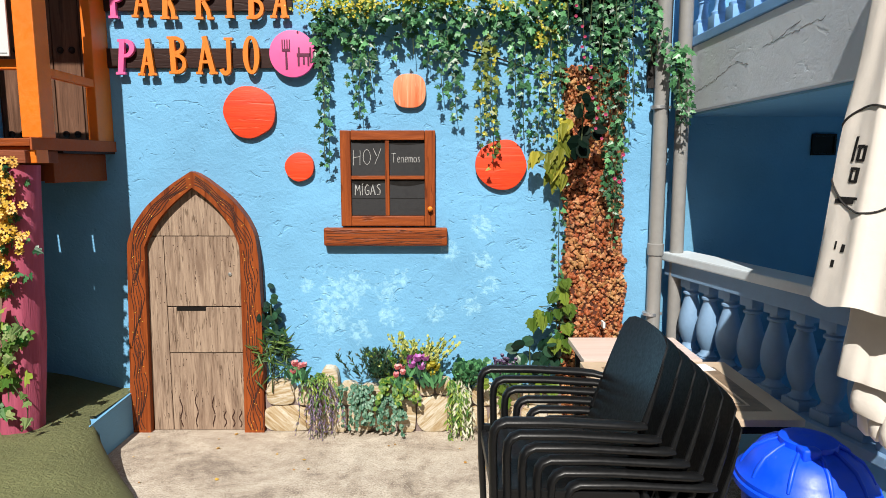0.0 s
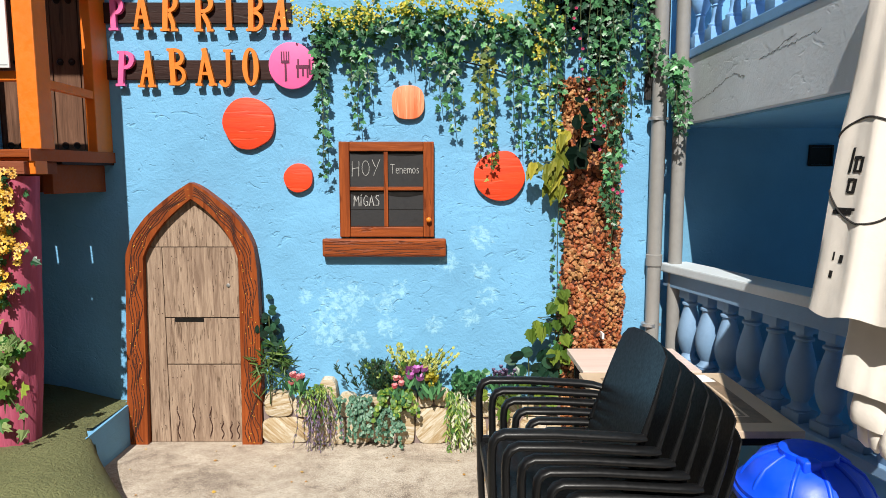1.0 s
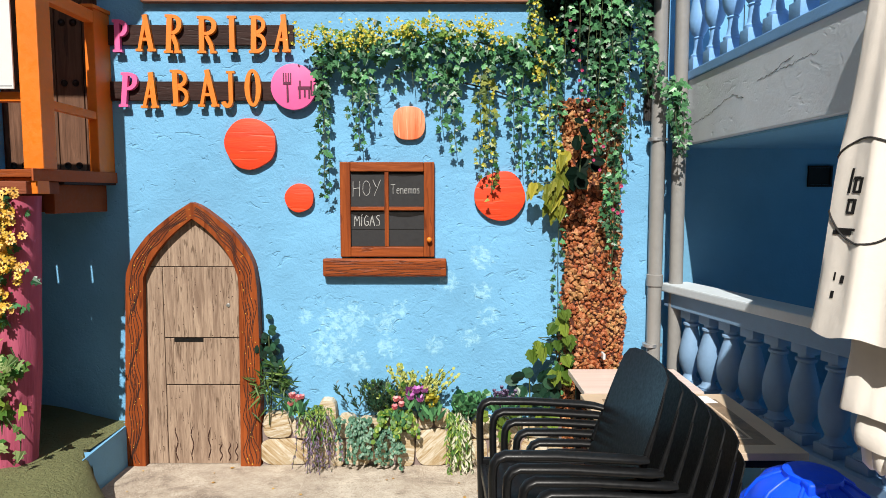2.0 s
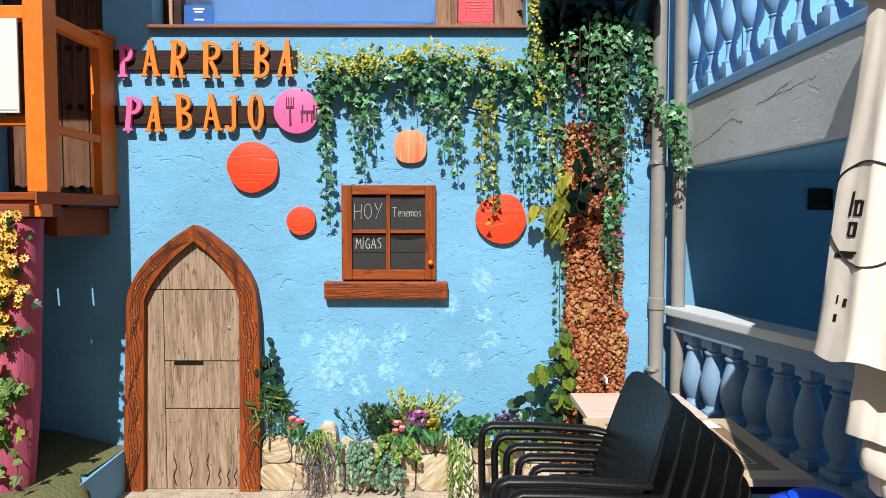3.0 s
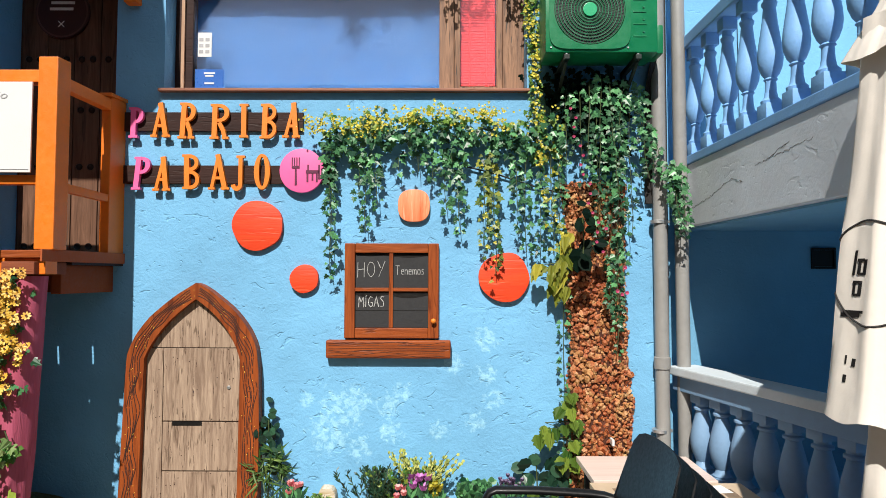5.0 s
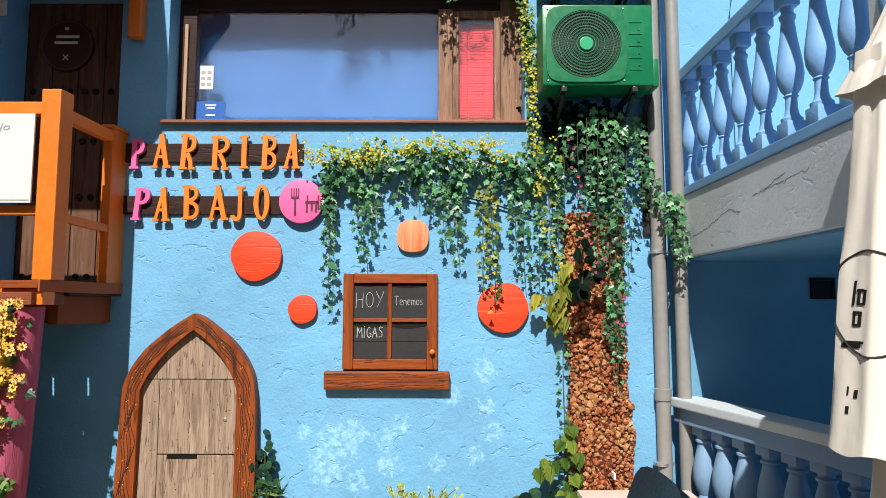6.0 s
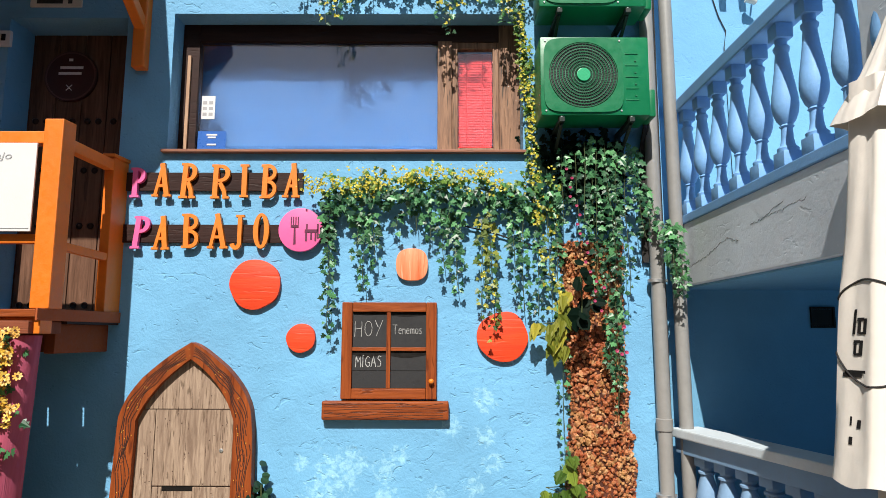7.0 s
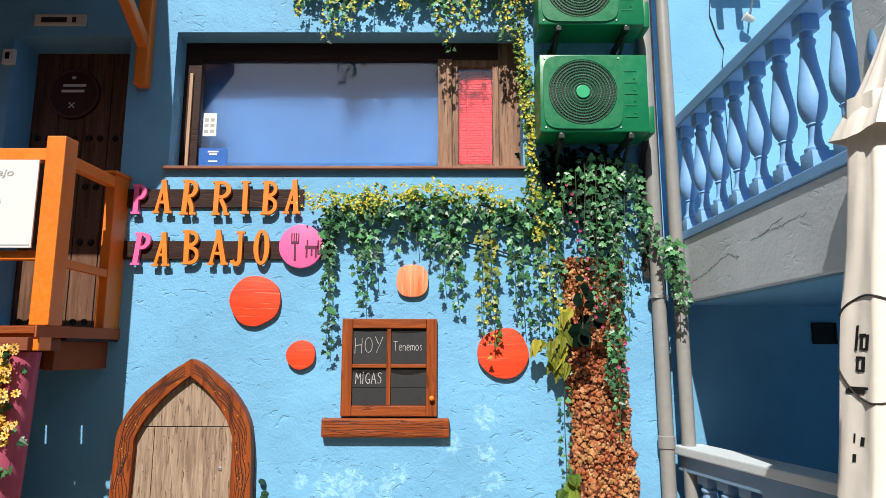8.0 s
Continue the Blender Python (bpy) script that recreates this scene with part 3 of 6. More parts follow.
for i in range(15):
    ob = part("baluster", low_bal, None, parapet)
    ob.matrix_basis = Matrix.Translation(along(0.215 + 0.195 * i, 0.585)) @ Matrix.Rotation(math.atan2(RAIL_WAY.y, RAIL_WAY.x), 4, "Z")
vent = thing("wall_vent", (2.69, D + 0.16, 2.03), "small dark square vent in the shaded blue wall", "vent")
part("frame", ring_slab([(2.605, 1.955), (2.775, 1.955), (2.775, 2.105), (2.605, 2.105)], [(2.62, 1.97), (2.76, 1.97), (2.76, 2.09), (2.62, 2.09)], D + 0.14, D + 0.159, None, True), M_IRON, vent)
part("grille", box(2.621, 2.759, D + 0.150, D + 0.159, 1.971, 2.089), M_IRON, vent)

# ---- upper window ----
FY = D + 0.17
win = thing("window_1", (-0.7, FY, 3.2), "wide upper window with worn brown timber frame and pale blue blind", "window", kind="structure")
# pale wood that paints the strip of sun on the left frame
M_SUNLIT_EDGE = wood("sunlit_frame_edge", (0.30, 0.16, 0.09), (0.62, 0.42, 0.27), "z", 0.6, 0.9, 0.3)
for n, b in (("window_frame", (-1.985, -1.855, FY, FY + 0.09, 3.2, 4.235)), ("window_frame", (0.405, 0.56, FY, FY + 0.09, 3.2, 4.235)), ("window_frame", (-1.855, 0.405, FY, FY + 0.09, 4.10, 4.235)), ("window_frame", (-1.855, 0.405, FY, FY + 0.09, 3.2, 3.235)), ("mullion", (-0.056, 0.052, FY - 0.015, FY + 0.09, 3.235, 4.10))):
    # dark board wood paints the recess shade on all but mullion and right frame
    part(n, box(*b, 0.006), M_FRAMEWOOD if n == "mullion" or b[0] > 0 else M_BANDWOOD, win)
part("frame_bead", box(-1.935, -1.91, FY - 0.022, FY - 0.0005, 3.205, 3.98, 0.004), M_SUNLIT_EDGE, win, "pale timber strip standing for the sunlit frame edge")
for x0, x1, z0, z1 in ((0.053, 0.095, 3.236, 4.099), (0.36, 0.404, 3.236, 4.099), (0.095, 0.36, 3.236, 3.275), (0.095, 0.36, 4.045, 4.099)):
    part("sash", box(x0, x1, FY + 0.005, FY + 0.06, z0, z1, 0.004), M_FRAMEWOOD, win)
for x0, x1, z0, z1 in ((-1.853, -0.058, 3.237, 4.098), (0.097, 0.358, 3.277, 4.043)):
    for y in (FY + 0.030, FY + 0.046):
        g = part("pane", box(x0, x1, y, y + 0.004, z0, z1), M_GLASS, win, "reflecting glass")
        g.visible_shadow = False
blind_bm = bmesh.new()
cols = [[blind_bm.verts.new((-1.90 + 1.86 * i / 60, FY + 0.178 + 0.006 * math.sin(i * 0.31) * (1 - j / 8) + 0.008 * noise.noise((i * 0.12, j * 0.4, 2)), 3.19 + 0.98 * j / 8)) for j in range(9)] for i in range(61)]
for c0, c1 in zip(cols, cols[1:]):
    for j in range(8):
        blind_bm.faces.new((c0[j], c1[j], c1[j + 1], c0[j + 1]))
bmesh.ops.solidify(blind_bm, geom=list(blind_bm.faces), thickness=0.002)
part("blind", blind_bm, M_BLIND, win, "pale blue cloth blind", 60)
red = thing("venetian_blind", (0.23, FY + 0.08, 3.28), "closed red venetian blind behind the small sash", "blind")
for i in range(37):
    z = 3.288 + i * 0.0205
    part("slat", box(0.10, 0.356, -0.0125, 0.0125, -0.0006, 0.0006, 0, None, Matrix.Translation((0, FY + 0.075, z)) @ Matrix.Rotation(radians(76), 4, "X")), M_RED_BLIND, red)
for x in (0.165, 0.29):
    part("cord", tube([(x, FY + 0.0685, 3.28), (x, FY + 0.0685, 4.03)], 0.0022, 6), M_RED_BLIND, red)
part("backing", box(0.097, 0.358, FY + 0.092, FY + 0.095, 3.277, 4.043), M_RED_BLIND, red)
part("window_sill", box(-2.01, 0.60, D - 0.05, FY, 3.177, 3.198, 0.005), M_DECKWOOD, win, "thin brown timber sill")
card = thing("sticker", (-1.80, FY + 0.03, 3.6), "small white notice stuck on the window glass", "sticker")
part("sheet", box(-1.83, -1.73, FY + 0.027, FY + 0.030, 3.50, 3.68), M_WHITE, card)
for i in range(3):
    for j in range(2):
        part("print_bar", box(-1.82 + 0.045 * j, -1.79 + 0.045 * j, FY + 0.0255, FY + 0.0268, 3.525 + 0.045 * i, 3.55 + 0.045 * i), M_GREYPRINT, card)
card2 = thing("payment_sign", (-1.75, FY + 0.03, 3.33), "blue payment card sign hung in the window", "sign")
part("panel", box(-1.845, -1.635, FY + 0.022, FY + 0.026, 3.265, 3.405), M_CARDBLUE, card2)
for x0, x1, z in ((-1.78, -1.70, 3.37), (-1.77, -1.71, 3.35), (-1.775, -1.705, 3.295)):
    part("print_bar", box(x0, x1, FY + 0.0195, FY + 0.0215, z, z + 0.012), M_WHITE, card2)

# ---- upper door ----
door = thing("door_1", (-2.88, D + 0.1, 2.05), "dark studded plank door above the balcony", "door", kind="structure")
door_planks = []
PLANK_W = 0.191
for i in range(5):
    x = DX1 + 0.02 - (i + 1) * PLANK_W
    door_planks.append(part("plank", box(max(x, JAMB_X) + 0.003, x + PLANK_W - 0.003, D + 0.11, D + 0.15, 2.06, 4.12, 0.006), M_DARKWOOD, door))
for i in range(5):
    for z in (2.07, 2.64, 3.05, 3.42):
        for u in (0.055, 0.135):
            if DX1 + 0.02 - (i + 1) * PLANK_W + u > JAMB_X + 0.03:
                part("stud", lathe([(0.025, 0.0), (0.022, 0.009), (0.012, 0.016), (0.001, 0.018)], (0, 0, 0), 10), M_STUD, door_planks[i], smooth=60).matrix_basis = Matrix.Translation((DX1 + 0.02 - (i + 1) * PLANK_W + u, D + 0.11, z + 0.03)) @ Matrix.Rotation(radians(90), 4, "X")
for x0, x1, z0, z1 in ((JAMB_X - 0.10, JAMB_X, 2.06, 4.12), (JAMB_X - 0.10, DX1 + 0.02, 4.121, 4.2)):
    part("door_frame", box(x0, x1, D + 0.06, D + 0.14, z0, z1, 0.005), M_BROWN_ORANGE, door)
disc = thing("round_sign", (-2.77, D + 0.1, 3.78), "round dark red-brown enamel sign on the door", "sign")
part("disc", slab(circle(-2.77, 3.79, 0.195), D + 0.088, D + 0.1085, 0.004), M_BROWN_DISC, disc)
part("rim", ring_slab(circle(-2.77, 3.79, 0.186), circle(-2.77, 3.79, 0.176), D + 0.085, D + 0.0875, None, True), plain("brown_rim", (0.12, 0.05, 0.04), 0.4), disc)
for x0, x1, z0, z1 in ((-2.85, -2.68, 3.845, 3.865), (-2.86, -2.69, 3.80, 3.82), (-2.79, -2.76, 3.905, 3.925)):
    part("print_bar", box(x0, x1, D + 0.0855, D + 0.0875, z0, z1), M_SILVER_PRINT, disc)
for r in (45, -45):
    part("print_bar", box(-0.03, 0.03, 0, 0.002, -0.003, 0.003, 0, None, Matrix.Translation((-2.775, D + 0.0855, 3.70)) @ Matrix.Rotation(radians(r), 4, "Y")), M_SILVER_PRINT, disc)
EYE_AT, DEEP = Vector((0, 0, EYE)), 1.0372
for ob in (door, disc):
    ob.location = EYE_AT + (ob.location - EYE_AT) * DEEP
    ob.scale = (DEEP, DEEP, DEEP)
plate = thing("address_plate", (-2.86, D, 4.32), "small cream address plate above the door", "sign")
part("panel", box(-3.05, -2.67, D - 0.014, D - 0.001, 4.28, 4.37, 0.003), plain("cream_enamel", (0.62, 0.58, 0.5), 0.4), plate)
for x0, x1 in ((-3.0, -2.81), (-2.77, -2.74)):
    part("print_bar", box(x0, x1, D - 0.017, D - 0.0145, 4.305, 4.345), M_PRINT, plate)
bell = thing("wall_box", (-3.25, D, 4.0), "small white electric box beside the door", "box")
part("case", box(-3.25, -3.16, D - 0.03, D - 0.001, 3.97, 4.09, 0.008), M_WHITE, bell)
part("slot", box(-3.225, -3.195, D - 0.034, D - 0.0305, 4.01, 4.06), M_IRON, bell)

# ---- porch roof over the door, with its brace ----
porch = thing("porch_roof", (-3.2, D, 4.5), "sloping porch roof on orange braces over the door", "roof")
roof = bmesh.new()
# unseen eave, its notch cut to place the shade edge on the wall
ev = [(-6.5, 3.05, 4.42), (-2.66, 3.05, 4.42), (-2.56, 3.05, 4.18), (-2.18, 3.05, 4.72), (-2.175, D, 5.25), (-6.5, D, 5.25)]
a = [roof.verts.new(p) for p in ev]
b = [roof.verts.new((x, y, z + 0.09)) for x, y, z in ev]
for k in ((0, 1, 4, 5), (1, 2, 3), (1, 3, 4)):
    roof.faces.new([a[i] for i in k][::-1])
    roof.faces.new([b[i] for i in k])
for i in range(6):
    roof.faces.new((a[i], a[(i + 1) % 6], b[(i + 1) % 6], b[i]))
bmesh.ops.recalc_face_normals(roof, faces=roof.faces)
part("roof_deck", roof, M_DECKWOOD, porch)
brace = thing("roof_brace", (-2.2, D, 3.8), "orange painted timber brace under the porch roof", "brace")
part("post", box(-2.245, -2.15, D - 0.085, D - 0.001, 3.79, 5.20, 0.012), M_ORANGE, brace)
part("strut", beam((-2.198, D - 0.05, 4.10), (-2.198, 3.55, 4.62), 0.075, 0.08, 0.008), M_ORANGE, brace)

# ---- timber balcony ----
wb = thing("timber_balcony", (-3.2, 3.55, 2.0), "orange timber balcony with brown deck boards", "balcony")
BX = -2.215
part("corner_post", box(BX - 0.115, BX, 3.73, 3.845, 2.045, 3.185, 0.006), M_ORANGE, wb)
part("wall_post", box(BX - 0.095, BX - 0.03, 4.285, D - 0.001, 2.041, 3.10, 0.006), M_ORANGE, wb)
part("post_cap", box(BX - 0.105, BX - 0.02, 4.27, D - 0.001, 3.101, 3.125, 0.004), M_ORANGE, wb)
part("side_rail", beam((BX - 0.06, 3.846, 3.06), (BX - 0.06, 4.284, 3.045), 0.06, 0.075), M_ORANGE, wb)
part("side_rail", beam((BX - 0.06, 3.846, 2.43), (BX - 0.06, 4.284, 2.413), 0.05, 0.05), M_ORANGE, wb)
part("front_rail", box(-6.0, BX - 0.116, 3.74, 3.82, 3.035, 3.11, 0.006), M_ORANGE, wb)
part("front_rail", box(-6.0, BX - 0.116, 3.75, 3.81, 2.43, 2.485, 0.006), M_ORANGE, wb)
for i in range(16):
    x1 = BX - 0.03 - i * 0.24
    part("deck_board", box(x1 - 0.228, x1, 3.67, D - 0.002, 1.995, 2.04, 0.005), M_REDWOOD_X, wb)
part("soffit_board", box(-6.0, BX - 0.03, 3.94, D - 0.001, 1.96, 1.994), M_BANDWOOD, wb)
part("side_board", box(BX - 0.0295, BX - 0.018, 3.67, D - 0.001, 1.975, 2.046, 0.003), plain("red_brown_board_paint", (0.34, 0.075, 0.018), 0.85), wb)
part("edge_board", box(-6.0, BX - 0.02, 3.70, 3.80, 1.90, 1.994, 0.006), M_ORANGE, wb)
part("beam_end", box(-2.46, BX - 0.055, 3.66, 3.93, 1.90, 1.974, 0.006), wood("brown_painted_beam", (0.16, 0.035, 0.012), (0.26, 0.07, 0.025), "x", 0.8, 0.6, 0.1), wb)
part("side_joist", box(BX - 0.16, BX - 0.095, 3.94, D - 0.001, 1.78, 1.9595, 0.006), plain("dark_orange_brown_paint", (0.22, 0.045, 0.006), 0.9), wb)
part("ledger", box(-6.0, BX - 0.161, 4.30, D - 0.001, 1.78, 1.9595, 0.006), plain("brown_fascia_paint", (0.20, 0.045, 0.012), 0.5), wb)
menu = thing("menu_board", (-2.95, 3.70, 2.49), "white printed menu board tied to the balcony front", "sign")
part("board", box(-3.6, BX - 0.205, 3.70, 3.712, 2.492, 3.025, 0.003), M_WHITE, menu)
words = bpy.data.curves.new("menu_words", "FONT")
words.body, words.size, words.extrude, words.shear = "ajo", 0.062, 0.0008, 0.2
words_ob = bpy.data.objects.new("menu_words", words)
words_me = bpy.data.meshes.new_from_object(words_ob)
bpy.data.objects.remove(words_ob)
words_me.materials.clear()
words_me.materials.append(M_GREYPRINT)
words_me.transform(Matrix.Translation((-2.665, 3.6985, 2.925)) @ Matrix.Rotation(radians(90), 4, "X") @ Matrix.Diagonal((1.35, 1, 1, 1)))
part("menu_words", words_me, None, menu)
part("round_mark", slab(circle(-2.70, 2.76, 0.075), 3.6975, 3.6995), M_BROWN_DISC, menu)
part("frame_line", box(-3.59, BX - 0.215, 3.6975, 3.6995, 2.508, 2.512), M_GREYPRINT, menu)

for o in wb.children:
    o.data.transform(Matrix(((1, 0.106, 0, -0.106 * D), (0, 1, 0, 0), (0, 0, 1, 0), (0, 0, 0, 1))))

# magenta post below the balcony corner
mp = bmesh.new()
lathe([(0.124 - 0.034 * k / 24, 1.62 * k / 24) for k in range(25)], (0, 0, 0), 20, mp, True, lambda a, z: 1 + 0.16 * noise.noise((math.cos(a) * 2.2, math.sin(a) * 2.2, z * 0.9)) + 0.07 * noise.noise((math.cos(a) * 9, math.sin(a) * 9, z * 3)))
bmesh.ops.transform(mp, matrix=Matrix.Translation((-2.592, 3.785, 0.27)) @ Matrix.Shear("XY", 4, (0.09, 0.0)), verts=mp.verts)
solid("painted_post", mp, M_MAGENTA, "rough magenta painted tree-trunk post under the balcony corner", "post", smooth=70)

# ---- decorations on the wall ----
fairy = thing("fairy_door", (-1.7, D, 0), "arched weathered plank door in a red-brown carved timber frame", "door")
OUT = [(-2.225, 0.0), (-2.20, 0.45), (-2.18, 0.9), (-2.165, 1.30)] + bez((-2.16, 1.36), (-2.09, 1.62), (-1.70, 1.845), 12)
OUT += bez((-1.66, 1.83), (-1.32, 1.62), (-1.275, 1.36), 12) + [(-1.268, 1.25), (-1.262, 0.9), (-1.262, 0.45), (-1.268, 0.0)]
INN = [(-2.075, 0.0), (-2.065, 0.45), (-2.055, 0.9), (-2.045, 1.27)] + bez((-2.045, 1.33), (-1.96, 1.55), (-1.70, 1.735), 12)
INN += bez((-1.685, 1.725), (-1.46, 1.57), (-1.395, 1.33), 12) + [(-1.393, 1.25), (-1.397, 0.9), (-1.402, 0.45), (-1.41, 0.0)]
arch_bm = ring_slab([(x + 0.006 * noise.noise((x * 9, z * 9, 1)), max(z, 0.0)) for x, z in OUT], INN, D - 0.09, D - 0.001)
arch = part("door_frame", arch_bm, M_REDWOOD, fairy, "carved red-brown frame with gold dots", 35)
dots = bmesh.new()
rnd = random.Random(5)
for i in range(85):
    k = rnd.choices(range(len(OUT) - 1), [math.dist(p, q) for p, q in zip(OUT, OUT[1:])])[0]
    f, g = rnd.random(), rnd.uniform(0.15, 0.85)
    x = (OUT[k][0] * (1 - f) + OUT[k + 1][0] * f) * g + (INN[k][0] * (1 - f) + INN[k + 1][0] * f) * (1 - g)
    z = (OUT[k][1] * (1 - f) + OUT[k + 1][1] * f) * g + (INN[k][1] * (1 - f) + INN[k + 1][1] * f) * (1 - g)
    slab(circle(x, z, 0.0028, None, 8), D - 0.092, D - 0.0895, 0, dots)
tagged(part("gold_dots", dots, plain("gold_paint", (0.75, 0.45, 0.06), 0.5), arch), kind="stuff")


def groove(points, r=0.0035):
    return tube([(x, D - 0.0895, z) for x, z in points], r, 5)


M_CARVE = plain("burnt_groove", (0.035, 0.010, 0.005), 0.8)
carve = bmesh.new()
REACH = [0.0]
for p, q in zip(OUT, OUT[1:]):
    REACH.append(REACH[-1] + math.dist(p, q))


def arch_index(f):
    """The place on the frame's outline after a share of its length, counted in corners."""
    want = f * REACH[-1]
    i = max(k for k in range(len(REACH) - 1) if REACH[k] <= want + 1e-9)
    return i + min(1.0, (want - REACH[i]) / max(1e-6, REACH[i + 1] - REACH[i]))


for side, s in ((0, 1), (1, -1)):
    for k in range(5):
        pts = []
        for j in range(110):
            f = j / 109 * 0.485 + (0.005 if not side else 0.51)
            n = arch_index(f)
            i = min(int(n), len(OUT) - 2)
            u = n - i
            g = 0.5 + (0.16 * (k - 2)) * (0.75 + 0.5 * noise.noise((j * 0.12, side * 9, 7))) + 0.20 * noise.noise((j * 0.085 + k * 0.11, side * 5, 0)) + 0.05 * math.sin(j * 0.33 + k)
            g = min(0.95, max(0.05, g))
            ox, oz = OUT[i][0] * (1 - u) + OUT[i + 1][0] * u, OUT[i][1] * (1 - u) + OUT[i + 1][1] * u
            ix, iz = INN[i][0] * (1 - u) + INN[i + 1][0] * u, INN[i][1] * (1 - u) + INN[i + 1][1] * u
            pts.append((ox * g + ix * (1 - g), oz * g + iz * (1 - g)))
        cut = 24 + (k * 17 + side * 11) % 60
        for piece in (pts[:cut], pts[cut + 2:]):
            merge(carve, groove(piece, 0.0033))
for kx, kz, rx, rz in ((-2.135, 0.62, 0.022, 0.07), (-2.12, 1.12, 0.02, 0.06), (-1.33, 0.55, 0.022, 0.08), (-1.33, 1.08, 0.02, 0.07), (-1.95, 1.60, 0.03, 0.022), (-1.45, 1.60, 0.028, 0.022)):
    for g in (1.0, 0.55):
        ring = circle(kx, kz, rx * g, rz * g, 24)
        merge(carve, groove(ring + ring[:1], 0.002))
tagged(part("carved_lines", carve, M_CARVE, arch), kind="stuff")


def arch_x(z, side):
    """The door's inner edge at a height."""
    line = [p for p in INN if (p[0] < -1.69) == (side < 0)]
    line.sort(key=lambda p: p[1])
    for (x0, z0), (x1, z1) in zip(line, line[1:]):
        if z0 <= z <= z1:
            return x0 + (x1 - x0) * (z - z0) / max(1e-6, z1 - z0)
    return -1.695


def plank(x0, x1, z0, z1, name="plank"):
    return part(name, box(x0 + 0.002, x1 - 0.002, D - 0.045, D - 0.002, z0 + 0.002, z1 - 0.002, 0.003), M_DOORWOOD, fairy)


plank(-2.07, -1.93, 0.0, 1.40)
plank(-1.93, -1.40, 0.0, 0.568, "lower_panel")
plank(-1.93, -1.40, 0.572, 0.902, "middle_panel")
plank(-1.93, -1.40, 0.906, 1.40, "upper_panel")
part("letter_slot", box(-1.862, -1.66, D - 0.0475, D - 0.0448, 0.876, 0.904), M_IRON, fairy, "dark letter slot")
for x0, x1 in ((-2.045, -1.395),):
    n = 28
    ol = [(x0 + 0.002, 1.405), (x1 - 0.002, 1.405)]
    for i in range(n + 1):
        x = x1 - 0.002 + (x0 - x1 + 0.004) * i / n
        lo_z, hi_z = 1.405, 1.74
        for _ in range(18):
            mid = (lo_z + hi_z) / 2
            inside = arch_x(mid, -1) <= x <= arch_x(mid, 1)
            lo_z, hi_z = (mid, hi_z) if inside else (lo_z, mid)
        ol.append((x, max(lo_z, 1.4065 + 0.0002 * i)))
    part("top_plank", slab(ol, D - 0.045, D - 0.002), M_DOORWOOD, fairy)
part("backing", slab([(-2.08, 0), (-1.40, 0), (-1.39, 1.33), (-1.70, 1.74), (-2.05, 1.33)], D - 0.010, D - 0.0015), M_IRON, fairy)
grv = bmesh.new()
rnd = random.Random(8)
for x in (-1.87, -1.76, -1.64, -1.56, -1.50, -1.45):
    tube([(x + 0.008 * math.sin(k * 0.45 + x * 9), D - 0.0445, 0.02 + k * (0.011 if x < -1.6 else 0.006)) for k in range(24)], [0.001] + [0.0045] * 19 + [0.004, 0.003, 0.002, 0.001], 5, grv)
for k in range(64):
    x, z, h = rnd.uniform(-2.03, -1.42), rnd.uniform(0.05, 1.5), rnd.uniform(0.03, 0.16)
    tube([(x + 0.003 * math.sin(j), D - 0.0445, z + h * j / 5) for j in range(6)], [0.0005, 0.0016, 0.002, 0.0016, 0.001, 0.0005], 5, grv)
for k in range(46):
    x, z = rnd.uniform(-2.03, -1.43), rnd.uniform(0.05, 1.5)
    slab(circle(x, z, 0.0035, None, 7), D - 0.0462, D - 0.0448, 0, grv)
tagged(part("carved_lines", grv, M_CARVE, fairy), kind="stuff")
part("peephole", lathe([(0.013, 0), (0.013, 0.006), (0.006, 0.008)], (0, 0, 0), 12), M_STEEL, fairy, "small bright peephole").matrix_basis = Matrix.Translation((-1.48, D - 0.045, 1.135)) @ Matrix.Rotation(radians(90), 4, "X")

cw = thing("chalkboard_window", (-0.38, D, 1.33), "red-brown framed mock window with blackboard panes and chalk writing", "window")
Y0 = D - 0.04
for x0, x1, z0, z1, mt in ((-0.70, -0.628, 1.47, 2.12, M_REDWOOD), (-0.125, -0.053, 1.47, 2.12, M_REDWOOD), (-0.627, -0.126, 2.055, 2.12, M_REDWOOD_X), (-0.627, -0.126, 1.47, 1.54, M_REDWOOD_X)):
    part("frame", box(x0, x1, Y0, D - 0.001, z0, z1, 0.006), mt, cw)
part("glazing_bar", box(-0.395, -0.367, Y0 + 0.006, D - 0.012, 1.541, 2.054, 0.003), M_REDWOOD, cw)
for x0, x1 in ((-0.627, -0.396), (-0.366, -0.126)):
    part("glazing_bar", box(x0, x1, Y0 + 0.007, D - 0.012, 1.79, 1.815, 0.003), M_REDWOOD_X, cw)
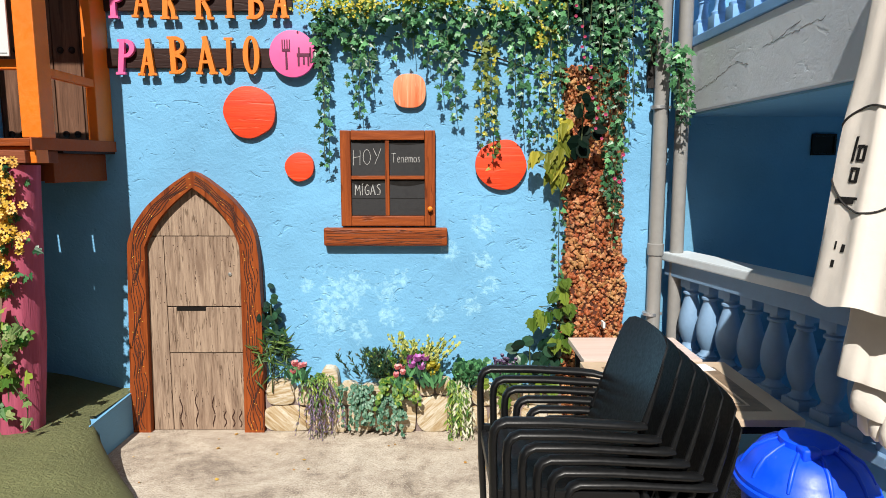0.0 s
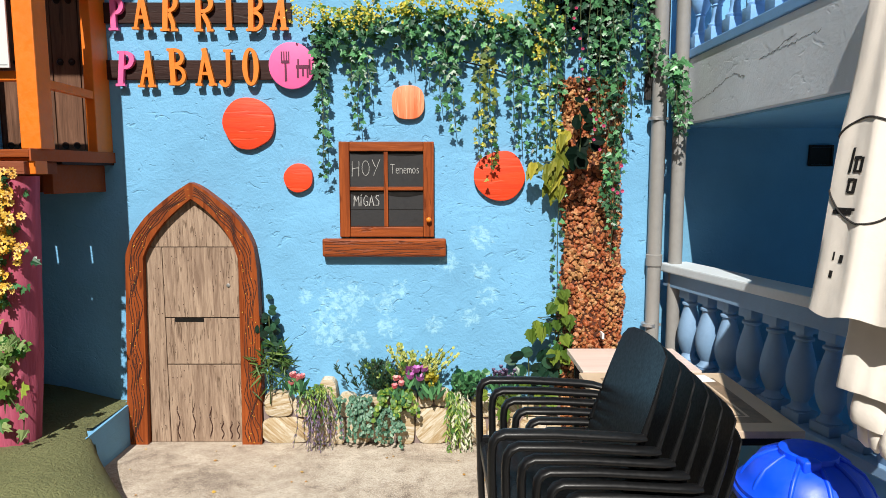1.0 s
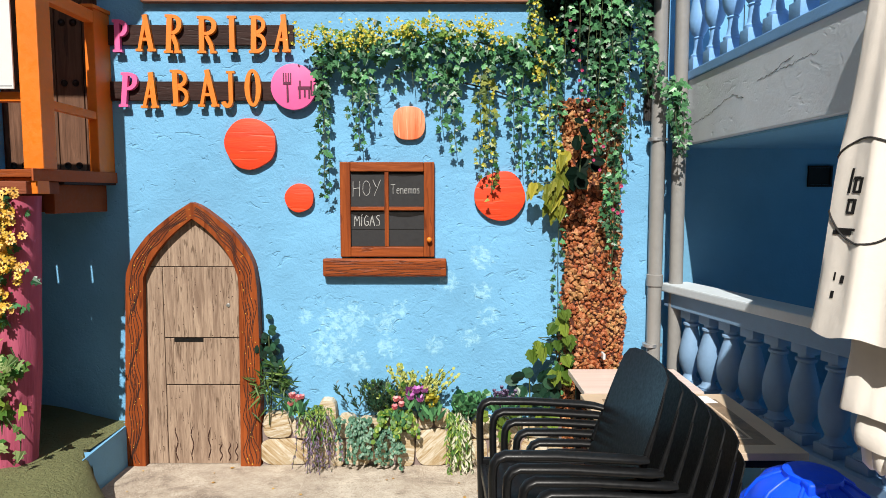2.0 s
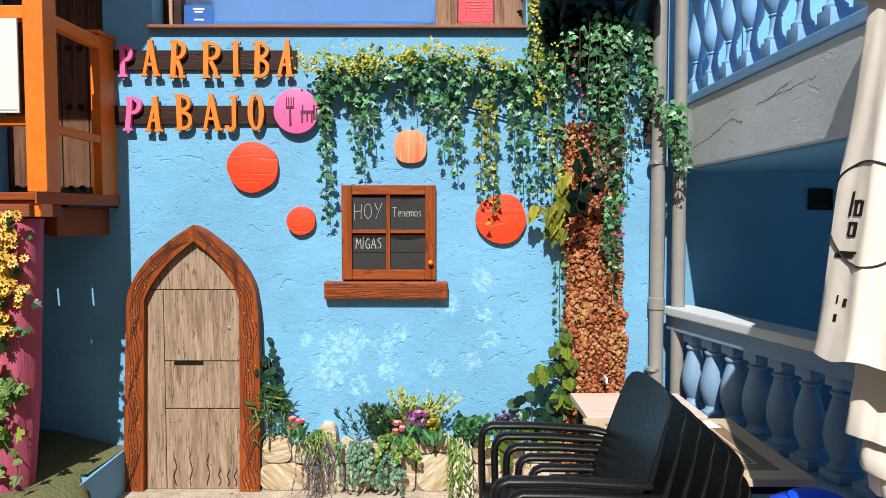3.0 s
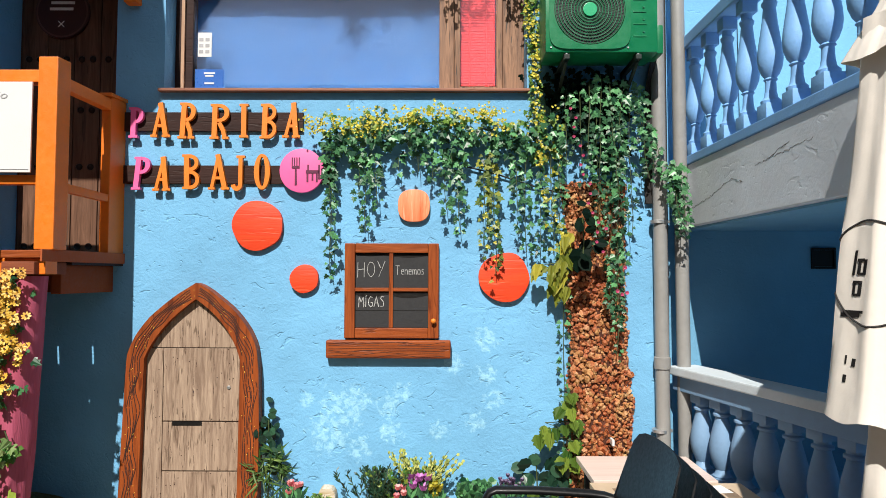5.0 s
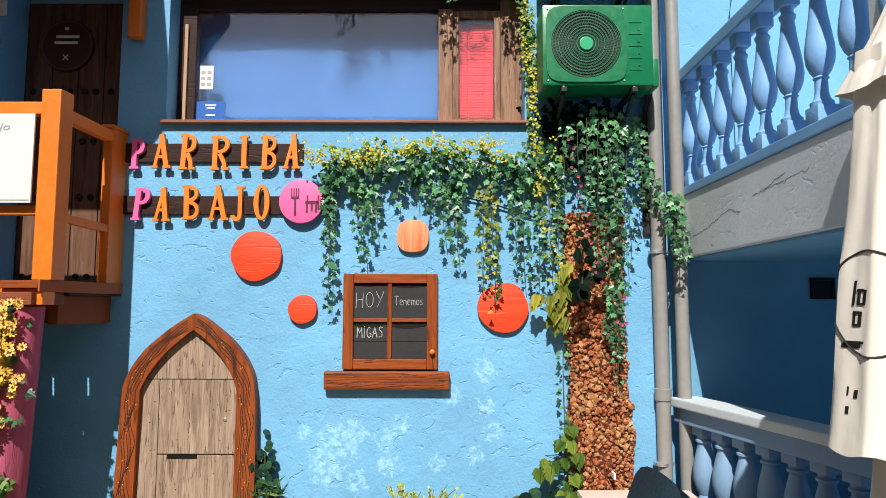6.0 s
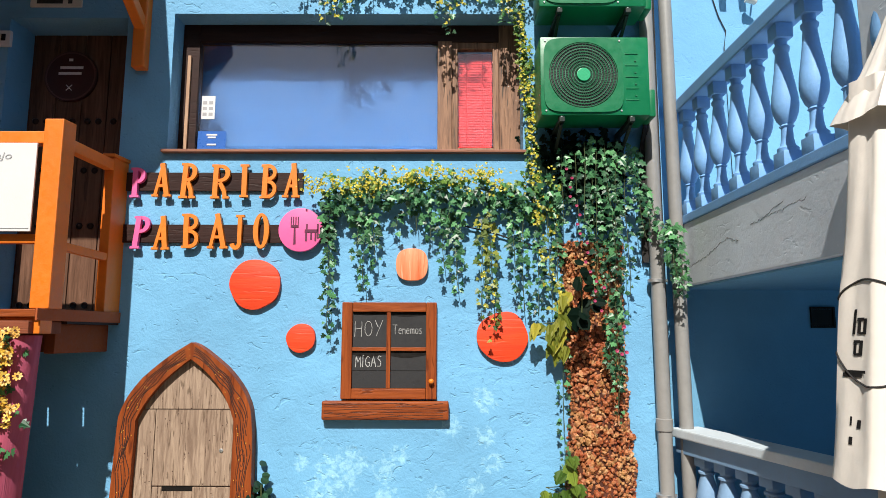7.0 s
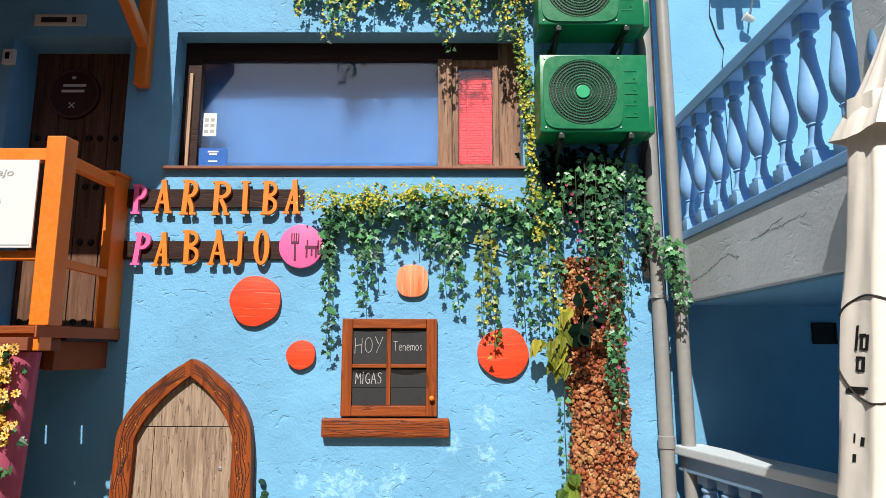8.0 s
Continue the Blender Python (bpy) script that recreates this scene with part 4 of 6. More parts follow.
for x0, x1 in ((-0.627, -0.396), (-0.366, -0.126)):
    for z0, z1 in ((1.542, 1.789), (1.816, 2.053)):
        part("blackboard_pane", box(x0, x1, D - 0.018, D - 0.002, z0, z1), M_BLACKBOARD, cw)
        top = z1 - 0.0005
        gap = [(x0, top), (x1, top)] + [(x1 + (x0 - x1) * k / 10, top - (0.030 if z0 > 1.6 else 0.045) * (0.45 + 0.55 * math.sin(math.pi * (k / 10) * (0.9 if x0 < -0.4 else 0.6) + (0.0 if x0 < -0.4 else 0.5)) ** 2) * (1.0 if x0 > -0.4 or z0 < 1.6 else 0.7)) for k in range(11)]
        part("dark_gap", slab(gap, D - 0.0190, D - 0.0182), M_IRON, cw, "dark gap above the curled board")
        if z0 < 1.6:
            part("seam", box(x0, x1, D - 0.0195, D - 0.0182, z0 + 0.115, z0 + 0.118), M_IRON, cw)
part("sill", box(-0.820, 0.03, D - 0.064, D - 0.001, 1.335, 1.458, 0.012), M_REDWOOD_X, cw, "deep red-brown sill with drawn grain")
for k in range(6):
    g = bmesh.new()
    zc = 1.352 + 0.0175 * k
    tube([(-0.80 + i * 0.033, D - 0.0643, zc + 0.010 * math.sin(i * 0.55 + k * 1.3) * (0.4 + 0.6 * math.sin(i * 0.13 + k))) for i in range(25)], 0.0015, 5, g)
    part("grain_line", g, M_CARVE, cw)
part("knob", lathe([(0.008, 0), (0.008, 0.012), (0.017, 0.018), (0.018, 0.028), (0.010, 0.036)], (0, 0, 0), 14), M_LETTER, cw, "orange wooden knob", 60).matrix_basis = Matrix.Translation((-0.088, Y0, 1.59)) @ Matrix.Rotation(radians(90), 4, "X")


# chalk strokes of each letter in a box one high
STROKES = {
    "H": [[(0, 0), (0.02, 1)], [(0.02, 0.5), (0.42, 0.55)], [(0.42, 0), (0.45, 1)]],
    "O": [[(0.25 + 0.24 * math.cos(k * 0.55 + 1.5), 0.5 + 0.48 * math.sin(k * 0.55 + 1.5)) for k in range(13)]],
    "Y": [[(0, 1), (0.22, 0.55)], [(0.5, 1.0), (0.10, -0.02)]],
    "T": [[(0, 1), (0.5, 0.97)], [(0.24, 0.98), (0.25, 0)]],
    "e": [[(0.02, 0.32), (0.30, 0.36), (0.28, 0.55), (0.14, 0.6), (0.03, 0.42), (0.04, 0.12), (0.18, 0.0), (0.32, 0.08)]],
    "n": [[(0.0, 0.58), (0.02, 0)], [(0.02, 0.45), (0.18, 0.58), (0.28, 0.45), (0.29, 0)]],
    "m": [[(0.0, 0.58), (0.02, 0)], [(0.02, 0.45), (0.14, 0.58), (0.22, 0.42), (0.22, 0.05)], [(0.22, 0.45), (0.34, 0.58), (0.42, 0.42), (0.43, 0)]],
    "o": [[(0.16 + 0.15 * math.cos(k * 0.6 + 1.5), 0.3 + 0.29 * math.sin(k * 0.6 + 1.5)) for k in range(12)]],
    "s": [[(0.26, 0.55), (0.10, 0.58), (0.05, 0.42), (0.24, 0.24), (0.20, 0.03), (0.0, 0.05)]],
    "M": [[(0, 0), (0.06, 1), (0.24, 0.45), (0.44, 1), (0.5, 0)]],
    "I": [[(0.06, 0.9), (0.05, 0)], [(0.06, 1.0), (0.14, 1.12)]],
    "G": [[(0.40, 0.88), (0.22, 1.0), (0.04, 0.65), (0.05, 0.22), (0.22, 0.0), (0.40, 0.12), (0.41, 0.42), (0.24, 0.42)]],
    "A": [[(0, 0), (0.22, 1), (0.44, 0)], [(0.08, 0.36), (0.38, 0.38)]],
    "S": [[(0.38, 0.92), (0.18, 1.0), (0.05, 0.78), (0.34, 0.42), (0.32, 0.06), (0.02, 0.04)]],
}


def chalk_word(text, x, z, high, gap, thick, climb=0.0):
    """Words drawn by hand in chalk on the board."""
    bm, px, r = bmesh.new(), x, random.Random(len(text))
    for ch in text:
        wide = max(p[0] for line in STROKES[ch] for p in line)
        for line in STROKES[ch]:
            fine = [Vector(a).lerp(Vector(b), k / 4) for a, b in zip(line, line[1:]) for k in range(4)] + [Vector(line[-1])]
            tube([(px + high * (p[0] + r.uniform(-0.012, 0.012)), D - 0.0192, z + climb * (px - x) + high * (p[1] + r.uniform(-0.012, 0.012))) for p in fine], [thick * r.uniform(0.6, 1.2) for _ in fine], 5, bm, 1.0, (0, 1, 0))
        px += high * (wide + gap)
    part("chalk_writing", bm, M_CHALK, cw)


chalk_word("HOY", -0.612, 1.885, 0.105, 0.18, 0.0022, 0.06)
chalk_word("Tenemos", -0.352, 1.905, 0.062, 0.12, 0.0022)
chalk_word("MIGAS", -0.604, 1.680, 0.072, 0.14, 0.0032, 0.03)

for x, z, rx, rz, mt, lab, s in ((-1.308, 2.244, 0.177, 0.172, M_ORANGE_RED, "round orange-red painted wooden disc on the wall", 1), (-0.98, 1.875, 0.101, 0.097, M_ORANGE_RED, "small round orange-red painted wooden disc on the wall", 4), (-0.226, 2.382, 0.110, 0.112, M_PEACH, "small peach painted wooden disc with brushed streaks", 7), (0.400, 1.889, 0.174, 0.170, M_ORANGE_RED, "round orange-red disc partly shaded by hanging ivy", 9)):
    if mt is M_PEACH:
        ol = [(x + rx * math.copysign(abs(math.cos(a)) ** 0.75, math.cos(a)), z + rz * math.copysign(abs(math.sin(a)) ** 0.75, math.sin(a))) for a in [2 * math.pi * i / 40 for i in range(40)]]
    else:
        ol = circle(x, z, rx, rz, 44, 0.06, s)
    solid("wall_disc", slab(ol, D - 0.035, D - 0.001, 0.004), mt, lab, "disc", "painted discs on the wall", smooth=40)

# ---- the lettered sign ----
for z0, z1, x1 in ((2.90, 3.033, -1.0), (2.532, 2.66, -0.80)):
    solid("sign_board", box(-2.29, x1, D - 0.022, D - 0.001, z0, z1, 0.003), M_BANDWOOD, "dark brown board carrying the sign letters", "board", "sign boards")


def stroke(bm, pts, w, y0, y1):
    """A flat bar of width w along a line of points."""
    left, right = [], []
    for i, p in enumerate(pts):
        a, b = Vector(pts[max(i - 1, 0)]), Vector(pts[min(i + 1, len(pts) - 1)])
        d = (b - a).normalized()
        ww = w[i] if isinstance(w, list) else w
        left.append((p[0] - d.y * ww / 2, p[1] + d.x * ww / 2))
        right.append((p[0] + d.y * ww / 2, p[1] - d.x * ww / 2))
    ring_slab(left, right, y0, y1, bm)


def letter(ch, x0, z0, x1, z1, lean, material, label):
    """A slim slab-serif letter cut from board."""
    bm = bmesh.new()
    n = [0]
    W = 0.035

    def st(pts, w=W):
        n[0] += 1
        stroke(bm, pts, w, D - 0.054 + 0.0006 * n[0], D - 0.0235)

    def arc(cx, cz, rx, rz, a0, a1, k=12):
        return [(cx + rx * math.cos(radians(a0 + (a1 - a0) * i / k)), cz + rz * math.sin(radians(a0 + (a1 - a0) * i / k))) for i in range(k + 1)]

    def serif(x, z, w=0.062):
        st([(x - w / 2, z), (x + w / 2, z)], 0.016)

    w, h = x1 - x0, z1 - z0
    s = 0.022
    if ch in "PRBI":
        sx = s if ch != "I" else w / 2
        st([(sx, 0), (sx, h)])
        serif(sx, 0.008)
        serif(sx - (0.006 if ch != "I" else 0), h - 0.008, 0.05 if ch != "I" else 0.062)
    if ch in "PR":
        st([(s, h - 0.012)] + arc(w * 0.45, h * 0.74, w * 0.55 - 0.012, h * 0.26 - 0.012, 90, -90) + [(s, h * 0.48 + 0.012)], [0.022] + [0.022, 0.024, 0.026, 0.028, 0.03, 0.032, 0.032, 0.032, 0.03, 0.028, 0.026, 0.024, 0.022] + [0.022])
    if ch == "R":
        st([(w * 0.45, h * 0.47), (w * 0.72, h * 0.22), (w * 0.80, 0.0)], 0.028)
        serif(w * 0.84, 0.008, 0.045)
    if ch == "B":
        for zc, rz, rx in ((0.76, 0.24, 0.50), (0.27, 0.27, 0.55)):
            st([(s, h * (zc + rz) - 0.011)] + arc(w * 0.42, h * zc, w * rx - 0.005, h * rz - 0.011, 90, -90) + [(s, h * (zc - rz) + 0.011)], 0.025)
    if ch == "A":
        st([(0.018, 0), (w * 0.5, h)], 0.022)
        st([(w * 0.5 - 0.008, h), (w - 0.022, 0)], 0.034)
        st([(w * 0.24, h * 0.33), (w * 0.76, h * 0.33)], 0.020)
        serif(0.018, 0.008, 0.046)
        serif(w - 0.022, 0.008, 0.056)
    if ch == "J":
        st([(w - 0.026, h), (w - 0.026, h * 0.2)] + arc(w * 0.40, h * 0.17, w * 0.60 - 0.026, h * 0.15, 0, -170, 10), 0.028)
        serif(w - 0.026, h - 0.008, 0.058)
    if ch == "O":
        ring_slab(circle(w / 2, h / 2, w / 2, h / 2), circle(w / 2, h / 2, w / 2 - 0.034, h / 2 - 0.022), D - 0.054, D - 0.0235, bm, True)
    bmesh.ops.transform(bm, matrix=Matrix.Translation((x0, 0, z0)) @ Matrix(((1, 0, lean, 0), (0, 1, 0, 0), (0, 0, 1, 0), (0, 0, 0, 1))), verts=bm.verts)
    solid("sign_letter", bm, material, label, "letter", "letters of the wall sign")


ROW1 = [("P", -2.194, -2.106, 2.847, 3.06, 0), ("A", -2.047, -1.923, 2.853, 3.092, 0.03), ("R", -1.855, -1.755, 2.842, 3.093, 0.06), ("R", -1.632, -1.515, 2.84, 3.084, 0.02), ("I", -1.437, -1.374, 2.849, 3.085, 0), ("B", -1.286, -1.186, 2.843, 3.085, 0.03), ("A", -1.135, -1.022, 2.85, 3.094, 0.1)]
ROW2 = [("P", -2.17, -2.07, 2.486, 2.714, 0.1), ("A", -2.027, -1.915, 2.479, 2.715, 0.08), ("B", -1.815, -1.711, 2.491, 2.731, -0.02), ("A", -1.641, -1.508, 2.488, 2.732, 0), ("J", -1.483, -1.397, 2.488, 2.724, 0), ("O", -1.329, -1.219, 2.488, 2.736, 0)]
for row in (ROW1, ROW2):
    for i, (ch, x0, x1, z0, z1, lean) in enumerate(row):
        letter(ch, x0, z0, x1, z1, lean, M_PINK if i == 0 else M_LETTER, ("pink" if i == 0 else "orange") + " painted cut-out wooden letter on the sign board")
logo = thing("logo_disc", (-1.0, D, 2.62), "round pink disc with cut fork and table shapes", "sign")
pink_disc = part("disc", slab(circle(-1.0, 2.62, 0.153), D - 0.055, D - 0.0235, 0.004), M_PINK, logo, smooth=40)
for i in range(4):
    part("fork_tine", box(-1.068 + i * 0.016, -1.061 + i * 0.016, D - 0.058, D - 0.0555, 2.65, 2.71), M_PINK_DARK, pink_disc)
part("fork_neck", box(-1.068, -1.013, D - 0.0582, D - 0.0555, 2.635, 2.652), M_PINK_DARK, pink_disc)
part("fork_handle", slab([(-1.046, 2.634), (-1.034, 2.634), (-1.030, 2.52), (-1.046, 2.515)], D - 0.058, D - 0.0555), M_PINK_DARK, pink_disc)
for x0, x1, z0, z1 in ((-0.97, -0.88, 2.60, 2.622), (-0.965, -0.952, 2.54, 2.60), (-0.90, -0.888, 2.54, 2.60), (-0.93, -0.918, 2.55, 2.60), (-0.96, -0.95, 2.622, 2.66), (-0.885, -0.873, 2.56, 2.66), (-0.865, -0.853, 2.58, 2.63)):
    part("cut_shape", box(x0, x1, D - 0.058, D - 0.0555, z0, z1), M_PINK_DARK, pink_disc)

# ---- trunk of rock and bark against the wall ----
TRUNK_X = 1.020
mock = thing("mock_tree_trunk", (TRUNK_X, D, 0), "rough reddish-brown rock-clad mock tree trunk against the wall", "trunk")


def trunk_at(a, z, out=0.0):
    w = 0.193 + 0.012 * math.sin(z * 2.1) + 0.012 * min(1, max(0, z - 1.2)) + 0.03 * max(0, 0.5 - z) + 0.03 * noise.noise(Vector((math.cos(a) * 2, math.sin(a) * 2, z * 2.5))) + 0.022 * noise.noise(Vector((math.cos(a) * 3, math.sin(a) * 3, z * 11)))
    return Vector((TRUNK_X + 0.015 * math.sin(z * 1.4) + math.cos(a) * (w + out), D + 0.03 - math.sin(a) * 0.75 * (w + out), z))


core = bmesh.new()
rows = [[core.verts.new(trunk_at(math.pi * (1.1 - 1.2 * i / 40), 2.52 * j / 70, 0.012 * noise.noise((i * 0.6, j * 0.6, 3)))) for i in range(41)] for j in range(71)]
for r0, r1 in zip(rows, rows[1:]):
    for i in range(40):
        core.faces.new((r0[i], r0[i + 1], r1[i + 1], r1[i]))
bmesh.ops.recalc_face_normals(core, faces=core.faces)
part("core", core, M_CORE, mock, "dark mortar core", 60)
rock_meshes = []
for k in range(8):
    rb = bmesh.new()
    bmesh.ops.create_icosphere(rb, subdivisions=1, radius=1.0)
    for v in rb.verts:
        v.co *= 1 + 0.55 * noise.noise(v.co * 1.5 + Vector((k * 7.3, 0, 0))) + 0.7 * noise.noise(v.co * 3.1 + Vector((0, k * 5.1, 0)))
    rock_meshes.append(finish("rock", rb, M_BARK))
rnd = random.Random(12)
near_rocks, far_rocks = [], bmesh.new()
for j in range(124):
    for i in range(26):
        a = math.pi * (1.04 - 1.08 * (i + 0.5 * (j % 2) + rnd.uniform(-0.45, 0.45)) / 26)
        z = 0.02 + 2.53 * (j + rnd.uniform(-0.5, 0.5)) / 124
        p = trunk_at(a, z, rnd.uniform(-0.006, 0.015))
        big = rnd.random() ** 2.5
        sx, sz = 0.006 + 0.014 * big + rnd.uniform(0, 0.006), 0.006 + 0.016 * big + rnd.uniform(0, 0.007)
        m = Matrix.Translation(p) @ Matrix.Rotation(-a + math.pi / 2, 4, "Z") @ Matrix.Rotation(rnd.uniform(-0.8, 0.8), 4, "Y") @ Matrix.Rotation(rnd.uniform(-0.7, 0.5), 4, "X") @ Matrix.Rotation(rnd.uniform(-0.6, 0.6), 4, "Z") @ Matrix.Diagonal((sx, rnd.uniform(0.006, 0.019), sz, 1))
        k = rnd.randrange(8)
        if 1.15 < z < 1.75 and 0.25 < math.sin(a) and len(near_rocks) < 300:
            near_rocks.append((k, m))
        else:
            me = rock_meshes[k].copy()
            me.transform(m)
            far_rocks.from_mesh(me)
            bpy.data.meshes.remove(me)
tagged(part("rock_cladding", far_rocks, M_BARK_MANY, mock), kind="stuff")
for k, m in near_rocks:
    ob = part("rock", rock_meshes[k], None, mock)
    ob.matrix_basis = m

# ---- outdoor units ----
def outdoor_unit(x0, z0):
    w, h, y0, y1 = 0.725, 0.545, 4.08, 4.36
    t = thing("outdoor_unit", (x0 + w / 2, y0, z0), "green painted air-conditioner outdoor unit on wall brackets", "air conditioner", "stacked outdoor units")
    part("casing", box(x0, x0 + w, y0, y1, z0, z0 + h, 0.016), M_AC, t, smooth=40)
    cx, cz, r = x0 + 0.285, z0 + 0.275, 0.225
    fan = part("fan_panel", ring_slab([(cx + 0.262 * math.copysign(abs(math.cos(a)) ** 0.32, math.cos(a)), cz + 0.256 * math.copysign(abs(math.sin(a)) ** 0.32, math.sin(a))) for a in [2 * math.pi * k / 44 for k in range(44)]], circle(cx, cz, r + 0.004, r + 0.004, 44), y0 - 0.010, y0 - 0.0005, None, True), M_AC, t, smooth=40)
    # flat dark disc paints the shade inside the fan opening
    part("fan_cavity", slab(circle(cx, cz, r + 0.003), y0 - 0.004, y0 - 0.001), M_AC_SHADE, fan)
    for k in range(1, 12):
        rr = r * k / 11.2
        if rr > 0.04:
            part("guard_ring", ring_slab(circle(cx, cz, rr + 0.0022, None, 40), circle(cx, cz, rr - 0.0012, None, 40), y0 - 0.012, y0 - 0.008, None, True), M_WIRE if k % 3 == 0 else M_AC, fan)
    spokes = bmesh.new()
    for k in range(60):
        a0 = 2 * math.pi * k / 60
        tube([(cx + (0.045 + (r - 0.045) * j / 5) * math.cos(a0 + 0.35 * j / 5), y0 - 0.0085, cz + (0.045 + (r - 0.045) * j / 5) * math.sin(a0 + 0.35 * j / 5)) for j in range(6)], 0.0011, 4, spokes)
    tagged(part("guard_spokes", spokes, M_WIRE, fan, "fine pale wire spokes"), kind="stuff")
    part("hub", slab(circle(cx, cz, 0.045), y0 - 0.018, y0 - 0.006, 0.003), plain("light_green_hub", (0.02, 0.34, 0.15), 0.35), fan)
    for k in range(5):
        part("handle_slot", box(x0 + 0.565, x0 + 0.65, y0 - 0.004, y0 + 0.002, z0 + 0.10 + k * 0.08, z0 + 0.108 + k * 0.08, 0.002), M_AC, t)
    for k in range(4):
        part("screw", box(x0 + 0.625, x0 + 0.637, y0 - 0.006, y0 + 0.001, z0 + 0.13 + k * 0.08, z0 + 0.135 + k * 0.08, 0.001), M_WIRE, t)
    for x, z in ((0.035, 0.03), (0.53, 0.03), (0.035, 0.515), (0.53, 0.515)):
        part("screw", slab(circle(x0 + x, z0 + z, 0.006, None, 10), y0 - 0.006, y0 - 0.001), M_STEEL, t)
    part("valve_cover", box(x0 + w + 0.001, x0 + w + 0.05, y0 + 0.05, y1 - 0.05, z0 + 0.01, z0 + 0.20, 0.012), M_AC, t, smooth=40)
    # brackets coloured near black for the shade below the unit
    for x in (x0 + 0.12, x0 + 0.58):
        br = part("bracket", box(x, x + 0.035, y0 - 0.01, D - 0.001, z0 - 0.045, z0 - 0.014, 0.003), M_AC_SHADE, t)
        part("bracket_leg", box(x, x + 0.035, D - 0.035, D - 0.0015, z0 - 0.22, z0 - 0.046, 0.003), M_AC_SHADE, br)
        part("bracket_brace", beam((x + 0.017, y0 + 0.03, z0 - 0.05), (x + 0.017, D - 0.03, z0 - 0.20), 0.02, 0.02, 0.002), M_AC_SHADE, br)
        part("foot", box(x + 0.002, x + 0.033, y0 + 0.02, y0 + 0.06, z0 - 0.0135, z0 - 0.0005), M_IRON, br)
        part("bolt", lathe([(0.008, 0), (0.008, 0.03)], (x + 0.017, y0 + 0.008, z0 - 0.035), 8), M_STEEL, br)
    return t


outdoor_unit(0.632, 3.335)
outdoor_unit(0.632, 4.095)
for k in range(3):
    pipe_bm = tube([(1.37 + 0.012 * k, 4.25, 3.45 + 0.05 * k), (1.40 + 0.01 * k, 4.33, 3.40), (1.385 + 0.014 * k, D - 0.03, 3.2), (1.38 + 0.014 * k, D - 0.02, 2.4)], 0.011, 8)
    solid("refrigerant_pipe", pipe_bm, M_PRINT, "black insulated pipe below the outdoor unit", "pipe")

# ---- yard furniture ----
def armchair():
    """Stacking armchair: the seat's front towards -x, its width along y, standing at the origin."""
    t = thing("stacking_armchair", (0, 0, 0), "anthracite plastic stacking armchair in a tall stack", "chair", "stack of armchairs")
    hw = 0.268
    bm = bmesh.new()
    n, rows = 10, []
    for i in range(n + 1):
        f = i / n
        x = 0.02 + 0.45 * f
        z = 0.445 - 0.03 * f - 0.02 * max(0, 0.15 - f) * 6
        rows.append([(x, -hw + 0.035 + (2 * hw - 0.07) * k / 8, z - 0.012 * math.cos((k - 4) / 4 * math.pi / 2)) for k in range(9)])
    sheet(bm, rows, 0.014)
    part("seat", bm, M_CHAIR, t, smooth=50)
    bm, rows = bmesh.new(), []
    for i in range(11):
        f = i / 10
        z = 0.430 + 0.494 * f
        x = 0.437 + 0.158 * f
        w = 0.244 - 0.010 * f - 0.022 * f ** 5 - 0.010 * max(0, (f - 0.85) / 0.15) ** 2
        rows.append([(x - 0.018 * (abs(k - 4) / 4) ** 2, -w + 2 * w * k / 8, z - (0.020 * (abs(k - 4) / 4) ** 5 if i == 10 else 0)) for k in range(9)])
    sheet(bm, rows, 0.006)
    part("backrest", bm, M_CHAIR, t, "smooth curved backrest", smooth=50)
    for s in (-1, 1):
        y = s * hw
        pts = [(0.02, y, 0.0), (0.005, y, 0.30), (-0.003, y, 0.61), (0.001, y, 0.648), (0.014, y, 0.668), (0.038, y, 0.678), (0.20, y, 0.676), (0.40, y, 0.664), (0.455, y * 0.985, 0.658), (0.490, y * 0.93, 0.652)]
        part("armrest", tube(pts, [0.013, 0.0145, 0.0145, 0.0145, 0.0145, 0.0145, 0.0145, 0.0145, 0.014, 0.012], 12, None, 1.8, (0, 1, 0)), M_CHAIR, t, smooth=60)
        part("rear_leg", tube([(0.60, y * 0.98, 0.0), (0.53, y * 0.96, 0.25), (0.455, y * 0.90, 0.45), (0.452, y * 0.905, 0.53), (0.492, y * 0.90, 0.65), (0.526, y * 0.885, 0.76), (0.552, y * 0.855, 0.85)], [0.018, 0.020, 0.019, 0.016, 0.012, 0.008, 0.003], 8), M_CHAIR, t, smooth=60)
        part("side_rail", beam((0.0, y * 0.97, 0.425), (0.48, y * 0.95, 0.405), 0.022, 0.05, 0.005), M_CHAIR, t)
    part("front_rail", box(0.0, 0.022, -hw + 0.02, hw - 0.02, 0.385, 0.43, 0.006), M_CHAIR, t)
    return t


def sheet(bm, rows, thick):
    """A curved board from rows of points."""
    vs = [[bm.verts.new(p) for p in r] for r in rows]
    for r0, r1 in zip(vs, vs[1:]):
        for k in range(len(r0) - 1):
            bm.faces.new((r0[k], r0[k + 1], r1[k + 1], r1[k]))
    bmesh.ops.recalc_face_normals(bm, faces=bm.faces)
    ret = bmesh.ops.solidify(bm, geom=list(bm.faces), thickness=thick)
    return bm


chair = armchair()
CHAIRS = 7
for i in range(CHAIRS):
    m = Matrix.Translation((0.170 + 0.0530 * (CHAIRS - 1 - i), 2.434 - 0.004 * i, 0.0475 * i)) @ Matrix.Rotation(radians(0.6 + 0.4 * math.sin(i * 2.3)), 4, "Z") @ Matrix.Scale(1.038, 4)
    if i == 0:
        chair.matrix_basis = m
    else:
        copy_thing(chair, m)


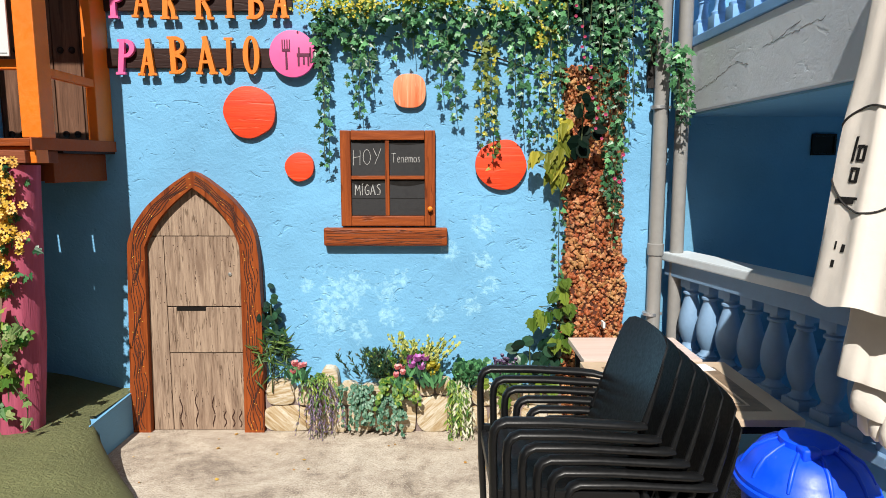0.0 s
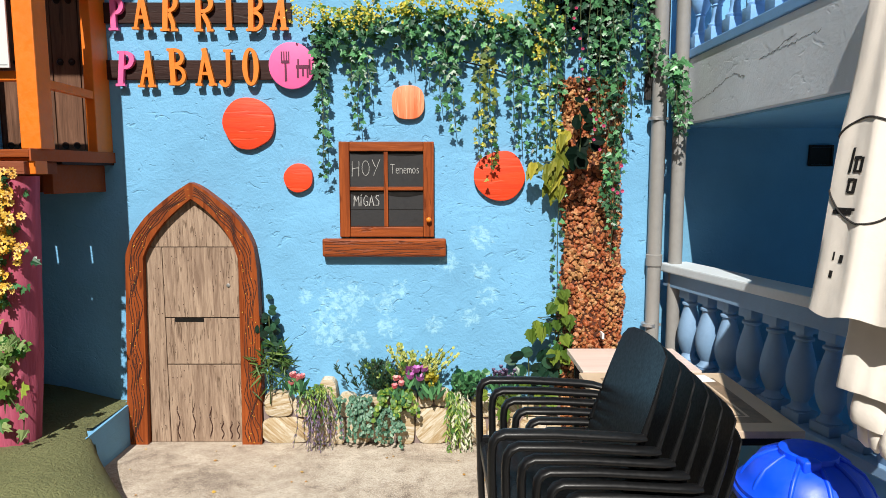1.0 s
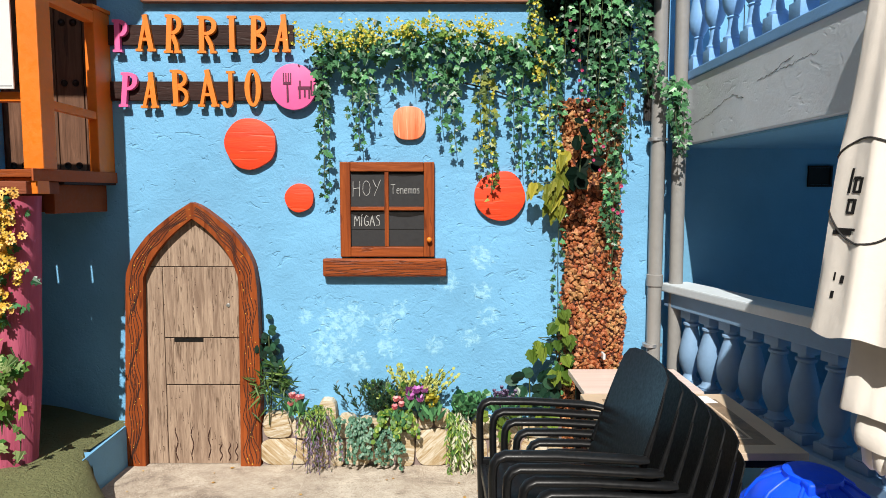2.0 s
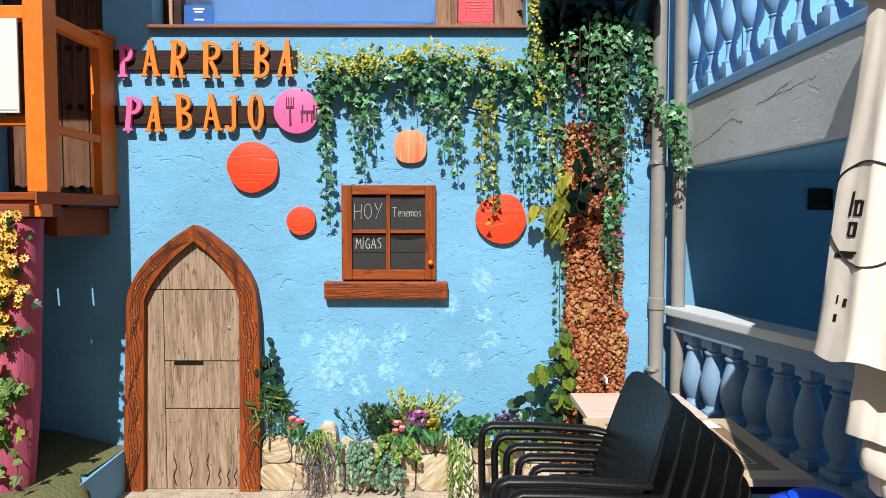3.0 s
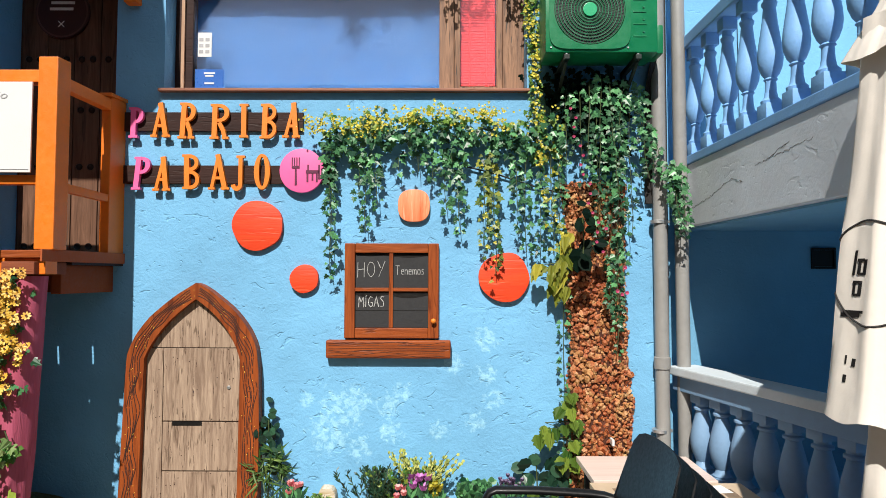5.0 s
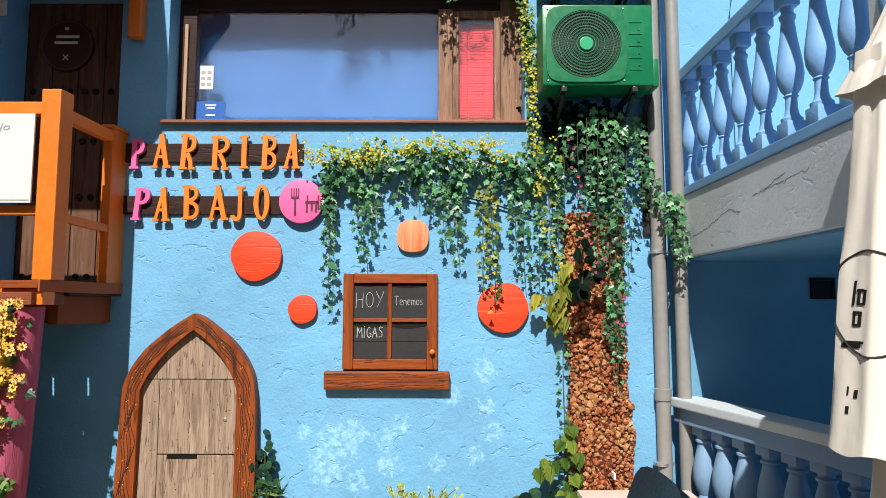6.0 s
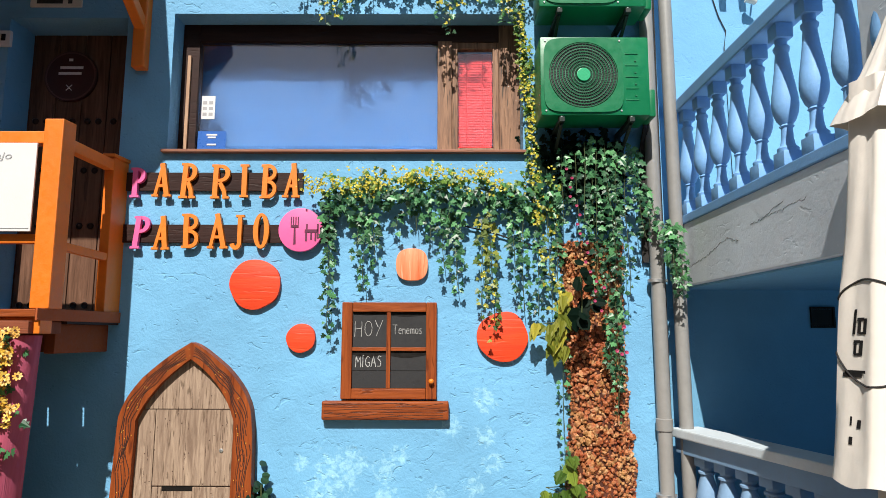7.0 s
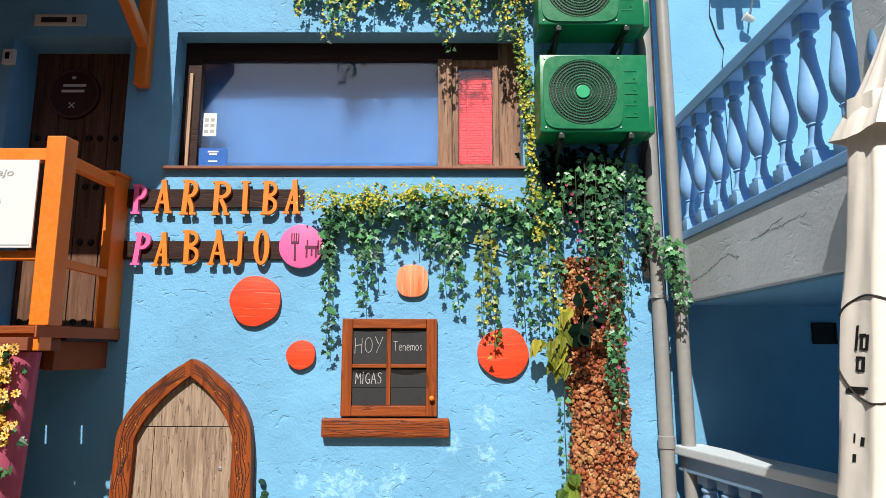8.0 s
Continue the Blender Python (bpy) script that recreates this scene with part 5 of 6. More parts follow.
def cafe_table(x0, x1, y0, y1, z, label, inlay):
    t = thing("cafe_table", ((x0 + x1) / 2, (y0 + y1) / 2, 0), label, "table", "cafe tables beside the parapet")
    top = part("tabletop", box(x0, x1, y0, y1, z - 0.035, z, 0.004), M_TAN if inlay else M_MARBLE, t)
    if inlay:
        for a, b, mt, h in ((0.10, 0.17, M_TILE, 0.0006), (0.185, 0.20, M_TILE, 0.0006)):
            for q in ((x0 + a, x1 - a, y0 + a, y0 + b), (x0 + a, x1 - a, y1 - b, y1 - a), (x0 + a, x0 + b, y0 + b, y1 - b), (x1 - b, x1 - a, y0 + b, y1 - b)):
                part("inlay_strip", box(*q, z + 0.0002, z + 0.001), mt, top, "brown mosaic strip")
    for x in (x0 + 0.04, x1 - 0.08):
        for y in (y0 + 0.04, y1 - 0.08):
            part("leg", box(x, x + 0.04, y, y + 0.04, 0.0, z - 0.036, 0.004), M_CHAIR, t)
    part("apron", box(x0 + 0.05, x1 - 0.05, y0 + 0.05, y0 + 0.07, z - 0.09, z - 0.0355, 0.003), M_CHAIR, t)
    part("apron", box(x0 + 0.05, x0 + 0.07, y0 + 0.071, y1 - 0.08, z - 0.09, z - 0.0355, 0.003), M_CHAIR, t)
    return t


cafe_table(0.83, 1.53, 3.67, 4.16, 0.752, "cafe table with a pinkish marble top and black frame", False)
cafe_table(0.80, 1.64, 2.78, 3.64, 0.75, "square cafe table with tan top and brown mosaic border", True)
solid("paper_sheet", box(-0.10, 0.10, -0.06, 0.06, 0.7515, 0.7525, 0, None, Matrix.Translation((1.42, 3.52, 0)) @ Matrix.Rotation(radians(8), 4, "Z")), M_PAPER, "white paper sheet lying on the table", "paper")

lid = thing("waste_bin", (1.565, 2.50, 0), "bright blue plastic bin with a ribbed domed lid", "bin")
part("tub", lathe([(0.20, 0.0), (0.22, 0.02), (0.255, 0.50), (0.262, 0.53), (0.25, 0.53)], (1.565, 2.50, 0), 40), M_BIN, lid, smooth=40)
dome = [(0.282, 0.535), (0.288, 0.545), (0.286, 0.595), (0.262, 0.61), (0.245, 0.64), (0.21, 0.685), (0.15, 0.72), (0.12, 0.728), (0.118, 0.75), (0.06, 0.765), (0.005, 0.768)]
bin_lid = part("lid", lathe(dome, (1.565, 2.50, 0), 64, None, True), M_BIN, lid, "ribbed domed lid", smooth=35)
for k in range(10):
    a = 2 * math.pi * (k + 0.3) / 10
    pts = [(1.565 + r * math.cos(a), 2.50 + r * math.sin(a), z - 0.003) for r, z in ((0.10, 0.745), (0.15, 0.722), (0.21, 0.687), (0.245, 0.642), (0.262, 0.612))]
    part("lid_rib", tube(pts, [0.006, 0.010, 0.011, 0.010, 0.007], 8), M_BIN, bin_lid, smooth=60)
part("handle_block", box(1.47, 1.55, 2.36, 2.43, 0.70, 0.755, 0.012), M_BIN, bin_lid, smooth=60)
part("rim", lathe([(0.288, 0.545), (0.296, 0.55), (0.296, 0.572), (0.287, 0.578)], (1.565, 2.50, 0), 64), M_BIN, bin_lid, smooth=40)
part("slot", box(1.40, 1.52, 2.232, 2.242, 0.50, 0.53, 0.003), M_IRON, lid)

lid.location.x -= 0.075
lid.scale = (0.92, 0.92, 1.05)

# closed parasol, its cloth in hanging folds
UX, UY = 1.568, 2.08
par = thing("parasol", (UX, UY, 0), "closed cream canvas parasol with black print, folds hanging", "parasol")
part("pole", tube([(UX, UY, 0.03), (UX, UY, 3.06)], 0.018, 14), M_STEEL, par, smooth=60)
part("base", lathe([(0.21, 0.0), (0.21, 0.05), (0.05, 0.07), (0.04, 0.12)], (UX, UY, 0), 30), M_IRON, par, smooth=40)


FLAT = math.radians(-139)  # way that the broad side of the folded cloth faces


def fold(a, z, folds, depth, seed):
    f = 1 - 2 * abs(math.sin(0.5 * (a * folds + 2.2 * noise.noise((math.cos(a) * 1.3, math.sin(a) * 1.3, z * 0.5 + seed)))))
    c, d = abs(math.cos(a - FLAT)), abs(math.sin(a - FLAT))
    square = (c ** 4.5 + d ** 4.5) ** (-1 / 4.5)
    return square * (1 + depth * f + 0.05 * noise.noise((math.cos(a) * 2.5, math.sin(a) * 2.5, z * 1.6 + seed)) + 0.022 * noise.noise((math.cos(a) * 7, math.sin(a) * 7, z * 3.5 + seed)))


def cloth(zs, rs, folds, depth, seed, seg=120):
    bm = bmesh.new()
    rows = []
    for z, r in zip(zs, rs):
        row = []
        for i in range(seg):
            a = 2 * math.pi * i / seg
            k = r * fold(a, z, folds, depth, seed)
            row.append(bm.verts.new((UX + k * math.cos(a), UY + k * math.sin(a), z + 0.008 * math.cos(a * folds) * (1 if z == zs[0] else 0.0))))
        rows.append(row)
    for r0, r1 in zip(rows, rows[1:]):
        for i in range(seg):
            bm.faces.new((r0[i], r0[(i + 1) % seg], r1[(i + 1) % seg], r1[i]))
    bmesh.ops.recalc_face_normals(bm, faces=bm.faces)
    bmesh.ops.solidify(bm, geom=list(bm.faces), thickness=0.002)
    return bm


def canopy_r(z):
    k = (z - 1.44) / 1.32
    return 0.265 - 0.120 * max(0, k) ** 0.85


zs = [1.44 + 1.32 * k / 26 for k in range(27)]
canopy = part("canopy", cloth(zs, [canopy_r(z) for z in zs], 11, 0.062, 3), M_CANVAS, par, smooth=60)
zs = [2.62, 2.66, 2.72, 2.80, 2.90, 2.98, 3.03, 3.06]
part("top_flap", cloth(zs, [0.20, 0.185, 0.155, 0.115, 0.075, 0.048, 0.03, 0.02], 7, 0.11, 9), M_CANVAS, par, smooth=60)
part("finial", lathe([(0.02, 3.06), (0.024, 3.075), (0.015, 3.095), (0.004, 3.10)], (UX, UY, 0), 14), M_STEEL, par, smooth=60)
zs = [1.175, 1.19, 1.24, 1.31, 1.38, 1.46, 1.52]
part("lower_folds", cloth(zs, [0.183, 0.184, 0.178, 0.172, 0.166, 0.165, 0.15], 4, 0.07, 14), M_CANVAS, par, "inner cloth panel hanging below the hem", smooth=60)
zs = [1.06, 1.08, 1.12, 1.17, 1.25]
part("lower_folds", cloth(zs, [0.138, 0.145, 0.147, 0.14, 0.125], 6, 0.10, 24), M_CANVAS, par, smooth=60)
for a, top, low, r in ((-2.55, 1.14, 0.955, 0.032), (-2.15, 1.16, 0.915, 0.045), (-1.7, 1.13, 0.93, 0.04), (-2.95, 1.12, 0.97, 0.03), (2.2, 1.12, 0.95, 0.04), (0.4, 1.12, 0.95, 0.04)):
    bm = lathe([(0.006, low), (r * 0.8, low + 0.02), (r, low + 0.07), (r * 0.85, low + 0.12), (r * 0.7, top)], (UX + 0.112 * math.cos(a), UY + 0.112 * math.sin(a), 0), 20)
    for v in bm.verts:
        v.co += Vector((noise.noise(v.co * 14), noise.noise(v.co * 14 + Vector((5, 0, 0))), noise.noise(v.co * 11 + Vector((0, 7, 0))))) * 0.012
    part("rib_pocket", bm, M_CANVAS, par, "cloth pocket at a rib's end", smooth=60)
way = math.atan2(-UY, -UX)


def on_cloth(u, z, lift=0.003):
    """A place on the cloth facing the yard; u metres to the right along it."""
    a = way + u / canopy_r(z)
    r = canopy_r(z) * fold(a, z, 11, 0.062, 3) + lift
    return Vector((UX + r * math.cos(a), UY + r * math.sin(a), z))


part("print_ring", tube([on_cloth(-0.158 + 0.115 * math.cos(radians(a)), 1.912 + 0.168 * math.sin(radians(a)), 0.002) for a in range(0, 361, 6)], 0.0035, 5), M_PRINT, canopy)


def print_bar(u0, u1, z0, z1, lean=0.0):
    bm = bmesh.new()
    vs = []
    for j in range(4):
        z = z0 + (z1 - z0) * j / 3
        vs.append([bm.verts.new(on_cloth(u0 + (u1 - u0) * k / 8 + lean * (z - z0), z, 0.0025)) for k in range(9)])
    for r0, r1 in zip(vs, vs[1:]):
        for k in range(8):
            bm.faces.new((r0[k], r0[k + 1], r1[k + 1], r1[k]))
    bmesh.ops.solidify(bm, geom=list(bm.faces), thickness=0.001)
    part("print_bar", bm, M_PRINT, canopy)


# broken strokes of the print, in two short lines inside the ring and two below
for b in ((-0.226, -0.217, 1.925, 2.005, 0.15), (-0.207, -0.199, 1.928, 1.968, 0.15), (-0.190, -0.180, 1.925, 1.975, 0.15), (-0.205, -0.184, 1.968, 1.978, 0.15), (-0.204, -0.186, 1.925, 1.933, 0.15),
          (-0.226, -0.218, 1.862, 1.900, 0.15), (-0.209, -0.200, 1.858, 1.906, 0.15), (-0.223, -0.203, 1.898, 1.907, 0.15), (-0.223, -0.206, 1.858, 1.866, 0.15),
          (-0.232, -0.227, 1.640, 1.668, 0.1), (-0.212, -0.199, 1.634, 1.660, 0.15), (-0.238, -0.228, 1.582, 1.606, 0.1),
          (-0.262, -0.205, 1.790, 1.803, 0.0), (-0.255, -0.190, 1.803, 1.812, 0.0)):
    print_bar(b[0] + (0.014 if b[2] > 1.7 else -0.004), b[1] + (0.016 if b[2] > 1.7 else -0.004), b[2] - 0.02, b[3] - 0.02, b[4])

# ---- leaves and flowers ----
DAISY = [(0.0, 0.0), (0.13, 0.25), (0.22, 0.6), (0.17, 0.88), (0.0, 1.0)]
IVY = [(0.0, 0.0), (0.34, -0.08), (0.52, 0.16), (0.27, 0.30), (0.42, 0.55), (0.17, 0.62), (0.0, 1.0)]
ROUND = [(0.0, 0.0), (0.30, 0.10), (0.44, 0.40), (0.38, 0.72), (0.0, 1.0)]
LANCE = [(0.0, 0.0), (0.10, 0.2), (0.12, 0.5), (0.07, 0.8), (0.0, 1.0)]
NARROW = [(0.0, 0.0), (0.05, 0.25), (0.055, 0.6), (0.0, 1.0)]
GRAPE = [(0.0, 0.0), (0.26, -0.14), (0.44, 0.0), (0.47, 0.12), (0.60, 0.24), (0.42, 0.36), (0.50, 0.55), (0.34, 0.62), (0.24, 0.80), (0.12, 0.86), (0.0, 1.08)]


class Foliage:
    """Gathers many leaves or petals for one mesh."""

    def __init__(self, seed):
        self.v, self.f, self.rnd = [], [], random.Random(seed)

    def leaf(self, p, tip, face, size, shape=IVY, fold=0.25, curl=0.15):
        p, tip = Vector(p), Vector(tip).normalized()
        side = tip.cross(Vector(face))
        side = side.normalized() if side.length > 1e-3 else Vector((1, 0, 0))
        nrm = side.cross(tip).normalized()
        base = len(self.v)
        mid = [0, len(shape) - 1]
        for u, w in shape:
            self.v.append(p + side * u * size + tip * w * size + nrm * size * (-fold * u - curl * w * w))
        for u, w in shape[1:-1]:
            self.v.append(p - side * u * size + tip * w * size + nrm * size * (-fold * u - curl * w * w))
        n = len(shape)
        self.f.append(tuple(range(base, base + n)))
        self.f.append((base, base + n - 1) + tuple(base + n + k for k in range(n - 3, -1, -1)))

    def wild(self, p, size, shape=IVY, down=0.7, out=1.0, **kw):
        r = self.rnd
        tip = Vector((r.uniform(-0.8, 0.8), r.uniform(-0.5, 0.1), r.uniform(-1.0, 0.35) - down * 0.5))
        face = Vector((r.uniform(-0.9, 0.9), -out, r.uniform(-0.5, 1.1)))
        self.leaf(p, tip, face, size * r.uniform(0.7, 1.25), shape, **kw)

    def flower(self, p, face, size, petals=6, cup=0.2, shape=ROUND):
        face = Vector(face).normalized()
        a = face.orthogonal().normalized()
        b = face.cross(a)
        spin = self.rnd.random() * 6
        for k in range(petals):
            t = spin + 2 * math.pi * k / petals
            self.leaf(p, a * math.cos(t) + b * math.sin(t) + face * cup, face, size, shape, 0.1, -0.1)

    def mesh(self, name, material):
        me = bpy.data.meshes.new(name)
        me.from_pydata([tuple(v) for v in self.v], [], self.f)
        me.materials.append(material)
        return me


def leaves(name, fol, material, parent, label=""):
    ob = part(name, fol.mesh(name, material), None, parent, label)
    return tagged(ob, kind="stuff")


def strand(x, z, length, y=D - 0.05, size=0.052, seed=0, material=None, step=0.017, drift=0.0, label="hanging strand of artificial green ivy on the wall", group="hanging ivy strands", flowers=0, blossom=None):
    rnd = random.Random(seed * 7 + 3)
    t = thing("ivy_strand", (x, y, z), label, "ivy", group)
    n = max(4, int(length / step))
    pts, fol = [], Foliage(seed)
    px = x
    for i in range(n + 1):
        f = i / n
        px += drift * step + 0.004 * noise.noise((seed * 3.7, i * 0.25, 0)) * 2
        p = Vector((px, y - 0.03 * math.sin(f * 2) + 0.012 * noise.noise((i * 0.2, seed, 5)), z - length * f))
        pts.append(p)
        for s in (-1, 1):
            if rnd.random() < 0.88 - 0.35 * f:
                q = p + Vector((s * rnd.uniform(0.004, 0.032), rnd.uniform(-0.03, 0.012), rnd.uniform(-0.012, 0.012)))
                tip = Vector((s * rnd.uniform(0.1, 1.0), rnd.uniform(-0.5, 0.1), rnd.uniform(-1.0, -0.1)))
                fol.leaf(q, tip, (rnd.uniform(-0.9, 0.9), -1, rnd.uniform(-0.5, 1.1)), size * rnd.uniform(0.55, 1.2) * (1 - 0.3 * f))
    part("stem", tube(pts[::2] if len(pts) > 6 else pts, 0.0025, 5), M_STEM, t)
    leaves("leaves", fol, material or M_IVY, t)
    if flowers:
        fl = Foliage(seed + 50)
        for _ in range(flowers):
            p = rnd.choice(pts) + Vector((rnd.uniform(-0.03, 0.03), -0.035, rnd.uniform(-0.02, 0.02)))
            fl.flower(p, (rnd.uniform(-0.4, 0.4), -1, rnd.uniform(-0.2, 0.5)), rnd.uniform(0.010, 0.019), 3, 0.3)
        leaves("blossoms", fl, blossom or M_YELLOW, t)
    return t


def garland(name, label, x0, x1, z0, z1, y, n, size, n_flowers, seed, lift=None, clumps=()):
    t = thing(name, ((x0 + x1) / 2, D, (z0 + z1) / 2), label, "ivy")
    rnd = random.Random(seed)
    fol, fl, pale = Foliage(seed), Foliage(seed + 1), Foliage(seed + 2)
    for i in range(n):
        x = rnd.uniform(x0, x1)
        g = rnd.gauss(0.5, 0.27)
        up = lift(x) if lift else 0.0
        z = z0 + (z1 - z0) * min(1.1, max(-0.15, g)) + up + 0.05 * noise.noise((x * 5, seed, 0))
        (pale if g > 0.62 and rnd.random() < 0.7 else fol).wild((x, y + rnd.uniform(-0.07, 0.04), z), size)
    for i in range(n_flowers):
        x = rnd.uniform(x0, x1)
        if noise.noise((x * 4.1, seed, 2)) < rnd.uniform(-0.5, 0.25):
            continue
        z = z0 + (z1 - z0) * (1.12 - 0.75 * rnd.random() ** 1.6) + (lift(x) if lift else 0.0)
        fl.flower((x, y - rnd.uniform(0.03, 0.1), z), (rnd.uniform(-0.6, 0.6), -1, rnd.uniform(0, 0.9)), rnd.uniform(0.007, 0.0125), 5, 0.4)
    for cx, cz, wide in clumps:
        for _ in range(int(420 * wide)):
            fl.flower((cx + rnd.gauss(0, wide * 0.5), y - rnd.uniform(0.05, 0.11), cz + rnd.gauss(0, 0.034)), (rnd.uniform(-0.7, 0.7), -1, rnd.uniform(-0.2, 0.9)), rnd.uniform(0.008, 0.016), 3, 0.4)
    part("stem", tube([(x0 + (x1 - x0) * k / 30, y + 0.02, (z0 + z1) / 2 + (lift(x0 + (x1 - x0) * k / 30) if lift else 0) + 0.03 * math.sin(k)) for k in range(31)], 0.006, 6), M_STEM, t)
    leaves("leaves", fol, M_IVY, t)
    leaves("leaves", pale, M_IVY_PALE, t, "paler young leaves")
    leaves("blossoms", fl, M_YELLOW, t, "small yellow blossoms")
    return t


garland("ivy_garland", "thick artificial ivy garland with yellow blossoms under the window", -0.87, 0.80, 2.71, 3.01, D - 0.08, 540, 0.054, 110, 11, lambda x: 0.05 * math.sin((x + 0.9) * 1.7) - 0.03 + 0.05 * noise.noise((x * 3.3, 4.0, 0)), ((-0.93, 2.93, 0.05), (-0.86, 2.90, 0.08), (-0.70, 2.91, 0.13), (-0.57, 2.89, 0.09), (-0.45, 2.95, 0.12), (-0.25, 2.98, 0.10), (-0.08, 3.01, 0.10), (0.14, 2.98, 0.14), (0.30, 2.99, 0.12), (0.36, 2.91, 0.07)))
garland("ivy_garland", "artificial ivy garland with yellow blossoms above the window", -1.15, 0.68, 4.44, 4.80, D - 0.09, 600, 0.054, 420, 21, lambda x: 0.0, ((-0.9, 4.5, 0.15), (-0.45, 4.56, 0.2), (0.1, 4.52, 0.2), (0.4, 4.48, 0.2), (0.55, 4.42, 0.15)))
DROPS = [(-0.81, 2.75, 0.52, 0.03), (-0.79, 2.70, 0.80, 0.03), (-0.62, 2.74, 0.30, 0.05), (-0.55, 2.74, 0.54, -0.02), (-0.49, 2.72, 0.36, 0.04), (-0.33, 2.72, 0.11, 0.0), (-0.20, 2.74, 0.13, 0.0), (-0.11, 2.74, 0.20, 0.05), (-0.04, 2.74, 0.42, 0.13), (0.02, 2.74, 0.54, 0.15), (0.07, 2.72, 0.34, 0.10), (0.27, 2.72, 0.72, 0.0), (0.32, 2.72, 0.84, 0.0), (0.47, 2.72, 0.55, 0.02), (0.55, 2.72, 0.66, 0.0), (0.64, 2.75, 0.72, 0.0), (0.70, 2.80, 0.76, 0.02), (0.77, 2.80, 0.62, 0.0)]
for i, (x, z, l, d) in enumerate(DROPS):
    strand(x, z, l, D - 0.06, 0.055, 100 + i, step=0.027, drift=d, flowers=7 if i in (11, 12, 15, 16, 17) else 0, material=M_IVY_MIX if i in (11, 12, 16) else None)
for i, (x, z, l) in enumerate(((-1.05, 4.42, 0.14), (-0.84, 4.42, 0.33), (-0.78, 4.40, 0.25), (-0.55, 4.50, 0.20), (-0.30, 4.40, 0.06), (-0.05, 4.42, 0.30), (0.04, 4.42, 0.38), (0.22, 4.40, 0.14), (0.40, 4.40, 0.28), (0.46, 4.40, 0.30), (-0.68, 4.42, 0.18), (0.12, 4.42, 0.2))):
    strand(x, z, l, D - (0.13 if i % 2 else 0.09), 0.05, 150 + i, None, 0.026, 0.0, flowers=10)
# yellow flowering vine beside the window
for i, (x, z, l, d) in enumerate(((0.53, 4.35, 0.85, 0.05), (0.58, 4.0, 1.05, 0.02), (0.62, 3.55, 0.9, 0.03))):
    strand(x, z, l, D - 0.06, 0.04, 180 + i, M_IVY_PALE, 0.013, d, "yellow flowering vine climbing beside the window", "flowering vines", 40, M_YELLOW)
# ivy below the outdoor units and over the trunk
rnd = random.Random(77)
COLUMN = [(0.80, 0.55), (0.88, 0.62), (0.95, 0.60), (1.00, 1.02), (1.04, 1.12), (1.08, 1.36), (1.12, 1.52), (1.15, 1.64), (1.18, 1.50), (1.22, 1.02)]
for i, (x, l) in enumerate(COLUMN):
    strand(x + rnd.uniform(-0.01, 0.01), 3.20 + rnd.uniform(-0.08, 0.05), l, 4.30 - 0.025 * (i % 3), 0.054, 200 + i, None, 0.050 if i < 3 else 0.033, rnd.uniform(-0.03, 0.03), "dense artificial ivy hanging below the outdoor units", "ivy over the trunk")
for i, (x, z, l, d, y) in enumerate(((1.27, 3.20, 0.65, 0.12, 4.30), (1.30, 3.15, 0.55, 0.20, 4.32), (1.37, 2.90, 0.32, 0.25, 4.34), (1.47, 2.66, 0.30, 0.08, 4.28), (1.51, 2.64, 0.46, 0.03, 4.26), (1.55, 2.62, 0.50, 0.0, 4.26), (1.49, 2.62, 0.36, 0.10, 4.28))):
    strand(x, z, l, y, 0.055, 230 + i, None, 0.018, d, "ivy strand trailing across the drain pipes", "ivy by the pipes")
for i, (x, z, l) in enumerate(((0.80, 2.2, 1.55), (0.84, 1.1, 0.6), (1.12, 1.9, 0.55), (1.08, 2.0, 0.35))):
    strand(x, z, l, D - (0.06 if i < 2 else 0.20), 0.045, 250 + i, None, 0.035, 0.0, "thin ivy strand trailing down beside the trunk", "thin ivy strands")
rose = thing("rose_garland", (0.9, 4.2, 2.6), "string of small pink roses in the ivy", "flowers")
fl = Foliage(31)
for k in range(16):
    fl.flower((0.80 + 0.012 * k + 0.02 * math.sin(k * 1.7), 4.13 - 0.004 * k, 2.98 - 0.062 * k), (0.1 * math.sin(k), -1, 0.3), 0.016, 7, 0.9)
for x, z in ((1.09, 1.80), (1.12, 1.78), (1.15, 1.79), (1.02, 2.2), (1.14, 1.95)):
    fl.flower((x, 4.12, z), (0, -1, 0.3), 0.019, 7, 0.9)
leaves("blossoms", fl, M_PETAL_ROSE, rose)


def shrub(name, label, category, spots, material, size, shape, seed, n, stem_z=None, extra=None, down=0.4, group="", fold=0.25):
    """Leaves gathered round spots (x, y, z, spread x, spread z)."""
    x, y, z = spots[0][:3]
    t = thing(name, (x, y, stem_z if stem_z is not None else z), label, category, group)
    fol = Foliage(seed)
    for sx, sy, sz, dx, dz in spots:
        for _ in range(n):
            p = (sx + fol.rnd.gauss(0, dx), sy + fol.rnd.gauss(0, 0.03), sz + fol.rnd.gauss(0, dz))
            fol.wild(p, size, shape, down, fold=fold, curl=0.1 + fold * 0.5)
    leaves("leaves", fol, material, t)
    if stem_z is not None:
        part("stem", tube([(x, y + 0.02, stem_z), (x + 0.01, y + 0.01, (z + stem_z) / 2), (x, y, z)], 0.005, 6), M_STEM, t)
    return t


LONG_GRAPE = [(0.0, 0.0), (0.16, -0.08), (0.30, 0.06), (0.33, 0.22), (0.24, 0.38), (0.30, 0.52), (0.17, 0.68), (0.10, 0.88), (0.0, 1.1)]


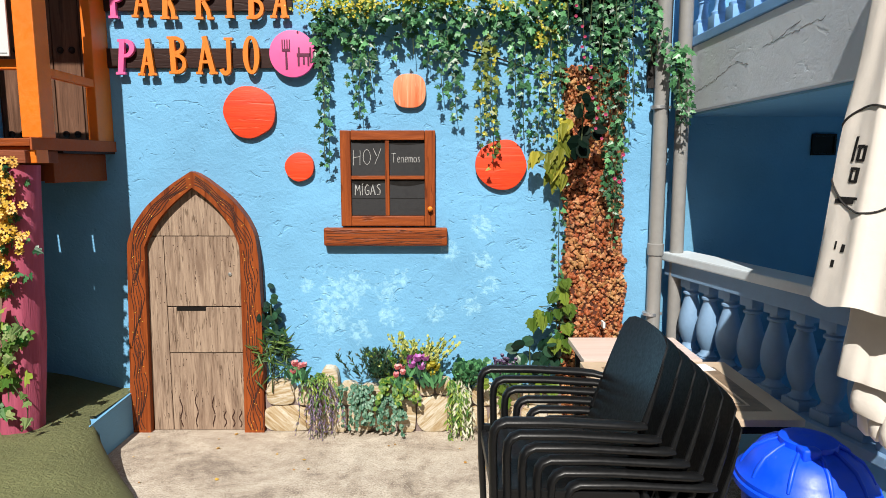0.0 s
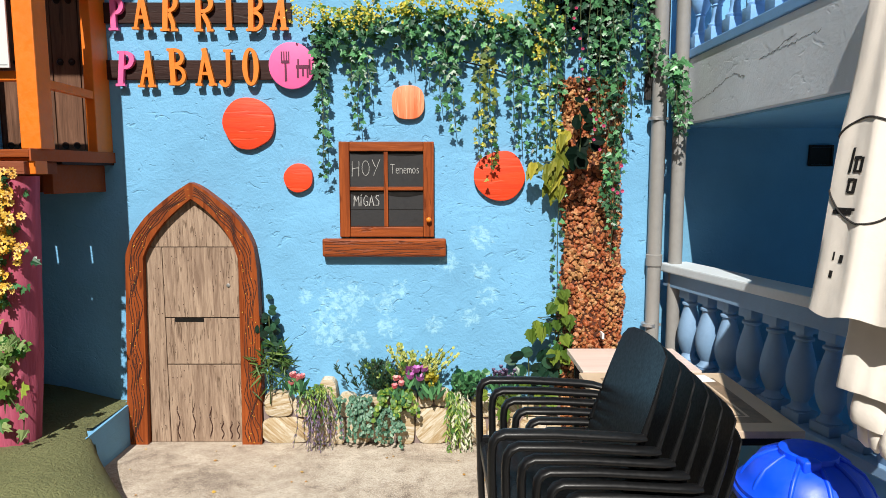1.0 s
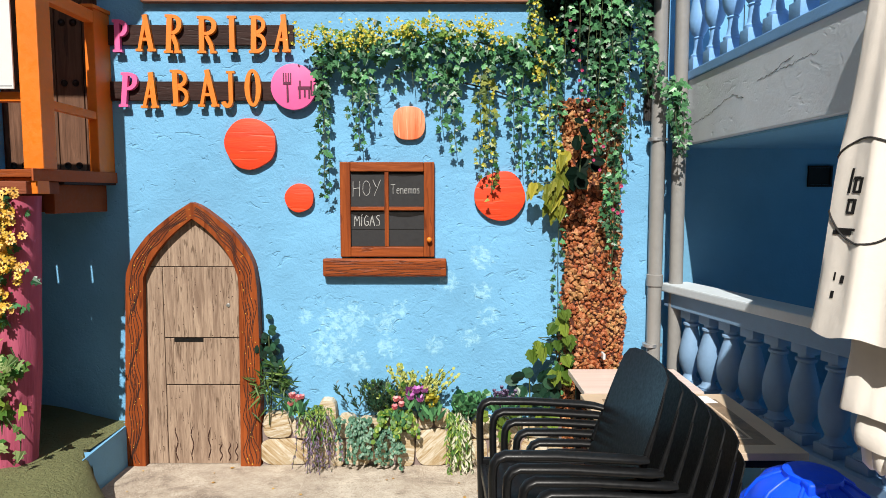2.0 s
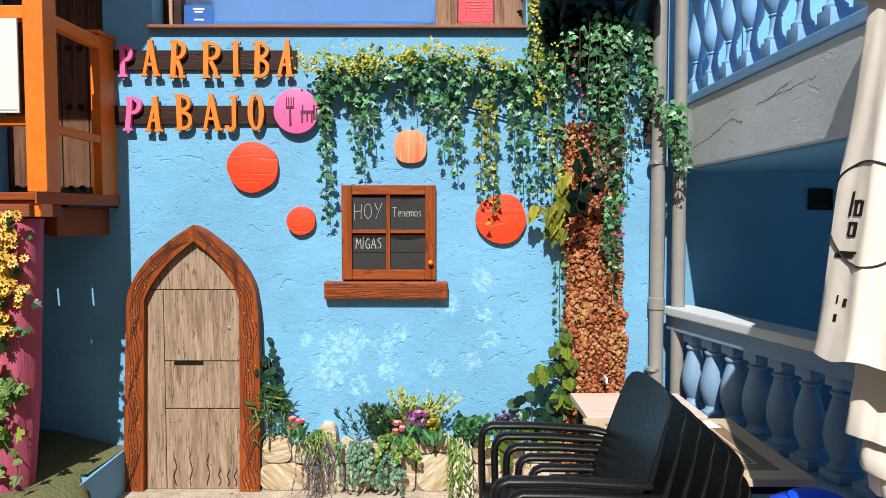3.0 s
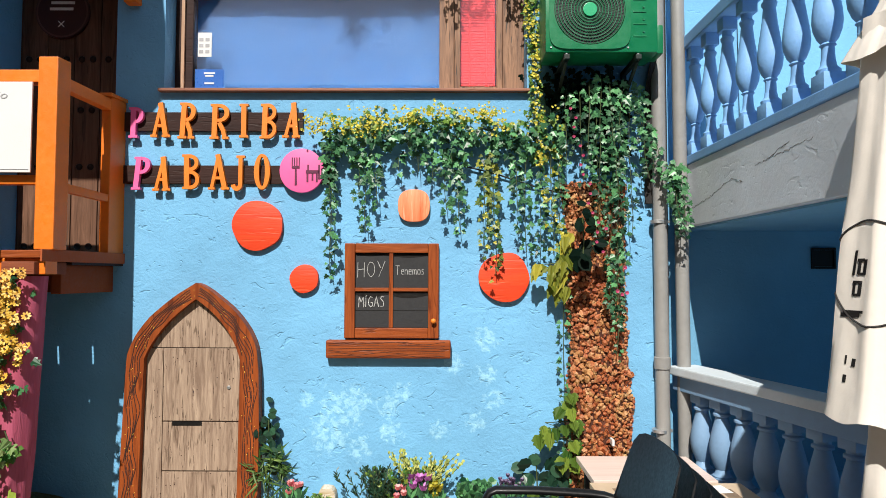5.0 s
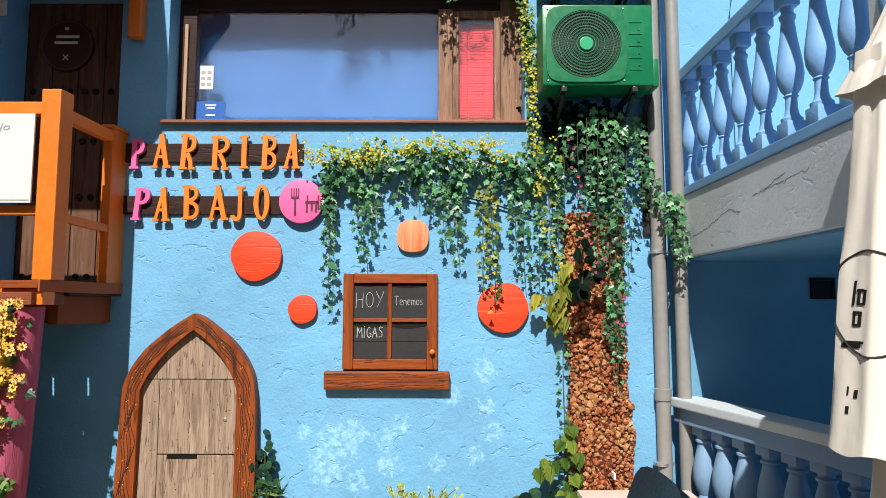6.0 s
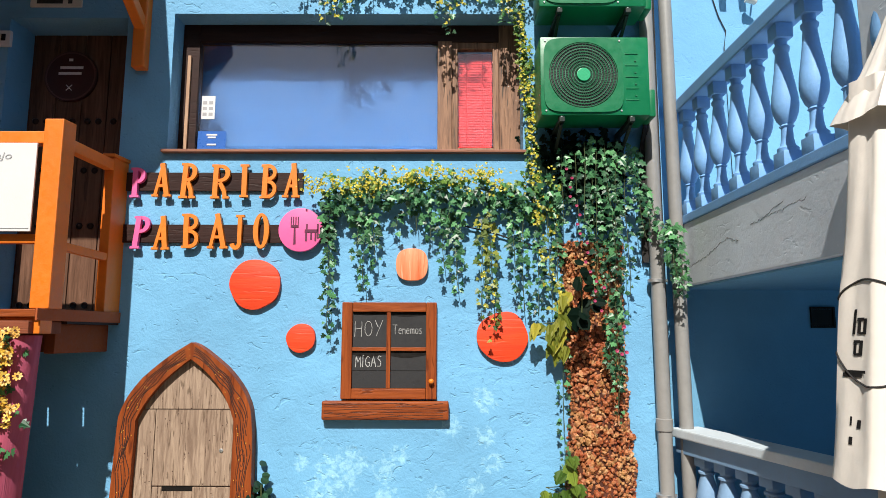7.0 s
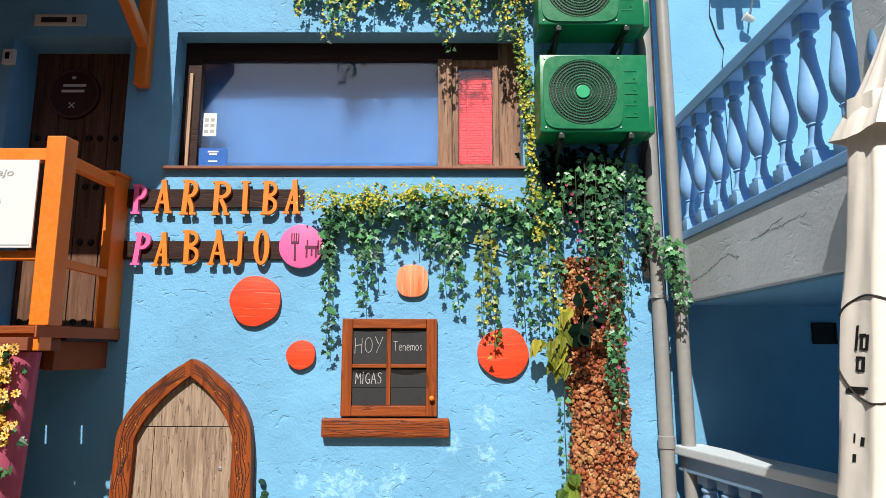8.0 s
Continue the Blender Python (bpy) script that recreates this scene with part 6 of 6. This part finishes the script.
def big_leaves(label, y, spots, size, shape, material, seed):
    """A climbing stem with single large leaves: (x, z, way of the tip sideways)."""
    t = thing("grape_vine", (spots[0][0], y, spots[0][1]), label, "vine")
    fol = Foliage(seed)
    for x, z, side in spots:
        for _ in range(2):
            r = fol.rnd
            fol.leaf((x + r.uniform(-0.03, 0.03), y - r.uniform(0.0, 0.06), z + r.uniform(-0.03, 0.03)), (side + r.uniform(-0.4, 0.4), -0.35, -1), (r.uniform(-0.8, 0.8), -1, r.uniform(0.0, 1.0)), size * r.uniform(0.6, 1.1), shape, 0.45, 0.35)
    leaves("leaves", fol, material, t)
    part("stem", tube([(x + 0.02, y + 0.03, z) for x, z, side in sorted(spots, key=lambda p: p[1])], 0.004, 6), M_STEM, t)


big_leaves("large drooping yellow-green artificial vine leaves beside the trunk", D - 0.11, ((0.80, 2.16, -0.2), (0.77, 2.08, 0.2), (0.68, 1.98, -0.7), (0.75, 1.99, -0.3), (0.80, 2.02, 0.2), (0.62, 1.97, -0.3), (0.70, 1.90, 0.0), (0.78, 1.92, -0.1), (0.80, 1.84, 0.1), (0.74, 1.82, -0.2)), 0.135, LONG_GRAPE, M_VINE_YELLOW, 301)
big_leaves("green artificial vine leaves climbing beside the trunk foot", D - 0.14, ((0.80, 1.12, 0.0), (0.83, 1.04, 0.2), (0.74, 1.00, -0.5), (0.82, 0.93, 0.3), (0.64, 0.92, -0.4), (0.60, 0.86, 0.2), (0.68, 0.88, -0.2), (0.76, 0.88, 0.1), (0.83, 0.80, 0.1), (0.78, 0.74, -0.2), (0.85, 0.68, 0.2)), 0.095, GRAPE, M_VINE_LEAF, 302)
shrub("rubber_plant", "large leaves coloured black for the shade of the ivy on the trunk", "plant", [(0.88, 4.16, 2.28, 0.03, 0.06), (0.95, 4.14, 2.10, 0.03, 0.05), (0.88, 4.16, 2.05, 0.02, 0.04)], M_SHADELEAF, 0.095, ROUND, 307, 5, 1.95)
# added leaf mass, blackened in place of the shade under the outdoor unit
shrub("ivy_mat", "added mass of near-black ivy leaves standing for shade under the outdoor unit", "ivy", [(0.78, D - 0.10, 3.16, 0.06, 0.08), (0.92, D - 0.10, 3.12, 0.07, 0.10), (1.05, D - 0.10, 3.14, 0.06, 0.10), (1.14, D - 0.10, 3.05, 0.05, 0.12), (0.92, D - 0.10, 2.96, 0.06, 0.08), (1.08, D - 0.10, 2.80, 0.05, 0.12)], M_SHADELEAF, 0.07, IVY, 308, 55)
shrub("rubber_plant", "dark round-leaved artificial plant beside the trunk foot", "plant", [(0.60, D - 0.12, 0.66, 0.06, 0.04), (0.72, D - 0.12, 0.58, 0.06, 0.06), (0.66, D - 0.12, 0.48, 0.07, 0.05)], M_DARKLEAF, 0.085, ROUND, 303, 9, 0.2)
shrub("grape_vine", "pale green leaves at the foot of the wall", "vine", [(0.52, D - 0.16, 0.42, 0.10, 0.05), (0.40, D - 0.16, 0.36, 0.08, 0.05)], M_VINE_LEAF, 0.085, GRAPE, 304, 7, 0.1)
shrub("rubber_plant", "dark round-leaved artificial plant beside the arched door", "plant", [(-1.20, D - 0.07, 0.92, 0.025, 0.06), (-1.18, D - 0.08, 0.78, 0.03, 0.06), (-1.14, D - 0.08, 0.66, 0.04, 0.05)], M_DARKLEAF, 0.06, ROUND, 305, 14, 0.3)
shrub("fern_plant", "green narrow-leaved artificial plant beside the arched door", "plant", [(-1.20, D - 0.12, 0.58, 0.07, 0.07), (-1.12, D - 0.12, 0.62, 0.04, 0.08)], leafy("olive_narrow_leaf", (0.03, 0.09, 0.02), (0.20, 0.30, 0.07)), 0.105, NARROW, 306, 60, 0.3, down=-0.6)


def tulips(label, x, z, n, petal, seed, spread=0.06, size=0.034, leaf_mat=None):
    t = thing("flower_bunch", (x, D - 0.1, z - 0.12), label, "flowers", "flower bunches on the stones")
    rnd = random.Random(seed)
    fl, lf, st = Foliage(seed), Foliage(seed + 1), bmesh.new()
    for k in range(n):
        px, pz, py = x + rnd.gauss(0, spread), z + rnd.gauss(0, 0.028), D - 0.17 + rnd.uniform(-0.05, 0.02)
        for j in range(6):
            a = j * math.pi / 3
            fl.leaf((px, py, pz), (0.4 * math.cos(a), 0.4 * math.sin(a) - 0.15, 1), (math.cos(a), math.sin(a), -0.3), size * 1.25, ROUND, 0.2, -0.2)
        tube([(x + (px - x) * 0.3, D - 0.09, z - 0.14), (px, py, pz)], 0.002, 4, st)
        for j in range(3):
            lf.leaf((px + rnd.uniform(-0.02, 0.02), py + 0.01, z - 0.13 + rnd.uniform(0, 0.06)), (rnd.uniform(-0.7, 0.7), -0.3, 1), (0, -1, 0.3), 0.10, LANCE)
    tagged(part("stem_bundle", st, M_STEM, t), kind="stuff")
    leaves("petals", fl, petal, t)
    leaves("leaves", lf, leaf_mat or M_IVY, t)


tulips("bunch of pink artificial tulips on the stones", -0.985, 0.515, 12, M_PETAL_PINK, 401, 0.042, 0.030)
tulips("bunch of purple artificial tulips above the stones", -0.185, 0.555, 8, M_PETAL_PURPLE, 402, 0.028, 0.045)
tulips("bunch of yellow artificial flowers above the stones", -0.06, 0.475, 11, M_YELLOW, 403, 0.045, 0.032)
tulips("pale pink artificial flowers among the stones", -0.30, 0.455, 4, M_PETAL_PINK, 404, 0.03, 0.034)
tulips("dusky grey-purple artificial hydrangea bunch", 0.40, 0.53, 26, M_LAVENDER, 405, 0.04, 0.022)


def spray(name, label, x, z0, z1, n, material, seed, lean=0.0, spread=0.07, size=0.03, shape=LANCE, y=D - 0.13, tip_down=True, stem=M_STEM):
    """Many drooping or upright twigs set with small leaves."""
    t = thing(name, (x, y, z0), label, "plant", "sprays on the stones")
    rnd = random.Random(seed)
    fol, st = Foliage(seed), bmesh.new()
    for k in range(n):
        bx = x + rnd.gauss(0, spread * 0.5)
        ex = bx + rnd.gauss(0, spread * 0.6) + lean
        ez = z1 + rnd.uniform(-0.2, 0.35) * (z0 - z1) * (1 if tip_down else -1) * (1 if tip_down else 0.5)
        pts = []
        for j in range(9):
            f = j / 8
            arch = 0.05 * math.sin(f * math.pi) if tip_down else 0.0
            pts.append(Vector((bx + (ex - bx) * f + 0.008 * math.sin(j * 1.3 + k), y - 0.05 * math.sin(f * math.pi * 0.6) + rnd.uniform(-0.01, 0.01) - 0.02 * (k % 3), z0 + (ez - z0) * f + arch)))
        tube(pts, 0.002, 4, st)
        for j in range(26):
            f = rnd.uniform(0.05, 1)
            i = min(7, int(f * 8))
            p = pts[i].lerp(pts[i + 1], f * 8 - i)
            d = (pts[i + 1] - pts[i]).normalized()
            fol.leaf(p, d + Vector((rnd.uniform(-0.9, 0.9), rnd.uniform(-0.7, 0.2), rnd.uniform(-0.3, 0.3))), (rnd.uniform(-0.5, 0.5), -1, rnd.uniform(0, 0.8)), size * rnd.uniform(0.7, 1.2), shape)
    tagged(part("stem_bundle", st, stem, t), kind="stuff")
    leaves("leaves", fol, material, t)


spray("lavender_spray", "drooping purple-grey artificial lavender over the stones", -0.85, 0.42, 0.06, 30, M_LAVENDER, 501, 0.02, 0.09, 0.026)
spray("lavender_greens", "green twigs above the drooping lavender", -0.85, 0.45, 0.25, 14, M_IVY_PALE, 502, 0.0, 0.11, 0.035)
spray("eucalyptus_spray", "hanging grey-green artificial eucalyptus over the stones", -0.60, 0.38, 0.10, 20, M_EUCA, 503, 0.0, 0.11, 0.025, ROUND)
spray("eucalyptus_spray", "grey-green artificial eucalyptus hanging lower on the stones", -0.40, 0.30, 0.08, 18, M_EUCA, 504, 0.0, 0.11, 0.025, ROUND)
spray("eucalyptus_spray", "small green sprig on the stones", -0.30, 0.42, 0.26, 10, M_IVY_PALE, 505, 0.02, 0.08, 0.035, ROUND)
spray("willow_twigs", "hanging white and green artificial willow twigs", 0.10, 0.44, 0.04, 8, M_WHITE_TWIG, 506, 0.03, 0.06, 0.045, LANCE, D - 0.14)
spray("willow_twigs", "hanging green artificial willow twigs", 0.08, 0.42, 0.05, 16, M_IVY_PALE, 507, 0.03, 0.06, 0.045, LANCE, D - 0.13)
spray("yellow_sprig", "upright yellow-green flowering sprig", -0.15, 0.46, 0.70, 26, M_YELLOW_PALE, 508, 0.02, 0.15, 0.021, ROUND, D - 0.10, False)
spray("yellow_sprig", "upright green leafy sprig", -0.28, 0.42, 0.60, 15, M_IVY_PALE, 509, -0.02, 0.12, 0.030, ROUND, D - 0.08, False)
spray("conifer_sprig", "dark green artificial conifer sprig", -0.44, 0.40, 0.60, 46, M_DARKLEAF, 510, -0.01, 0.13, 0.036, LANCE, D - 0.08, False)
spray("conifer_sprig", "dark green leafy sprig beside the yellow flowers", 0.16, 0.36, 0.52, 20, M_IVY, 511, 0.02, 0.10, 0.045, ROUND, D - 0.09, False)

# daisies and ivy on the magenta post
daisy = thing("daisy_garland", (-2.5, 3.5, 1.3), "thick garland of yellow artificial daisies hanging on the post", "flowers")
rnd = random.Random(91)
fa, fb, fc, fd = Foliage(601), Foliage(602), Foliage(603), Foliage(604)
for k in range(380):
    z = rnd.uniform(1.20, 1.92)
    w = 0.13 if z > 1.45 else 0.09
    x = -2.57 + 0.12 * (1.9 - z) * -0.6 + rnd.gauss(0, w * 0.75)
    x = min(x, -2.36 - max(0, 1.55 - z) * 0.25)
    y = 3.62 + rnd.uniform(-0.07, 0.05)
    face = (rnd.uniform(-0.5, 0.7), -1, rnd.uniform(-0.2, 0.7))
    pale = z > 1.82 or rnd.random() < 0.25
    (fa if pale else fb).flower((x, y, z), face, rnd.uniform(0.024, 0.031), 8, 0.12, DAISY)
    fc.flower(Vector((x, y, z)) + Vector(face).normalized() * 0.006, face, 0.0085, 6, 0.5)
for k in range(220):
    fd.wild((-2.58 + rnd.gauss(0, 0.08), 3.67 + rnd.uniform(-0.04, 0.05), rnd.uniform(1.15, 1.9)), 0.05)
leaves("petals", fa, M_CREAM, daisy, "cream-yellow petals")
leaves("petals", fb, leafy("golden_petal", (0.72, 0.42, 0.04), (0.90, 0.68, 0.16)), daisy, "golden yellow petals")
leaves("flower_hearts", fc, plain("brown_flower_heart", (0.09, 0.03, 0.01), 0.8), daisy, "brown flower hearts")
leaves("leaves", fd, M_IVY, daisy)
pale_ivy = thing("pale_ivy", (-2.47, 3.6, 0.45), "pale green artificial ivy climbing the foot of the magenta post", "ivy")
part("stem", tube([(-2.50 + 0.05 * math.sin(k * 0.9), 3.64, 0.32 + 0.07 * k) for k in range(11)], 0.004, 6), M_STEM, pale_ivy)
fe = Foliage(611)
rnd = random.Random(611)
for k in range(18):
    fe.wild((-2.47 + rnd.uniform(-0.09, 0.06), 3.59 + rnd.uniform(-0.03, 0.03), rnd.uniform(0.40, 1.12)), 0.062)
leaves("leaves", fe, leafy("variegated_leaf", (0.10, 0.20, 0.05), (0.42, 0.50, 0.22), 0.5), pale_ivy)
shrub("ivy_plant", "pale variegated ivy climbing the magenta post", "ivy", [(-2.58, 3.65, 1.0, 0.05, 0.10), (-2.60, 3.64, 0.80, 0.05, 0.08), (-2.52, 3.64, 0.68, 0.07, 0.05), (-2.63, 3.64, 0.50, 0.05, 0.08), (-2.50, 3.65, 0.92, 0.04, 0.04)], M_IVY_PALE, 0.085, IVY, 605, 9, 0.3)
pot = thing("flower_pot", (-2.80, 3.66, 0.27), "bright green painted pot with a yellow band beside the post", "pot")
part("bowl", lathe([(0.09, 0.26), (0.10, 0.27), (0.125, 0.50), (0.135, 0.505), (0.135, 0.54), (0.12, 0.545)], (-2.79, 3.66, 0), 28, None, True), plain("green_pot_glaze", (0.02, 0.36, 0.05), 0.35), pot, smooth=40)
part("band", lathe([(0.118, 0.40), (0.121, 0.405), (0.126, 0.455), (0.123, 0.46)], (-2.79, 3.66, 0), 28, None, False), plain("yellow_pot_glaze", (0.75, 0.42, 0.03), 0.35), pot, smooth=40)
# unseen plank screen added to keep sun off the wall under the balcony
screen = thing("plank_screen", (-3.6, 3.72, 0.3), "added plank screen shading the wall under the timber balcony", "fence")
for i in range(13):
    part("plank", box(-4.80 + i * 0.173, -4.80 + i * 0.173 + 0.171, 3.90, 3.925, 0.25, 1.75, 0.003), M_OLDWOOD, screen)

# ---- painted stones at the foot of the wall ----
stones = thing("stone_row", (-0.2, D, 0), "row of painted relief stones along the foot of the wall", "stones")
STONES = [(-1.275, -0.93, 0.0, 0.195), (-1.25, -1.05, 0.20, 0.375), (-1.045, -0.87, 0.20, 0.345), (-0.925, -0.79, 0.0, 0.19), (-0.865, -0.735, 0.195, 0.47), (-0.785, -0.68, 0.0, 0.19), (-0.73, -0.60, 0.195, 0.36), (-0.675, -0.50, 0.0, 0.20), (-0.595, -0.42, 0.205, 0.34), (-0.495, -0.33, 0.0, 0.20), (-0.415, -0.28, 0.205, 0.36), (-0.325, -0.19, 0.0, 0.25), (-0.275, -0.17, 0.255, 0.37), (-0.185, 0.06, 0.0, 0.265), (-0.165, -0.06, 0.27, 0.385), (-0.055, 0.06, 0.27, 0.39), (0.065, 0.17, 0.0, 0.20), (0.065, 0.20, 0.205, 0.34), (0.175, 0.32, 0.0, 0.19), (0.205, 0.37, 0.195, 0.35), (0.325, 0.55, 0.0, 0.185), (0.375, 0.56, 0.19, 0.34), (0.555, 0.74, 0.0, 0.20), (0.565, 0.78, 0.205, 0.33), (0.745, 0.85, 0.0, 0.20)]
for i, (x0, x1, z0, z1) in enumerate(STONES):
    ol = []
    cx, cz, rx, rz = (x0 + x1) / 2, (z0 + z1) / 2, (x1 - x0) / 2 - 0.003, (z1 - z0) / 2 - 0.003
    for k in range(20):
        a = 2 * math.pi * k / 20
        c, s = math.cos(a), math.sin(a)
        e = 0.62
        w = 1.04 + 0.07 * noise.noise((c * 2 + i * 3, s * 2, i))
        ol.append((cx + rx * w * math.copysign(abs(c) ** e, c), max(0.001, cz + rz * w * math.copysign(abs(s) ** e, s))))
    part("stone", slab(ol, D - 0.075 - 0.010 * ((i * 7) % 3), D - 0.001, 0.010), M_STONE, stones, smooth=50)
part("mortar", box(-1.26, 0.84, D - 0.062, D - 0.0015, 0.0, 0.30), plain("grey_mauve_mortar", (0.20, 0.15, 0.14), 0.9), stones)

# fallen leaves on the floor
fallen = Foliage(701)
for k in range(20):
    x, y = fallen.rnd.uniform(-2.15, 0.3), D - abs(fallen.rnd.gauss(0, 0.35)) - 0.12
    if x < -1.5:
        y = D - fallen.rnd.uniform(0.05, 0.9)
    a = fallen.rnd.uniform(0, 6.28)
    fallen.leaf((x, y, 0.006), (math.cos(a), math.sin(a), 0.05), (0, 0, 1), fallen.rnd.uniform(0.014, 0.028), ROUND, 0.15, -0.1)
tagged(part("fallen_leaves", fallen.mesh("fallen_leaves", leafy("dry_leaf", (0.45, 0.22, 0.03), (0.75, 0.50, 0.08))), None, None), "dry yellow leaves scattered on the concrete", "leaves", kind="stuff")

# wall lamp and loose cable on the upper wall, with an added unseen arm
lamp = thing("wall_lamp", (2.20, D + 0.1, 5.0), "small cream spotlight with an added unseen arm that shadows the upper wall", "lamp")
M_CREAM_LAMP = plain("cream_lamp_plastic", (0.60, 0.57, 0.50), 0.4)
# arm and hanging blocks stay above view, added for their shadows below
part("bracket", box(1.98, 2.36, D - 0.26, D - 0.20, 4.97, 5.02, 0.006), M_PALE_BLUE, lamp)
for x in (2.02, 2.17):
    part("hanger", box(x, x + 0.05, D - 0.25, D - 0.21, 4.78, 4.969, 0.006), M_PALE_BLUE, lamp)
part("wall_arm", box(2.33, 2.36, D - 0.199, D + 0.159, 4.97, 5.01, 0.004), M_PALE_BLUE, lamp)
part("drop_rod", tube([(2.31, D - 0.19, 4.98), (2.30, D + 0.06, 4.42)], 0.007, 8), M_STEEL, lamp)
spot = part("spotlight", lathe([(0.012, 0.0), (0.022, 0.01), (0.030, 0.07), (0.036, 0.075), (0.034, 0.08)], (0, 0, 0), 18), M_CREAM_LAMP, lamp, "small cream spotlight", 50)
spot.matrix_basis = Matrix.Translation((2.32, D + 0.06, 4.36)) @ Matrix.Rotation(radians(-62), 4, "Y")
solid("cable", tube([(2.06, D + 0.15, 4.9), (2.03, D + 0.15, 4.45), (2.07, D + 0.15, 4.30), (2.12, D + 0.15, 4.18), (2.10, D + 0.15, 4.05), (2.11, D + 0.15, 2.8)], 0.004, 6), M_PRINT, "thin dark cable on the upper wall", "cable")
solid("cable", tube([(-0.15 + 0.1 * k, D - 0.02 - 0.004 * (k % 2), 2.735 - 0.028 * k - 0.006 * math.sin(k)) for k in range(11)], 0.006, 6), M_PRINT, "dark cable running slantwise behind the ivy", "cable")
tag_bm = box(1.085, 1.10, 4.25, 4.34, 0.79, 0.83, 0.003)
solid("plastic_peg", tag_bm, M_WHITE, "small white plastic peg stuck in the trunk", "peg")
